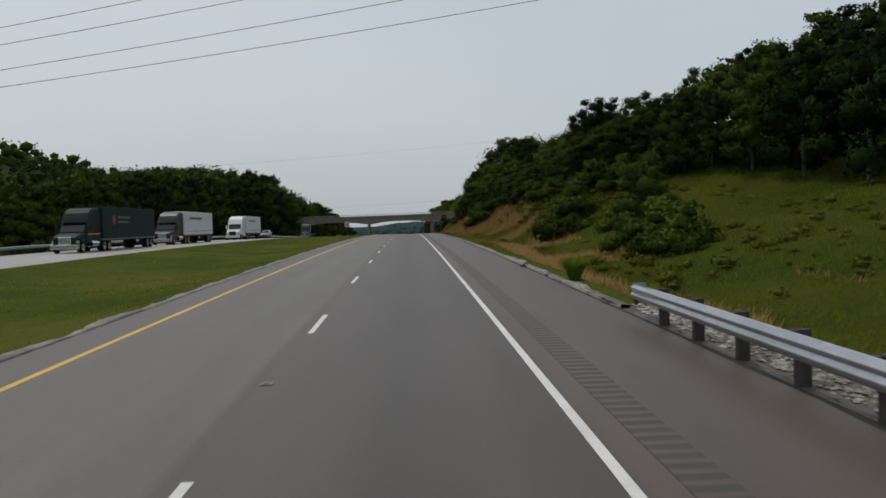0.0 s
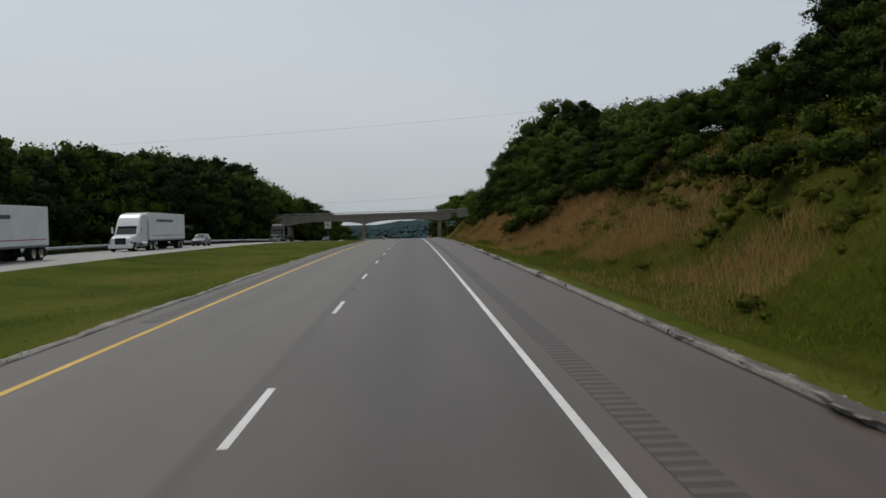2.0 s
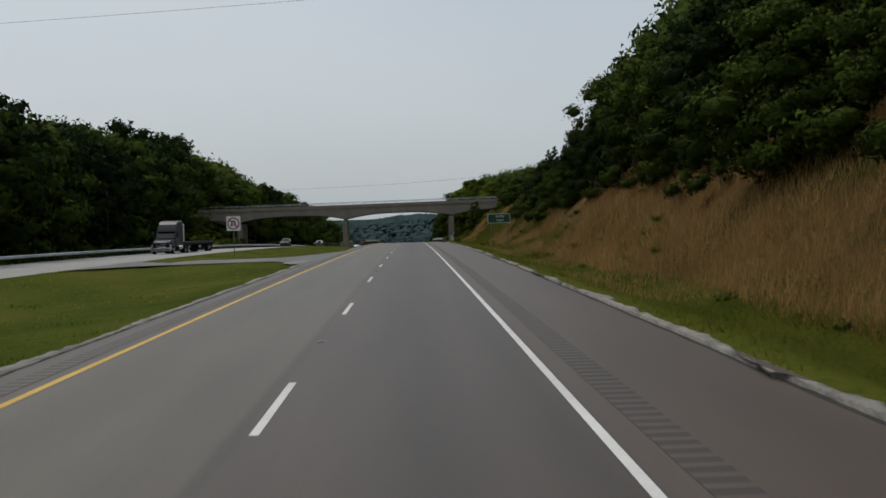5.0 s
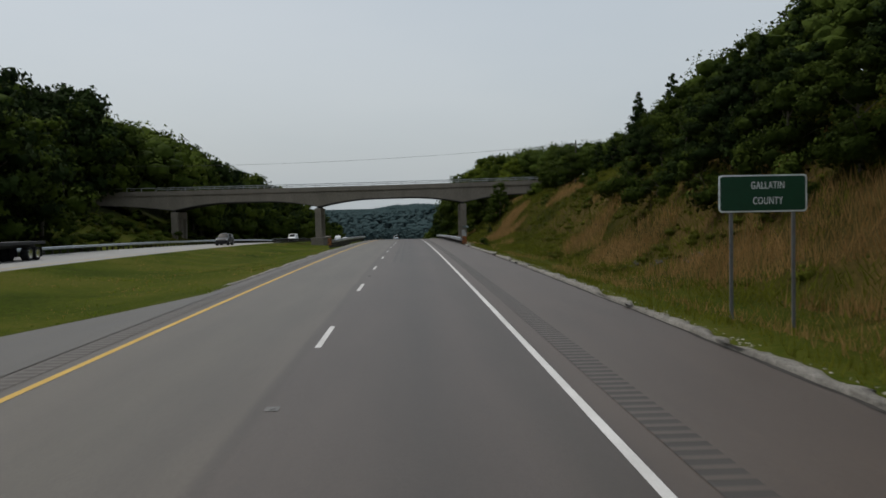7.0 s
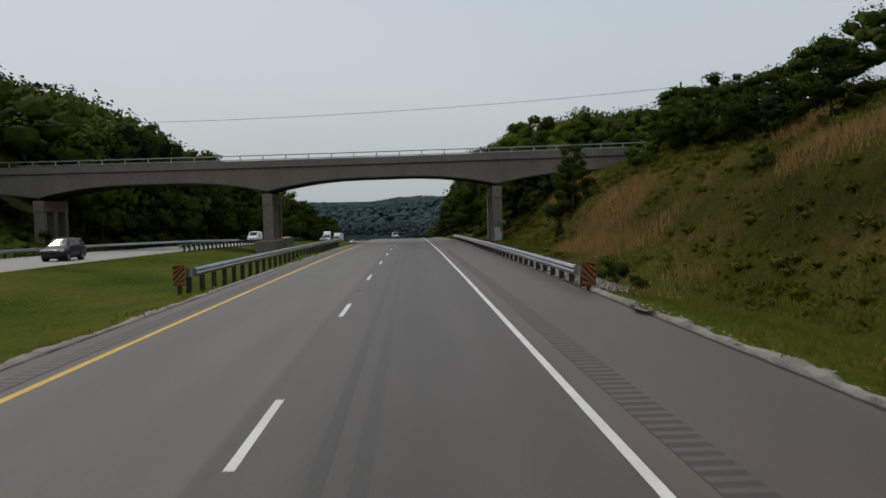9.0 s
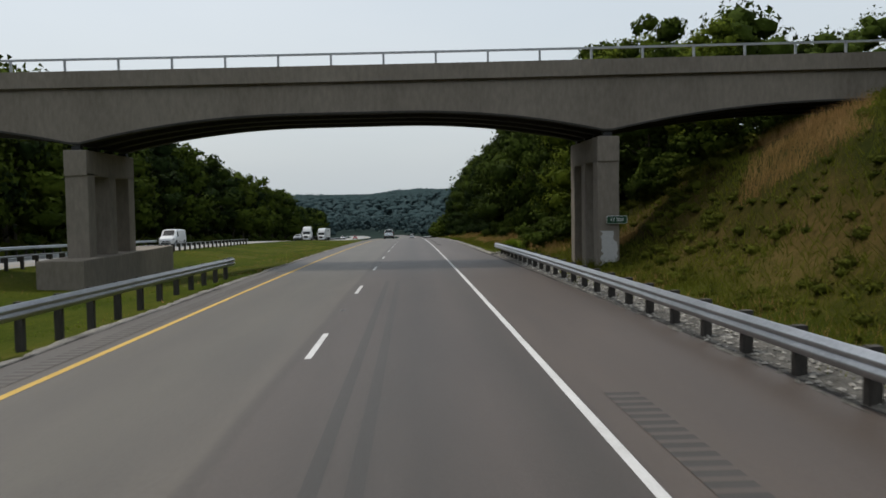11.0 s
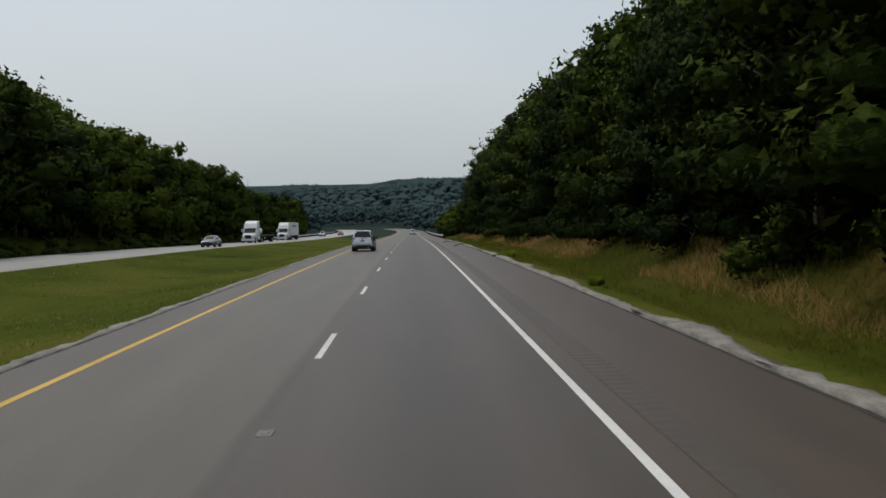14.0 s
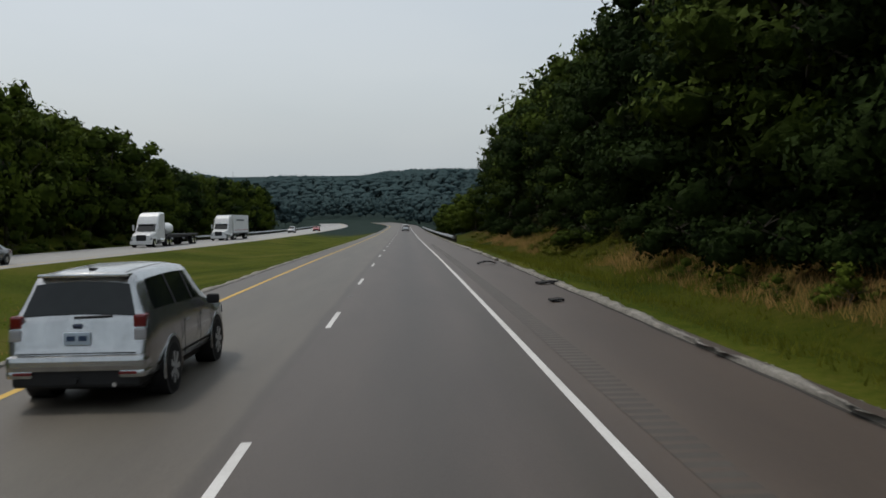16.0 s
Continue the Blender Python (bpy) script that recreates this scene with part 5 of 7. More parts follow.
def hazard_marker(x, y, flip, label):
    """A tall striped board in front of a guardrail's end."""
    z = road_z(y)
    s = empty("hazard_marker", x, y, z)
    w, h, c = 0.42, 0.72, 0.5
    part_mesh("panel", rounded_panel(w, h, 0.012, 0.03, M_ORANGE), s, m=Matrix.Translation((0, 0, c)))
    v, f = [], []
    for k in range(-3, 5):
        b0, b1 = k * 0.2, k * 0.2 + 0.1
        poly = []
        for xx, zz in ((-w / 2 + 0.01, b0), (w / 2 - 0.01, b0 + w), (w / 2 - 0.01, b1 + w), (-w / 2 + 0.01, b1)):
            poly.append((xx * flip, -0.009, max(-h / 2 + 0.01, min(h / 2 - 0.01, zz - w / 2)) + c))
        if abs(poly[0][2] - poly[3][2]) + abs(poly[1][2] - poly[2][2]) > 0.02:
            i = len(v)
            v += poly
            f.append((i, i + 1, i + 2, i + 3))
    part_mesh("stripes", mesh_of("stripes", v, f, M_BLACK), s, "black diagonal stripes")
    part("post", box(-0.07, 0.07, 0.01, 0.12, -0.4, 0.8, 0.01), M_POST, s)
    return finish(s, label, "hazard marker", "guardrail end markers")


hazard_marker(-8.0, 265.5, 1, "orange and black striped board at a guardrail end in the median")
hazard_marker(5.2, 261.4, -1, "orange and black striped board at a guardrail end by the shoulder")


# ---- poles and wires ----
def wire(name, a, b, c, label, r=0.014):
    """A hanging wire through three points: a parabola in x."""
    pts = np.array([a, b, c], dtype=float)
    co = np.polyfit(pts[:, 0], pts[:, 2], 2)
    cy = np.polyfit(pts[:, 0], pts[:, 1], 1)
    cu = bpy.data.curves.new(name, "CURVE")
    cu.dimensions, cu.bevel_depth, cu.bevel_resolution = "3D", r, 1
    sp = cu.splines.new("POLY")
    xs = np.linspace(min(pts[:, 0]), max(pts[:, 0]), 40)
    sp.points.add(len(xs) - 1)
    for p, x in zip(sp.points, xs):
        p.co = (x, float(np.polyval(cy, x)), float(np.polyval(co, x)), 1)
    ob = new(name, cu)
    me = bpy.data.meshes.new_from_object(ob.evaluated_get(bpy.context.evaluated_depsgraph_get()))
    bpy.data.objects.remove(ob)
    me.materials.clear()
    me.materials.append(M_WIRE)
    return finish(new(name, me), label, "wire", "overhead wires")


for k, (z0, z1) in enumerate(((7.9, 11.1), (8.65, 12.3), (9.75, 13.9), (10.5, 15.1))):
    slope = (z1 - z0) / 22.0
    zr_ = road_z(22)
    wire("power_line", (-70, 22, zr_ + z0 - slope * 30), (-17.6, 22, zr_ + z0 + 0.45), (44, 22, zr_ + z0 + slope * 61 + 2.0), "dark overhead power line crossing the road")
wire("power_line", (-100, 192, 18.6), (-0.8, 192, 22.7), (43.6, 192, 26.3), "thin overhead power line crossing above the cut", 0.012)
wire("power_line", (-75, 327, 15.2), (-14, 327, 14.45), (29, 327, 17.0), "dark overhead line crossing by the overpass", 0.02)


def utility_pole(x, y, top, label):
    z = float(ground_z(x, y)) - 0.5
    p = empty("utility_pole", x, y, z)
    part("pole", tube((0, 0, 0), (0, 0, top - z), 0.16, 0.11, 10), M_BARK, p)
    part("crossarm", box(-1.1, 1.1, -0.06, 0.06, top - z - 0.75, top - z - 0.63, 0.01), M_BARK, p)
    for dx in (-0.95, 0.0, 0.95):
        part("insulator", tube((dx, 0, top - z - 0.63), (dx, 0, top - z - 0.45), 0.05, 0.035, 8), M_CONC, p)
    return finish(p, label, "utility pole", "utility poles")


def radio_mast(x, y, top):
    z = float(ground_z(x, y))
    m = empty("radio_mast", x, y, z)
    part("mast", tube((0, 0, -1), (0, 0, top - z), 0.5, 0.25, 8), M_STEELPOST, m)
    part("aerial", tube((0, 0, top - z), (0, 0, top - z + 5), 0.18, 0.1, 6), M_STEELPOST, m)
    return finish(m, "slim grey radio mast on the wooded ridge", "mast")


radio_mast(-279, 1850, 29.0)
utility_pole(43.6, 192, 26.9, "tall wooden utility pole among the trees")
utility_pole(29.0, 327, 17.5, "wooden utility pole above the slope")

# ---- small things on the road ----
M_RUBBER = surface("shredded_rubber", (0.01, 0.01, 0.01), (0.03, 0.03, 0.03), 6, 30, 0.85, 0.5)


def tyre_shred(x, y, length, turn_deg, arch, label):
    bm = bmesh.new()
    n = 14
    rng = random.Random(int(y * 10))
    ring = []
    for k in range(n + 1):
        u = k / n - 0.5
        z = 0.015 + arch * (1 - (2 * u) ** 2) + rng.uniform(0, 0.02)
        w = 0.16 + rng.uniform(-0.04, 0.04)
        ring.append([bm.verts.new((u * length, s * w + rng.uniform(-0.02, 0.02), z + dz)) for s, dz in ((-1, 0), (-1, 0.05), (1, 0.055), (1, 0))])
    for a, b in zip(ring, ring[1:]):
        for j in range(4):
            bm.faces.new((a[j], a[(j + 1) % 4], b[(j + 1) % 4], b[j]))
    bm.faces.new(ring[0])
    bm.faces.new(ring[-1][::-1])
    me = bpy.data.meshes.new("tyre_shred")
    bm.to_mesh(me)
    bm.free()
    me.materials.append(M_RUBBER)
    ob = new("tyre_shred", me)
    ob.matrix_basis = pose(x, y, float(road_z_np(y)) + 0.006, 0, 0, turn_deg)
    return finish(ob, label, "tyre debris", "tyre debris on the shoulder")


tyre_shred(3.95, 475.6, 0.95, 8, 0.1, "curved black strip of shredded tyre on the shoulder")
tyre_shred(4.75, 462.0, 0.9, 25, 0.03, "flat strip of shredded tyre on the shoulder")
tyre_shred(3.9, 455.8, 0.36, 5, 0.01, "small scrap of shredded tyre on the shoulder")

M_CAST = surface("scuffed_cast_marker", (0.06, 0.06, 0.057), (0.24, 0.235, 0.225), 12, 60, 0.6, 0.2)
marker_me = None
for k in range(-1, 24):
    y = -4.9 + 24.384 * k
    if marker_me is None:
        bm = box(-0.085, 0.085, -0.12, 0.12, 0.0, 0.008, 0.004)
        add_box(bm, -0.045, 0.045, -0.05, 0.05, 0.0, 0.016, 0.005)
        marker_me = bpy.data.meshes.new("pavement_marker")
        bm.to_mesh(marker_me)
        bm.free()
        marker_me.materials.append(M_CAST)
    ob = new("pavement_marker", marker_me)
    ob.location = (LANE_L + random.uniform(-0.03, 0.03), y, float(road_z_np(y)) + 0.001)
    finish(ob, "scuffed cast pavement marker set in the lane line", "road marker", "pavement markers")


M_SKID = asphalt("tyre_marks", [(-2.0, (0.039, 0.033, 0.027)), (2.0, (0.039, 0.033, 0.027))])
for x0, x1, y0, y1 in ((-1.0, -0.84, 226, 322), (-0.62, -0.46, 226, 322)):
    part_mesh("tyre_mark", line_strip("tyre_mark", x0, x1, y0, y1, 0.003, M_SKID), road, "faint dark tyre mark")


# ---- grass ----
M_BLADE_GREEN = foliage("green_grass_blades", (0.045, 0.068, 0.008), (0.165, 0.195, 0.022), 0.3, False)
M_BLADE_RANK = foliage("rank_grass_blades", (0.05, 0.066, 0.008), (0.19, 0.192, 0.026), 0.3, False)
M_BLADE_MOWN = foliage("mown_grass_blades", (0.048, 0.082, 0.007), (0.24, 0.318, 0.026), 0.3, False, True)
M_BLADE_DRY = foliage("dry_grass_blades", (0.14, 0.086, 0.028), (0.56, 0.345, 0.145), 0.4, False)


def grass(name, xs, ys, h0, h1, width, material, seed, label, droop=0.35):
    rng = np.random.RandomState(seed)
    n = len(xs)
    z = ground_z(xs, ys)
    off = np.array([noise.noise((a * 0.35, b * 0.35, 3.1)) * 0.12 + noise.noise((a * 0.09, b * 0.09, 7.7)) * 0.3 for a, b in zip(xs, ys)])
    p = np.stack([xs, ys, z + off - 0.06], -1)
    a = rng.rand(n) * 6.283
    h = h0 + (h1 - h0) * rng.rand(n)
    side = np.stack([np.cos(a), np.sin(a), 0 * a], -1) * (width * (0.5 + rng.rand(n)))[:, None]
    d = rng.rand(n) * 6.283
    tip = np.stack([np.cos(d) * h * droop * rng.rand(n), np.sin(d) * h * droop * rng.rand(n), h], -1)
    puff = rng.normal(scale=0.35, size=(n, 3)) + np.array([0, 0, 1.0])
    puff /= np.linalg.norm(puff, axis=1)[:, None]
    return finish(new(name, tris_mesh(name, np.stack([p - side, p + side, p + tip], 1), material, np.repeat(puff[:, None], 3, 1))), label, "grass", kind="stuff")


rng = np.random.RandomState(5)


def scatter(n, x0, x1, y0, y1, f):
    xs, ys = x0 + (x1 - x0) * rng.rand(n), y0 + (y1 - y0) * rng.rand(n)
    k = np.array([noise.noise((a * 0.22, b * 0.13, 1.7)) for a, b in zip(xs, ys)])
    keep = f(xs, ys, k)
    return xs[keep], ys[keep]


gx, gy = scatter(220000, 8.0, 20.0, 46, 346, lambda x, y, k: (k > -0.2 + 0.22 * (y < 92) - 0.15 * ((y > 92) & (y < 190)) + 0.42 * (y > 208) + 0.3 * ((y > 330) & (x > 11.5))) & (x > 9.2 + 1.2 * k) & ((y > 92) | (x < 12.3 + 3 * k) | (k > 0.3)))
grass("tall_dry_grass", gx, gy, 0.3, 0.85, 0.014, M_BLADE_DRY, 1, "tall tawny dry grass on the cut slope", 0.6)
gx, gy = scatter(24000, 6.4, 9.6, 20, 340, lambda x, y, k: k > -0.1)
grass("dry_verge_grass", gx, gy, 0.12, 0.4, 0.014, M_BLADE_DRY, 9, "drier grass stems among the verge's green", 0.8)
gx, gy = scatter(46000, 7.8, 12.4, 346, 540, lambda x, y, k: (k > -0.12) & (x > 8.7 + 1.4 * k))
grass("tall_dry_grass", gx, gy, 0.25, 0.7, 0.0095, M_BLADE_DRY, 2, "tawny grass strip at the foot of the wood", 1.1)
gx, gy = scatter(170000, 8.5, 25.0, 46, 352, lambda x, y, k: (k < 0.14 - 0.3 * ((y > 95) & (y < 205)) + 0.2 * (y > 208)) & ((y > 205) | (x < 13) | (y < 100)))
grass("rank_green_grass", gx, gy, 0.18, 0.55, 0.022, M_BLADE_RANK, 3, "rank green weeds and grass on the slope", 1.3)
gx, gy = scatter(30000, 7.0, 12.6, 346, 540, lambda x, y, k: k < 0.15)
grass("rank_green_grass", gx, gy, 0.18, 0.55, 0.016, M_BLADE_RANK, 10, "rank green grass at the foot of the wood", 1.0)
gx, gy = scatter(74000, 5.05, 9.8, -12, 520, lambda x, y, k: x > 5.1 + 0.4 * (0.3 - 1.8 * k) + 0.3 * (y > 170))
grass("verge_grass", gx, gy, 0.08, 0.28, 0.018, M_BLADE_RANK, 4, "green verge grass along the shoulder", 0.8)
gx, gy = scatter(145000, -21.8, -6.55, -10, 470, lambda x, y, k: ((y < 184) | (y > 200)) & ((x < -9.6) | (y < 182) | (y > 211)))
grass("median_grass", gx, gy, 0.05, 0.13, 0.02, M_BLADE_MOWN, 5, "mown green grass of the median", 1.1)
gx, gy = scatter(34000, -21.0, -6.8, 10, 470, lambda x, y, k: (k > 0.14 - 0.3 * (y > 330)) & (((y < 184) | (y > 200)) & ((x < -9.6) | (y < 182) | (y > 211))))
grass("dry_median_grass", gx, gy, 0.06, 0.17, 0.018, M_BLADE_DRY, 6, "drier tawny patches in the median grass", 1.0)
gx, gy = scatter(64000, 6.0, 34.0, -10, 62, lambda x, y, k: x > 7.5)
grass("field_grass", gx, gy, 0.1, 0.3, 0.024, M_BLADE_GREEN, 7, "green field grass above the ditch", 1.1)
gx, gy = scatter(22000, 6.2, 12.0, -16, 56, lambda x, y, k: (k > 0.12) | ((x < 7.8 + 2.0 * k) & (k > -0.2)))
grass("field_dry_grass", gx, gy, 0.2, 0.5, 0.018, M_BLADE_DRY, 8, "tawny grass in the ditch and on the field's edge", 1.2)


def low_weeds(name, n, x0, x1, y0, y1, f, r0, r1, leaves, size, material, seed, label):
    """Knee-high broad-leaved weeds in clumps on a bank."""
    xs, ys = scatter(n, x0, x1, y0, y1, f)
    r = np.random.RandomState(seed)
    radii = r0 + (r1 - r0) * r.rand(len(xs)) ** 2
    centres = np.stack([xs, ys, ground_z(xs, ys) + radii * 0.25], -1)
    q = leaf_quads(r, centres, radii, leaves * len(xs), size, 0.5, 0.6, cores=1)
    return finish(new(name, tris_mesh(name, q[:, :3], material, q[:, 3:6], q[:, 6, 0])), label, "weeds", kind="stuff")


M_LEAF_WEED = foliage("bank_weeds", (0.036, 0.045, 0.006), (0.125, 0.132, 0.017))
low_weeds("bank_weeds", 2600, 8.6, 24.0, 205, 334, lambda x, y, k: k < 0.22, 0.12, 0.5, 40, 0.06, M_LEAF_WEED, 21, "clumps of green weeds among the grass on the slope")
low_weeds("bank_weeds", 700, 10.5, 20.0, 46, 100, lambda x, y, k: (x > 12 + 4 * k) & (k < 0.35), 0.25, 0.8, 60, 0.07, M_LEAF_WEED, 26, "rank green weeds on the upper part of the slope")
low_weeds("bank_weeds", 160, 8.6, 15.0, 56, 205, lambda x, y, k: k < 0.0, 0.2, 0.7, 50, 0.06, M_LEAF_WEED, 22, "scattered green weeds among the dry grass on the slope")
low_weeds("field_weeds", 220, 8.0, 24.0, 6, 56, lambda x, y, k: k < 0.3, 0.2, 0.6, 50, 0.06, M_LEAF_WEED, 23, "clumps of green weeds at the field's edge")
low_weeds("bank_weeds", 320, 9.2, 12.4, 347, 560, lambda x, y, k: (k < 0.1) & ((y > 442) | (y < 385)), 0.2, 0.7, 50, 0.06, M_LEAF_WEED, 24, "green weeds and creepers at the foot of the wood")
low_weeds("bank_weeds", 260, 11.0, 24.0, 333, 352, lambda x, y, k: k < 0.4, 0.3, 0.9, 60, 0.08, M_LEAF_WEED, 27, "green weeds on the bank beside the overpass")
low_weeds("bank_weeds", 300, -54.0, -37.5, 270, 350, lambda x, y, k: k < 0.4, 0.3, 0.9, 36, 0.16, M_LEAF_WEED, 25, "green weeds covering the bank by the overpass")


def grass_tuft(x, y, height, blades, seed):
    """A fountain of long grass blades from one root."""
    r = np.random.RandomState(seed)
    a, out = r.rand(blades) * 6.283, r.rand(blades) ** 0.7 * 0.5
    h = height * (0.6 + 0.4 * r.rand(blades))
    d = np.stack([np.cos(a), np.sin(a), 0 * a], -1)
    root = d * (0.04 + 0.12 * r.rand(blades))[:, None]
    mid = root + d * (out * h * 0.7)[:, None] + np.stack([0 * a, 0 * a, h * 0.65], -1)
    tip = root + d * (out * h * 1.7)[:, None] + np.stack([0 * a, 0 * a, h * (1.05 - 0.35 * out)], -1)
    side = np.stack([-np.sin(a), np.cos(a), 0 * a], -1) * 0.012
    tri = np.concatenate([np.stack([root - side, root + side, mid], 1), np.stack([mid - side, mid + side, tip], 1)])
    ob = new("roadside_weed", tris_mesh("roadside_weed", tri, M_BLADE_MOWN, np.tile((0, 0, 1.0), (len(tri), 3, 1))))
    ob.location = (x, y, float(ground_z(x, y)) - 0.03)
    return finish(ob, "tall tuft of green grass growing at the road's edge", "weed", "weeds")


for x, y, h, n in ((5.5, 10.9, 0.9, 700), (5.6, 3.2, 0.6, 300), (6.9, 350.2, 1.25, 800), (7.4, 352.0, 1.0, 400), (5.75, 404, 0.4, 200), (5.7, 427, 0.5, 240)):
    grass_tuft(x, y, h, n, int(y))


def stones(name, n, x0, x1, y0, y1, size, seed, label, material=M_GRAVEL, lift=0.0):
    """Loose broken stone along the road's edge."""
    r = np.random.RandomState(seed)
    base = np.array([(1, 0, 0), (-1, 0, 0), (0, 1, 0), (0, -1, 0), (0, 0, 1), (0, 0, -1)], dtype=float)
    tri = [(0, 2, 4), (2, 1, 4), (1, 3, 4), (3, 0, 4), (2, 0, 5), (1, 2, 5), (3, 1, 5), (0, 3, 5)]
    v, f = [], []
    for k in range(n):
        x, y = x0 + (x1 - x0) * r.rand(), y0 + (y1 - y0) * r.rand()
        s = size * (0.4 + r.rand())
        q = base * (0.7 + 0.6 * r.rand(6, 1)) * s * np.array([1, 1, 0.5])
        a = r.rand() * 6.283
        rot = np.array([[math.cos(a), -math.sin(a), 0], [math.sin(a), math.cos(a), 0], [0, 0, 1]])
        z = max(float(ground_z(x, y)), float(road_z_np(y)) - 0.1) - 0.1 * s + lift
        i = len(v)
        v += (q @ rot.T + np.array([x, y, z])).tolist()
        f += [tuple(i + j for j in t) for t in tri]
    return finish(new(name, mesh_of(name, v, f, material)), label, "gravel", kind="stuff")


stones("gravel", 2600, 4.98, 6.5, -14, 3, 0.05, 1, "pale broken stone under the guardrail", lift=0.075)
stones("gravel", 4500, 5.0, 6.3, 260, 348, 0.05, 2, "pale broken stone under the guardrail", lift=0.075)
stones("gravel", 3600, 4.95, 5.4, 6, 190, 0.045, 3, "loose gravel along the shoulder's edge")
stones("gravel", 1500, 5.1, 5.9, 190, 262, 0.035, 7, "loose gravel along the shoulder's edge")
stones("gravel", 2200, 4.95, 5.4, 348, 500, 0.035, 4, "loose gravel along the shoulder's edge")
stones("gravel", 2600, -6.95, -6.5, -10, 480, 0.035, 5, "loose gravel along the median's edge")
M_ROCK = surface("grey_rock", (0.05, 0.047, 0.04), (0.15, 0.142, 0.125), 3, 20, 0.95, 0.6, island=0.3)
for k, (x, y) in enumerate(((10.6, 216.5), (11.2, 213.5), (10.2, 219.0))):
    stones("rubble", 18, x - 0.35, x + 0.35, y - 0.6, y + 0.6, 0.085, 60 + k, "broken grey stones showing in the slope's grass", M_ROCK)



# ---- vehicles ----
M_GLASS = plain("tinted_glass", (0.012, 0.015, 0.015), 0.08, 0.0, 0.4)
M_TYRE = plain("tyre_rubber", (0.018, 0.018, 0.018), 0.85, 0.0, 0.2)
M_RIM = plain("alloy_rim", (0.42, 0.43, 0.44), 0.35, 0.7)
M_CHROME = plain("chrome", (0.7, 0.71, 0.72), 0.12, 1.0)
M_TRIM = plain("black_plastic", (0.02, 0.02, 0.021), 0.6, 0.0, 0.3)
M_TAIL = plain("red_lens", (0.16, 0.008, 0.01), 0.15, 0.0, 0.6)
M_CLEAR = plain("clear_lens", (0.36, 0.36, 0.37), 0.12, 0.0, 0.7)
M_SILVER = plain("silver_paint", (0.47, 0.48, 0.48), 0.27, 0.9, 0.5, 0.5)
M_WHITEPAINT = plain("white_paint", (0.7, 0.71, 0.71), 0.35, 0.0, 0.5, 0.4)
M_GREYPAINT = plain("grey_paint", (0.12, 0.13, 0.14), 0.3, 0.4, 0.5, 0.6)
M_DARKPAINT = plain("black_paint", (0.014, 0.015, 0.017), 0.4, 0.0, 0.3, 0.15)
M_REDPAINT = plain("red_paint", (0.35, 0.03, 0.025), 0.3, 0.1, 0.5, 0.6)
M_GREENPAINT = plain("dark_green_paint", (0.003, 0.02, 0.016), 0.6, 0.0, 0.15, 0.0)
M_TRAILER = surface("white_trailer_skin", (0.55, 0.56, 0.56), (0.7, 0.705, 0.7), 0.5, 6, 0.5, 0.03)
M_PLATE_BAR = plain("plate_bar_blue", (0.03, 0.06, 0.12), 0.5)
M_BADGE = plain("badge_dark_blue", (0.012, 0.02, 0.05), 0.2, 0.0, 0.6)
M_PLATE = plain("plate_blue_white", (0.5, 0.58, 0.66), 0.5)
M_ORANGE_TRIM = plain("orange_stripe", (0.55, 0.2, 0.03), 0.5)


def body_ring(st):
    """Half of a body's cross-section, from the keel to the roof's middle."""
    y, hwl, zl, hwb, zb_, hwr, zr_ = st
    top = zr_ - zb_
    return [(0, zl), (hwl * 0.86, zl), (hwl, zl + 0.10), (max(hwl, hwb) + 0.012, zl + (zb_ - zl) * 0.55), (hwb, zb_), (hwb + (hwr - hwb) * 0.82, zb_ + top * 0.8), (hwr, zb_ + top * 0.95), (hwr * 0.6, zr_ + 0.012), (0, zr_ + 0.025)]


def shell_point(sts, u, w):
    """A point of the body: u along the stations, w round the section (0 keel, 8 roof, 16 keel)."""
    u = min(max(u, 0), len(sts) - 1 - 1e-6)
    i, fu = int(u), u - int(u)
    side, ww = (1, w) if w <= 8 else (-1, 16 - w)
    j = min(int(ww), 7)
    fw = ww - j
    p = []
    for st in (sts[i], sts[i + 1]):
        r = body_ring(st)
        p.append((Vector((r[j][0], st[0], r[j][1])).lerp(Vector((r[j + 1][0], st[0], r[j + 1][1])), fw)))
    q = p[0].lerp(p[1], fu)
    q.x *= side
    return q


def shell_mesh(name, sts, material):
    v, f = [], []
    for st in sts:
        r = body_ring(st)
        for x, z in r + [(-x, z) for x, z in r[-2:0:-1]]:
            v.append((x, st[0], z))
    for i in range(len(sts) - 1):
        for j in range(16):
            a, b = i * 16 + j, i * 16 + (j + 1) % 16
            f.append((a, b, b + 16, a + 16))
    f.append(tuple(range(15, -1, -1)))
    f.append(tuple(range((len(sts) - 1) * 16, len(sts) * 16)))
    me = mesh_of(name, v, f, material, True)
    return me


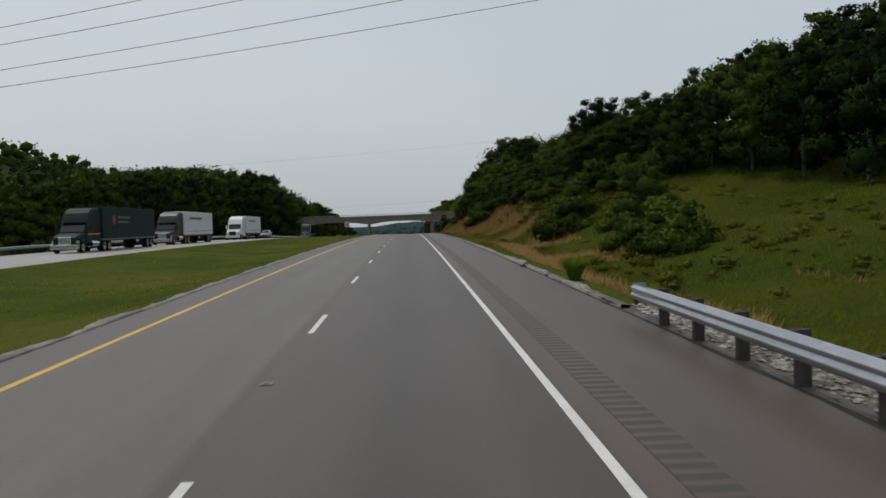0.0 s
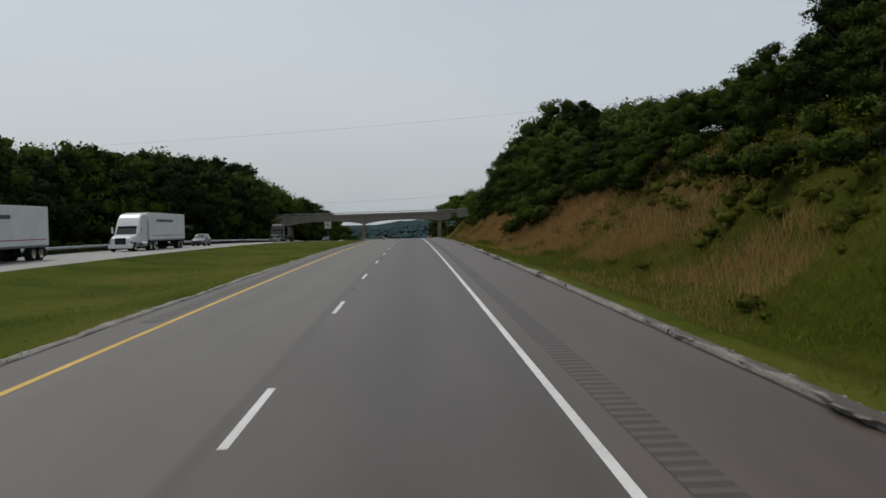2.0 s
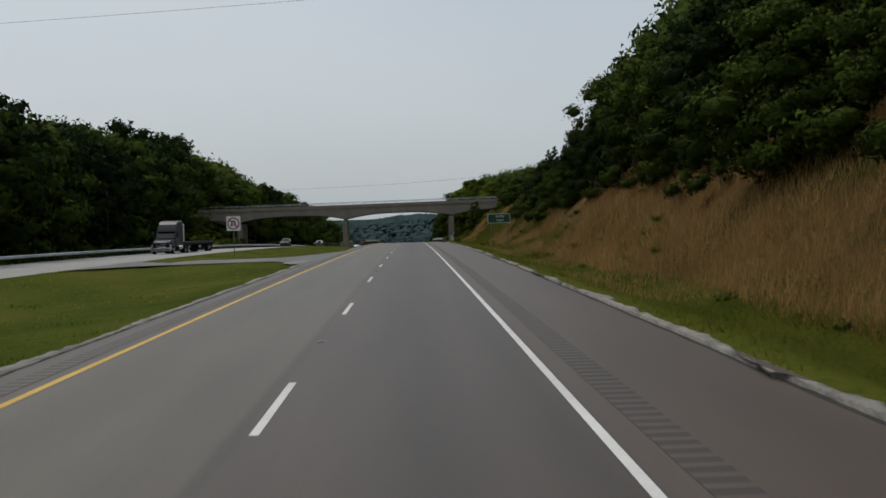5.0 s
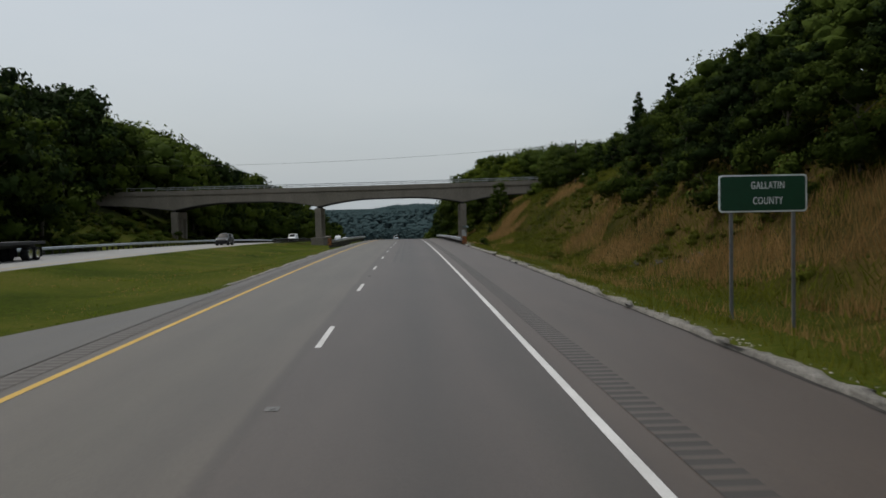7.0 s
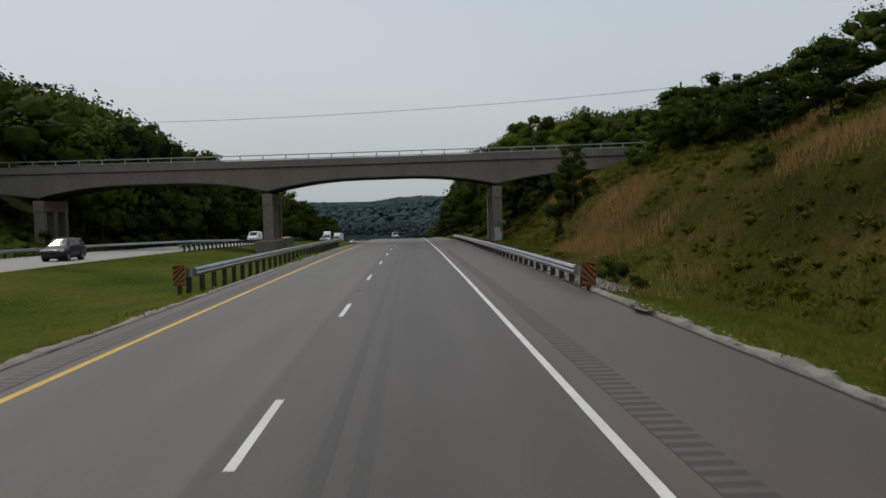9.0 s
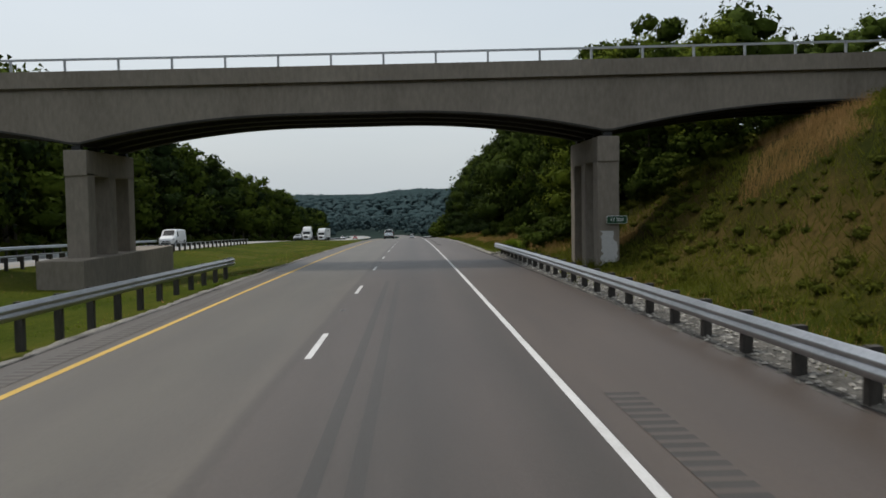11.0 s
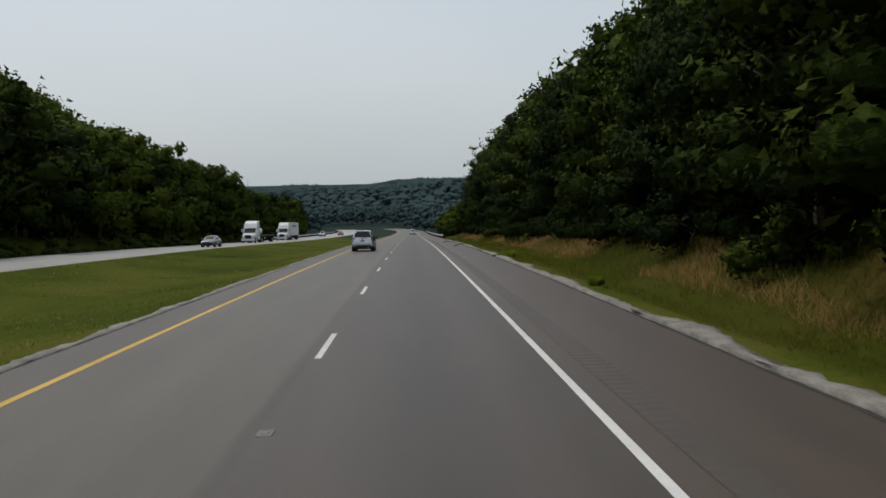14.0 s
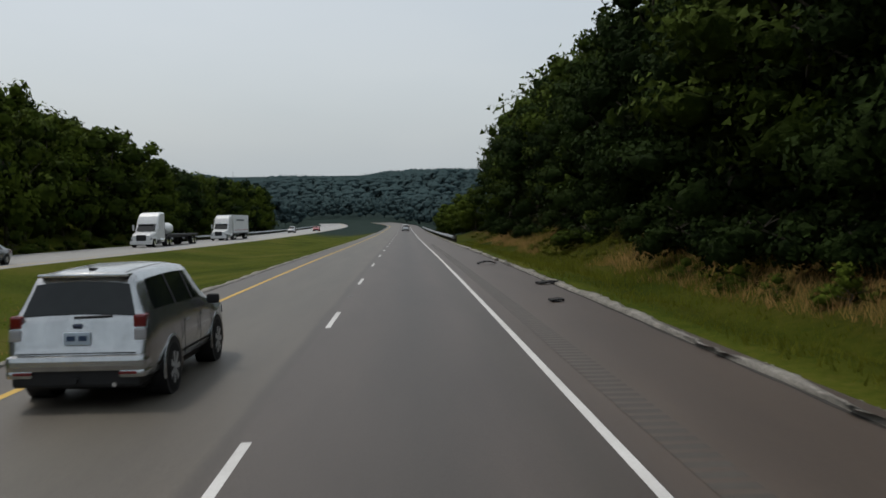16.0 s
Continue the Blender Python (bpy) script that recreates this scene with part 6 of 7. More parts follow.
def shell_patch(name, sts, u0, u1, w0, w1, material, lift=0.008, nu=5, nw=4):
    """A panel that lies on the body: a window, a lamp, a trim strip. u and w may be pairs, one for each end."""
    v, f = [], []
    for i in range(nu + 1):
        for j in range(nw + 1):
            s, t = i / nu, j / nw
            ww = w0 + (w1 - w0) * t
            ua = u0[0] + (u0[1] - u0[0]) * t if isinstance(u0, tuple) else u0
            ub = u1[0] + (u1[1] - u1[0]) * t if isinstance(u1, tuple) else u1
            uu = ua + (ub - ua) * s
            p = shell_point(sts, uu, ww)
            du = shell_point(sts, uu + 0.05, ww) - shell_point(sts, uu - 0.05, ww)
            dw = shell_point(sts, uu, ww + 0.05) - shell_point(sts, uu, ww - 0.05)
            n = du.cross(dw)
            n = n.normalized() if n.length > 1e-9 else Vector((0, 0, 1))
            c = Vector((0, p.y, 0.8))
            if n.dot(p - c) < 0 and abs(n.y) < 0.8:
                n = -n
            if abs(n.y) >= 0.8 and n.y * p.y < 0:
                n = -n
            v.append(p + n * lift)
    for i in range(nu):
        for j in range(nw):
            a = i * (nw + 1) + j
            f.append((a, a + nw + 1, a + nw + 2, a + 1))
    return mesh_of(name, [tuple(p) for p in v], f, material, True)


def wheel(parent, x, y, r, width, rim=M_RIM, spokes=7):
    side = 1 if x > 0 else -1
    bm = bmesh.new()
    add_tube(bm, (x - side * width, y, r), (x, y, r), r, r, 28)
    es = [e for e in bm.edges if len(e.link_faces) == 2 and e.calc_face_angle(0) > 1.0]
    bmesh.ops.bevel(bm, geom=es, offset=0.03, segments=2, profile=0.6, affect="EDGES")
    t = part("wheel", bm, M_TYRE, parent)
    bm = bmesh.new()
    add_tube(bm, (x - side * 0.02, y, r), (x + side * 0.006, y, r), r * 0.66, r * 0.64, 24)
    part("rim", bm, M_TRIM if spokes else rim, t)
    if spokes:
        bm = bmesh.new()
        for k in range(spokes):
            a = 2 * math.pi * k / spokes
            d = Vector((0, math.cos(a), math.sin(a)))
            e = Vector((0, -math.sin(a), math.cos(a)))
            o = Vector((x + side * 0.012, y, r))
            q = [o + d * r * 0.1 - e * r * 0.07, o + d * r * 0.63 - e * r * 0.12, o + d * r * 0.63 + e * r * 0.12, o + d * r * 0.1 + e * r * 0.07]
            vs = [bm.verts.new(p) for p in q] + [bm.verts.new(p - Vector((side * 0.03, 0, 0))) for p in q]
            bm.faces.new(vs[:4])
            for i in range(4):
                bm.faces.new((vs[i], vs[(i + 1) % 4], vs[4 + (i + 1) % 4], vs[4 + i]))
        add_tube(bm, (x - side * 0.02, y, r), (x + side * 0.02, y, r), r * 0.16, r * 0.14, 12)
        part("spokes", bm, rim, t, "alloy spokes")
    return t


def suv_stations():
    """Sections of a sport utility car's body from its tail to its nose: heights and half widths of sill, waist and roof."""
    out = []
    for y in (-2.31, -2.29, -2.27, -2.25, -2.225, -2.19, -2.12, -2.05, -1.98, -1.92, -1.8, -1.6, -1.3, -0.9, -0.4, 0.0, 0.2, 0.45, 0.7, 0.95, 1.12, 1.3, 1.7, 2.0, 2.15, 2.22, 2.27):
        top = np.interp(y, (-2.31, -2.29, -2.25, -2.225, -2.19, -1.98, -1.92, -1.7, -1.0, -0.3, 0.2, 0.45, 1.12, 1.3, 1.7, 2.05, 2.2, 2.27), (0.6, 0.68, 0.74, 1.02, 1.07, 1.545, 1.6, 1.635, 1.66, 1.665, 1.645, 1.59, 1.07, 1.02, 0.97, 0.88, 0.78, 0.66))
        waist = min(top - 0.04, np.interp(y, (-2.2, 0, 1.2, 2.0), (1.04, 0.99, 0.97, 0.86)))
        low = np.interp(y, (-2.31, -2.2, -1.9, 1.9, 2.27), (0.46, 0.34, 0.28, 0.27, 0.42))
        wide = np.interp(y, (-2.31, -2.27, -2.2, -1.95, -1.3, 1.2, 1.8, 2.15, 2.27), (0.70, 0.79, 0.83, 0.86, 0.88, 0.88, 0.86, 0.79, 0.66))
        roof = np.interp(y, (-2.31, -2.225, -2.19, -1.98, -1.5, 0, 0.45, 1.12, 1.4, 2.27), (0.64, 0.74, 0.735, 0.585, 0.61, 0.61, 0.60, 0.72, 0.72, 0.55))
        out.append((y, wide - 0.03, low, wide, waist, roof, top))
    return out


SUV = suv_stations()
SEDAN = [(-2.35, 0.66, 0.42, 0.7, 0.62, 0.62, 0.7), (-2.28, 0.78, 0.32, 0.84, 0.8, 0.72, 0.96), (-1.75, 0.83, 0.25, 0.88, 0.88, 0.72, 1.02), (-1.6, 0.84, 0.23, 0.89, 0.89, 0.72, 1.05), (-0.95, 0.84, 0.22, 0.89, 0.90, 0.58, 1.40), (-0.3, 0.84, 0.22, 0.89, 0.9, 0.58, 1.45),
         (0.3, 0.84, 0.22, 0.89, 0.89, 0.57, 1.41), (0.42, 0.84, 0.22, 0.89, 0.89, 0.58, 1.38), (1.2, 0.84, 0.22, 0.88, 0.87, 0.7, 0.95), (1.9, 0.82, 0.25, 0.84, 0.78, 0.66, 0.84), (2.25, 0.76, 0.3, 0.76, 0.66, 0.6, 0.7), (2.35, 0.64, 0.4, 0.64, 0.56, 0.5, 0.6)]
VAN = [(-2.75, 0.86, 0.45, 0.92, 0.7, 0.84, 0.8), (-2.72, 0.92, 0.4, 0.98, 1.05, 0.86, 1.3), (-2.68, 0.93, 0.36, 1.0, 1.15, 0.9, 2.0), (-2.6, 0.93, 0.35, 1.0, 1.15, 0.86, 2.06), (-1.6, 0.93, 0.33, 1.0, 1.15, 0.86, 2.08), (-0.3, 0.93, 0.33, 1.0, 1.15, 0.86, 2.08),
       (0.7, 0.93, 0.33, 1.0, 1.13, 0.86, 2.06), (1.0, 0.93, 0.33, 1.0, 1.12, 0.84, 2.0), (1.75, 0.93, 0.33, 0.98, 1.1, 0.84, 1.25), (2.4, 0.9, 0.35, 0.95, 1.0, 0.8, 1.1), (2.68, 0.86, 0.38, 0.88, 0.85, 0.7, 0.95), (2.75, 0.74, 0.45, 0.76, 0.68, 0.6, 0.72)]


def arch(x, y, z, r):
    """A rounded lip over a wheel."""
    bm = bmesh.new()
    rings = []
    for a in range(-15, 196, 14):
        ca, sa = math.cos(radians(a)), math.sin(radians(a))
        rings.append([bm.verts.new((x + 0.02 * math.cos(k * 1.0472), y + (r + 0.02 * math.sin(k * 1.0472)) * ca, z + (r + 0.02 * math.sin(k * 1.0472)) * sa)) for k in range(6)])
    for p, q in zip(rings, rings[1:]):
        for k in range(6):
            bm.faces.new((p[k], p[(k + 1) % 6], q[(k + 1) % 6], q[k]))
    bm.faces.new(rings[0][::-1])
    bm.faces.new(rings[-1])
    return bm


def car(name, sts, paint, x, y, heading, label, wheel_r=0.335, rear_axle=-1.32, front_axle=1.29):
    """A car of the given body, its front towards +y before it is turned."""
    c = empty(name)
    part_mesh("body", shell_mesh("body", sts, paint), c)
    half = max(st[3] for st in sts)

    def at(y):
        """Where along the stations the body is at y."""
        return float(np.interp(y, [st[0] for st in sts], range(len(sts))))
    if sts is SUV:
        part_mesh("windscreen", shell_patch("windscreen", sts, at(0.42), at(1.08), 6.25, 9.75, M_GLASS, nu=8), c)
        part_mesh("rear_window", shell_patch("rear_window", sts, at(-2.17), at(-2.0), 6.16, 9.84, M_GLASS, 0.012, 8, 10), c, "tinted rear window")
        for w0, w1 in ((4.26, 5.14), (11.74, 10.86)):
            part_mesh("side_window", shell_patch("side_window", sts, (at(-1.84), at(-1.66)), (at(0.96), at(0.36)), w0, w1, M_GLASS, 0.008, 26, 5), c, "dark band of side windows")
            for ya, yb in ((-0.98, -1.0), (-0.1, -0.12)):
                part_mesh("pillar", shell_patch("pillar", sts, (at(ya), at(yb)), (at(ya + 0.07), at(yb + 0.07)), w0, w1, M_TRIM, 0.013, 2, 4), c)
            side = -1 if w0 > 8 else 1
            part_mesh("roof_channel", shell_patch("roof_channel", sts, at(-1.85), at(0.3), 8 - side * 1.42, 8 - side * 1.36, M_TRIM, 0.004, 16, 1), c)
    else:
        part_mesh("windscreen", shell_patch("windscreen", sts, 7.08, 7.92, 6.55, 9.45, M_GLASS), c)
        rear = (2.06, 2.95) if sts is not SEDAN else (3.1, 3.92)
        part_mesh("rear_window", shell_patch("rear_window", sts, rear[0] + 0.03, rear[1] - 0.03, 6.2, 9.8, M_GLASS, 0.012, 6, 10), c)
        spans = ((3.15, 4.75), (4.9, 5.85), (6.0, 7.3)) if sts is not SEDAN else ((3.9, 4.9), (5.0, 5.9), (6.0, 7.2))
        for k, (a, e) in enumerate(spans):
            if sts is VAN and k < 2:
                continue
            for w0, w1 in ((4.15, 5.0), (11.85, 11.0)):
                lean = (a, a + 0.28) if k == 0 else a
                tail = (e + 0.55, e - 0.02) if k == 2 else e
                part_mesh("side_window", shell_patch("side_window", sts, lean, tail, w0, w1, M_GLASS), c)
    if sts is SUV:
        for sx in (-1, 1):
            lamp = part("tail_light", box(sx * 0.735 - 0.075, sx * 0.735 + 0.075, -2.238, -1.99, 0.975, 1.13, 0.03), M_TAIL, c, "red tail lamp over a clear lens")
            part("reversing_lens", box(sx * 0.742 - 0.075, sx * 0.742 + 0.075, -2.256, -2.04, 0.82, 0.973, 0.03), M_CLEAR, lamp, "clear lower lens")
            part("bumper_reflector", box(sx * 0.62 - 0.11, sx * 0.62 + 0.11, -2.372, -2.33, 0.43, 0.465, 0.01), M_TAIL, c, "red reflector strip in the bumper")
    for w0, w1 in ((3.0, 4.3), (13.0, 11.7)):
        if sts is not SUV:
            mid = w0 + (w1 - w0) * 0.5
            lamp = part_mesh("tail_light", shell_patch("tail_light", sts, 0.9, (2.5, 2.72), mid, w1 + (0.15 if w1 < 8 else -0.15), M_TAIL, 0.014), c, "red tail lamp over a clear lens")
            part_mesh("reversing_lens", shell_patch("reversing_lens", sts, 0.9, (2.15, 2.5), w0, mid, M_CLEAR, 0.014), lamp, "clear lower lens")
        lamp_u = (at(1.9), at(2.2)) if sts is SUV else (9.2, 10.6)
        sill_u = (at(-1.9), at(1.9)) if sts is SUV else (2.8, 9.0)
        part_mesh("headlight", shell_patch("headlight", sts, lamp_u[0], lamp_u[1], w0 + (0.5 if w0 < 8 else -0.5), w1 + (0.3 if w1 < 8 else -0.3), M_CLEAR, 0.01), c)
        part_mesh("sill", shell_patch("sill", sts, sill_u[0], sill_u[1], 1.2 if w0 < 8 else 14.8, 2.35 if w0 < 8 else 13.65, M_TRIM, 0.006, 16, 2), c)
    yr = sts[0][0]
    if sts is SUV:
        part("rear_bumper", box(-0.83, 0.83, yr - 0.06, -1.86, 0.46, 0.66, 0.07), paint, c)
        part("bumper_corner", add_box(box(-0.825, -0.5, yr - 0.05, -1.9, 0.38, 0.5, 0.05), 0.5, 0.825, yr - 0.05, -1.9, 0.38, 0.5, 0.05), paint, c)
        part("bumper_underside", box(-0.76, 0.76, yr - 0.02, yr + 0.5, 0.27, 0.5, 0.04), M_TRIM, c)
    else:
        part("rear_bumper", box(-0.77, 0.77, yr - 0.045, yr + 0.3, 0.43, 0.67, 0.06), paint, c)
        part("bumper_underside", box(-0.7, 0.7, yr, yr + 0.42, 0.25, 0.46, 0.05), M_TRIM, c)
    part("floor_pan", box(-0.7, 0.7, yr + 0.3, sts[-1][0] - 0.4, 0.19, 0.3, 0.03), M_TRIM, c)
    part("front_bumper_trim", box(-0.6, 0.6, sts[-1][0] - 0.2, sts[-1][0] + 0.02, 0.32, 0.5, 0.04), M_TRIM, c)
    part("grille", box(-0.45, 0.45, sts[-1][0] - 0.1, sts[-1][0] + 0.025, 0.56, 0.66, 0.02), M_TRIM, c)
    yp = -2.262 if sts is SUV else yr - 0.03
    plate = part("number_plate", box(-0.155, 0.155, yp - 0.012, yp + 0.01, 0.775, 0.925, 0.006), M_PLATE, c, "pale blue plate")
    for a, e in ((-0.12, -0.02), (0.02, 0.12)):
        part("plate_bar", box(a, e, yp - 0.018, yp - 0.01, 0.825, 0.885), M_PLATE_BAR, plate, "dark bar in place of the number")
    if sts is SUV:
        part("tailgate_seam", box(-0.7, 0.7, -2.3, -2.24, 0.672, 0.684), M_TRIM, c)
        part("wiper", tube((-0.05, -2.2, 1.1), (0.4, -2.185, 1.115), 0.013), M_TRIM, c)
        part("badge", box(-0.065, 0.065, -2.245, -2.2, 0.965, 1.03, 0.028), M_BADGE, c, "dark oval badge")
        part("exhaust", tube((0.45, yr - 0.03, 0.3), (0.45, yr + 0.3, 0.3), 0.03), M_CHROME, c)
        part("tow_hitch", tube((0, yr - 0.08, 0.36), (0, yr + 0.2, 0.34), 0.03), M_TRIM, c)
        part("spoiler", box(-0.55, 0.55, -2.04, -1.84, 1.575, 1.618, 0.018), paint, c)
        part("antenna", add_tube(box(-0.04, 0.04, -1.72, -1.6, 1.64, 1.675, 0.012), (0.0, -1.68, 1.66), (0.0, -1.86, 1.72), 0.008), M_TRIM, c)
    for sx in (-1, 1):
        m_ = part("mirror", box(sx * 0.88 if sx > 0 else -1.07, 1.07 if sx > 0 else -0.88, 0.62, 0.74, 0.98, 1.13, 0.04), M_TRIM if sts is SUV else paint, c)
        for ya in (-0.55, 0.35):
            part("door_handle", box(sx * 0.9 - 0.012, sx * 0.9 + 0.012, ya - 0.09, ya + 0.09, 0.86, 0.89, 0.008), paint, c)
        for ya in (-0.78, 0.12, 0.98):
            part("door_seam", box(sx * 0.905 - 0.004, sx * 0.905 + 0.004, ya - 0.005, ya + 0.005, 0.42, 0.96), M_TRIM, c)
        for ay in (rear_axle, front_axle):
            # a black disc stands for the shaded gap between body and wheel
            part("wheel_arch", tube((sx * 0.6, ay, wheel_r + 0.02), (sx * (half + 0.016), ay, wheel_r + 0.02), wheel_r + 0.055, wheel_r + 0.055, 28), M_TRIM, c)
            part("arch_flare", arch(sx * (half + 0.006), ay, wheel_r + 0.02, wheel_r + 0.07), paint, c)
            wheel(c, sx * (half + 0.022), ay, wheel_r, 0.22)
    c.matrix_basis = pose(x, y, float(road_z_np(y)) + (0.004 if x > -10 else -0.116), math.degrees(math.atan(float(road_z_np(y + 1) - road_z_np(y - 1)) / 2)) * (1 if heading == 0 else -1), 0, heading)
    return finish(c, label, "car", "vehicles on the highway")


def truck(x, y_front, paint, load, label, trailer_paint=M_TRAILER, stripe=None, length=21.0):
    """A tractor unit and semi-trailer that faces -y; y_front is its bumper."""
    t = empty("semi_truck")
    # front at y = 0, the rest behind at positive y
    part("hood", wedge([(0.15, 0.55, 1.35, 0.95), (0.6, 0.5, 1.55, 1.1), (2.0, 0.5, 1.78, 1.18)]), paint, t)
    part("bumper", box(-1.2, 1.2, -0.05, 0.3, 0.35, 0.75, 0.05), M_CHROME if paint is not M_WHITEPAINT else paint, t)
    part("grille", box(-0.55, 0.55, 0.08, 0.22, 0.75, 1.42, 0.05), M_CHROME if paint is not M_WHITEPAINT else M_TRIM, t)
    for sx in (-1, 1):
        part("headlight", box(sx * 0.95 - 0.2, sx * 0.95 + 0.2, 0.2, 0.5, 0.85, 1.1, 0.05), M_CLEAR, t)
        part("fender", box(sx * 1.05 - 0.18, sx * 1.05 + 0.18, 0.55, 1.75, 0.95, 1.15, 0.08), paint, t)
        part("mirror", box(sx * 1.42 - 0.09, sx * 1.42 + 0.09, 1.95, 2.1, 1.9, 2.55, 0.03), M_TRIM if paint is not M_WHITEPAINT else paint, t)
        part("fuel_tank", tube((sx * 0.95, 3.3, 0.75), (sx * 0.95, 4.9, 0.75), 0.32, 0.32, 18), M_CHROME, t)
        part("side_window", box(sx * 1.225 - 0.01, sx * 1.225 + 0.01, 2.35, 3.1, 1.95, 2.5, 0.0), M_GLASS, t)
        part("exhaust_stack", tube((sx * 1.1, 5.45, 0.9), (sx * 1.1, 5.45, 3.5), 0.07), M_CHROME, t)
        if stripe:
            part("stripe", box(sx * 1.23 - 0.006, sx * 1.23 + 0.012, 2.2, 5.2, 1.55, 1.68), stripe, t, "orange stripe")
    part("cab", wedge([(1.9, 0.9, 1.8, 1.2), (2.52, 0.85, 2.64, 1.22), (2.75, 0.85, 3.05, 1.2), (3.05, 0.85, 3.5, 1.17), (3.5, 0.85, 3.82, 1.15), (4.3, 0.85, 3.98, 1.15), (5.3, 0.85, 4.0, 1.17)]), paint, t)
    part("windscreen", box_tilt(-1.02, 1.02, 1.86, 2.52, 1.83, 2.58), M_GLASS, t)
    part("visor", box(-1.05, 1.05, 2.3, 2.55, 2.62, 2.72, 0.03), paint, t)
    part("chassis", box(-0.45, 0.45, 0.6, 8.2, 0.6, 0.9, 0.02), M_TRIM, t)
    for sx in (-1, 1):
        wheel(t, sx * 1.22, 1.15, 0.5, 0.28, M_CHROME, 0)
        for ay in (6.3, 7.6):
            wheel(t, sx * 1.24, ay, 0.5, 0.55, M_CHROME, 0)
    y0, y1 = 5.75, length
    if load == "box":
        part("trailer_box", box(-1.29, 1.29, y0, y1, 1.15, 4.1, 0.04), trailer_paint, t)
        part("trailer_skirt", box(-1.27, 1.27, y0, y1, 1.0, 1.18, 0.02), M_STEELPOST, t)
        for k in range(1, 12):
            yy = y0 + (y1 - y0) * k / 12
            for sx in (-1, 1):
                part("panel_seam", box(sx * 1.292 - 0.003, sx * 1.292 + 0.003, yy - 0.012, yy + 0.012, 1.2, 4.05), trailer_paint, t)
        if trailer_paint is M_GREENPAINT:
            part("emblem", tube((1.288, y0 + 3.2, 2.9), (1.296, y0 + 3.2, 2.9), 0.45, 0.45, 20), M_REDPAINT, t, "round reddish emblem")
            for dz, l_ in ((0.2, 3.8), (-0.25, 3.2)):
                part("lettering_bar", box(1.288, 1.297, y0 + 4.2, y0 + 4.2 + l_, 2.85 + dz, 3.05 + dz), M_STEELPOST, t)
        else:
            part("lettering_bar", box(1.288, 1.297, y0 + 2.5, y0 + 9.0, 3.1, 3.4), M_GREYPAINT, t)
            part("red_line", box(1.288, 1.296, y0 + 1.0, y1 - 0.5, 1.55, 1.62), M_SIGN_RED, t)
    else:
        part("flatbed", box(-1.28, 1.28, y0, y1, 1.2, 1.42, 0.03), M_TRIM, t)
        part("headboard", box(-1.2, 1.2, y0 + 0.05, y0 + 0.2, 1.42, 3.6 if load == "bare" else 2.0, 0.03), M_WHITEPAINT if load == "bare" else M_ALU, t, "pale headboard")
        if load == "tank":
            bm = bmesh.new()
            add_tube(bm, (0, y0 + 1.2, 2.1), (0, y0 + 5.2, 2.1), 0.72, 0.72, 20)
            es = [e for e in bm.edges if len(e.link_faces) == 2 and e.calc_face_angle(0) > 1.0]
            bmesh.ops.bevel(bm, geom=es, offset=0.25, segments=4, profile=0.5, affect="EDGES")
            part("load", bm, M_WHITEPAINT, t, "pale rounded load on the flatbed", True)
    part("trailer_frame", box(-0.5, 0.5, y0 + 0.5, y1 - 0.2, 0.95, 1.2, 0.02), M_TRIM, t)
    part("landing_gear", add_box(box(-0.7, -0.58, y0 + 3.2, y0 + 3.35, 0.25, 1.1), 0.58, 0.7, y0 + 3.2, y0 + 3.35, 0.25, 1.1), M_STEELPOST, t)
    part("underride_guard", add_box(box(-1.15, 1.15, y1 - 0.1, y1, 0.5, 0.6), -0.5, 0.5, y1 - 0.1, y1 - 0.02, 0.6, 1.1), M_STEELPOST, t)
    for sx in (-1, 1):
        for ay in (y1 - 2.6, y1 - 1.3):
            wheel(t, sx * 1.24, ay, 0.5, 0.55, M_CHROME, 0)
        part("mud_flap", box(sx * 0.95 - 0.3, sx * 0.95 + 0.3, y1 - 0.6, y1 - 0.57, 0.25, 0.95), M_TRIM, t)
    sl = math.degrees(math.atan(float(road_z_np(y_front + length) - road_z_np(y_front)) / length))
    t.matrix_basis = pose(x, y_front, float(road_z_np(y_front)) - 0.116, sl, 0, 0)
    return finish(t, label, "truck", "vehicles on the highway")


def wedge(sts):
    """A rounded body through stations (y, bottom, top, half width)."""
    bm = bmesh.new()
    rings = []
    for y, z0, z1, w in sts:
        c = min(0.16, w * 0.2)
        rings.append([bm.verts.new(p) for p in ((-w, y, z0), (w, y, z0), (w, y, z1 - c), (w - c * 0.8, y, z1), (-w + c * 0.8, y, z1), (-w, y, z1 - c))])
    for a, b in zip(rings, rings[1:]):
        for j in range(6):
            bm.faces.new((a[j], a[(j + 1) % 6], b[(j + 1) % 6], b[j]))
    bm.faces.new(rings[0][::-1])
    bm.faces.new(rings[-1])
    return bm


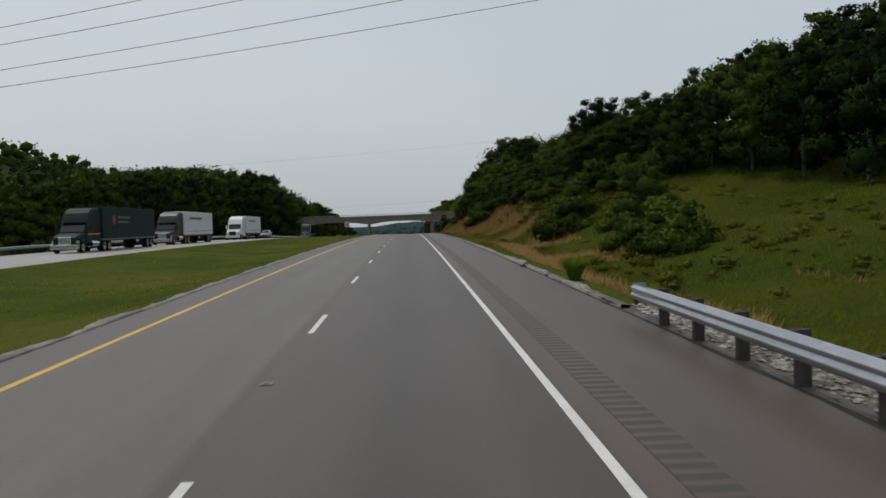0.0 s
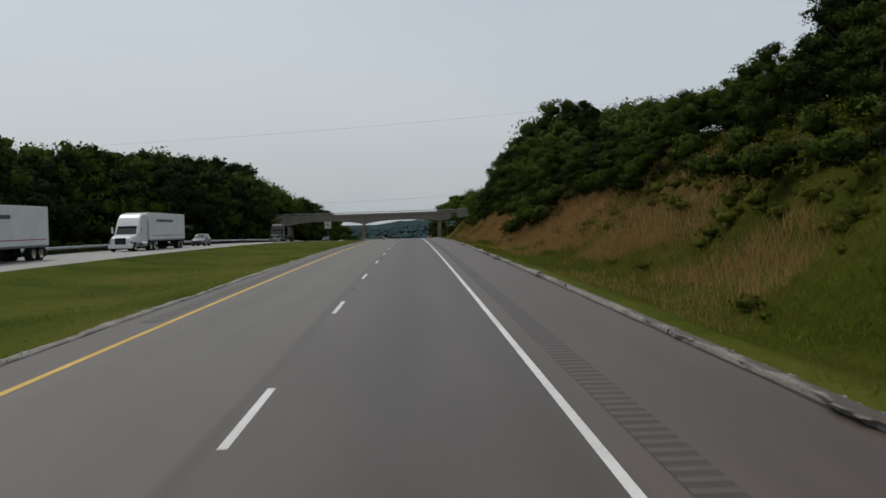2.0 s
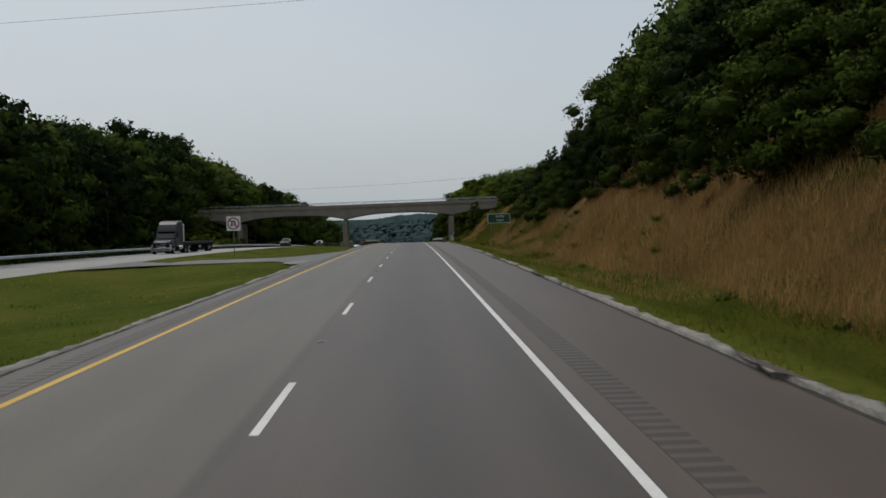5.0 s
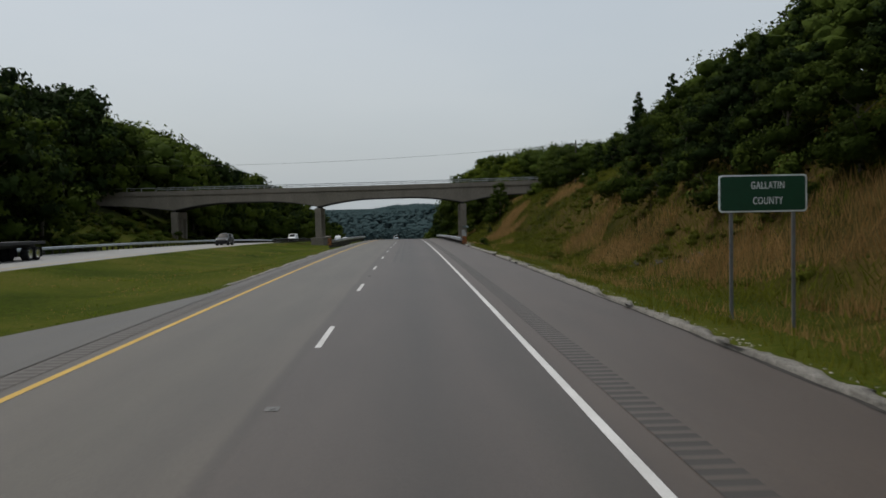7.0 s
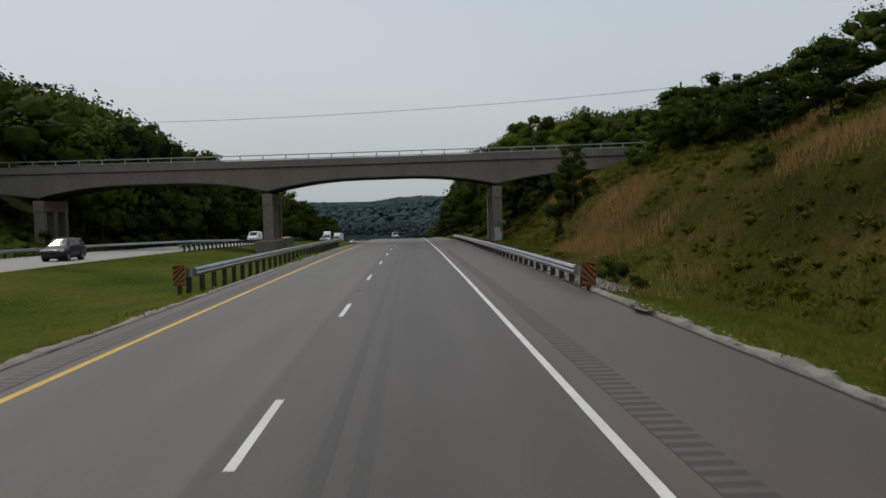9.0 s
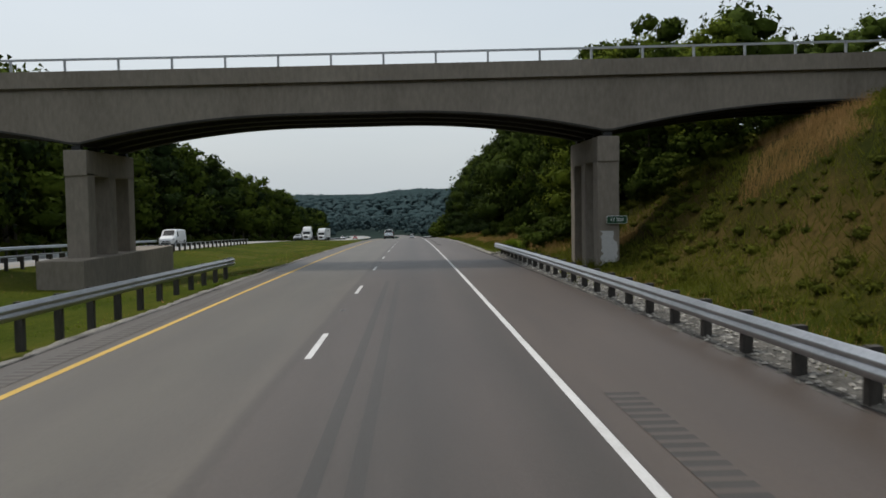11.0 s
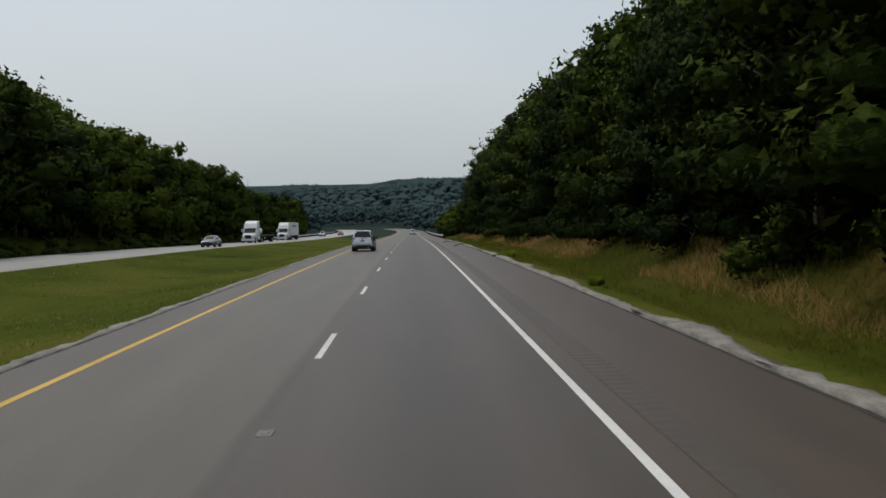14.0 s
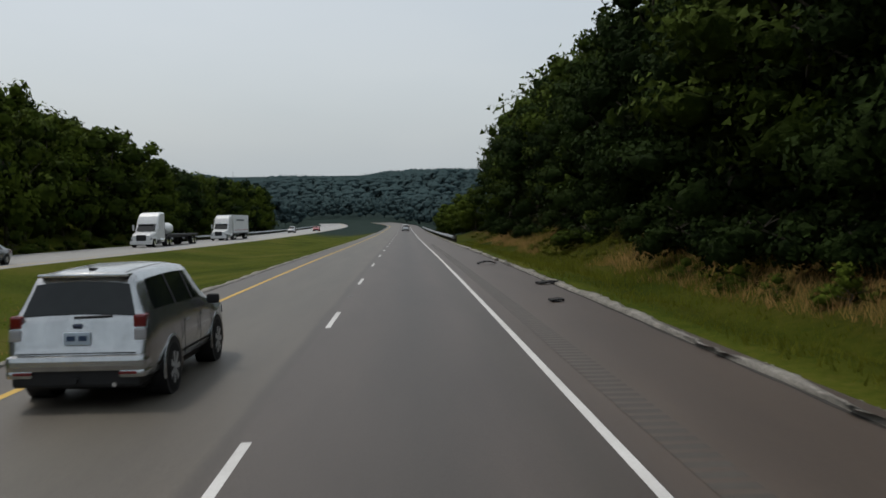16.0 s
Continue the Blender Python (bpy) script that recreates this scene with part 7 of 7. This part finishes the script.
def box_tilt(x0, x1, y0, y1, z0, z1):
    """A slanting pane from (y0, z0) up to (y1, z1), just proud of the cab."""
    bm = bmesh.new()
    v = [bm.verts.new(p) for p in ((x0, y0 - 0.01, z0), (x1, y0 - 0.01, z0), (x1 * 0.94, y1 - 0.01, z1), (x0 * 0.94, y1 - 0.01, z1), (x0, y0 - 0.03, z0 + 0.02), (x1, y0 - 0.03, z0 + 0.02), (x1 * 0.94, y1 - 0.03, z1 + 0.02), (x0 * 0.94, y1 - 0.03, z1 + 0.02))]
    for q in ((0, 1, 2, 3), (7, 6, 5, 4), (0, 4, 5, 1), (1, 5, 6, 2), (2, 6, 7, 3), (3, 7, 4, 0)):
        bm.faces.new([v[i] for i in q])
    return bm


car("silver_suv", SUV, M_SILVER, -4.08, 446.0, 0, "silver sport utility car with tinted windows in the passing lane")
car("white_suv", SUV, M_WHITEPAINT, 0.1, 650.0, 0, "white sport utility car far ahead in the driving lane")
truck(-29.4, 58.0, M_GREENPAINT, "box", "dark green semi truck with a green trailer and orange stripe", M_GREENPAINT, M_ORANGE_TRIM, 22.0)
truck(-29.4, 87.0, M_DARKPAINT, "box", "black semi truck pulling a white box trailer")
truck(-29.4, 128.0, M_WHITEPAINT, "box", "white semi truck pulling a white box trailer", length=20.0)
car("grey_suv", SUV, M_GREYPAINT, -29.3, 161.0, 180, "grey sport utility car on the opposite carriageway")
truck(-29.4, 226.0, M_DARKPAINT, "bare", "dark semi truck with an empty flatbed trailer and white headboard")
car("black_suv", SUV, M_DARKPAINT, -25.8, 300.2, 180, "black sport utility car on the opposite carriageway")
car("white_van", VAN, M_WHITEPAINT, -29.4, 397.0, 180, "white van on the opposite carriageway", 0.37, -1.75, 1.75)
car("dark_sedan", SEDAN, M_GREYPAINT, -25.8, 486.2, 180, "dark grey saloon car on the opposite carriageway", 0.32, -1.4, 1.4)
truck(-29.4, 529.5, M_WHITEPAINT, "tank", "white semi truck with a pale rounded load on a flatbed")
truck(-29.4, 569.0, M_WHITEPAINT, "box", "white semi truck with a white box trailer beside the wood", length=19.0)
car("silver_suv", SUV, M_SILVER, -29.4, 657.0, 180, "far silver sport utility car on the opposite carriageway")
car("red_sedan", SEDAN, M_REDPAINT, -25.8, 684.0, 180, "far red saloon car on the opposite carriageway", 0.32, -1.4, 1.4)
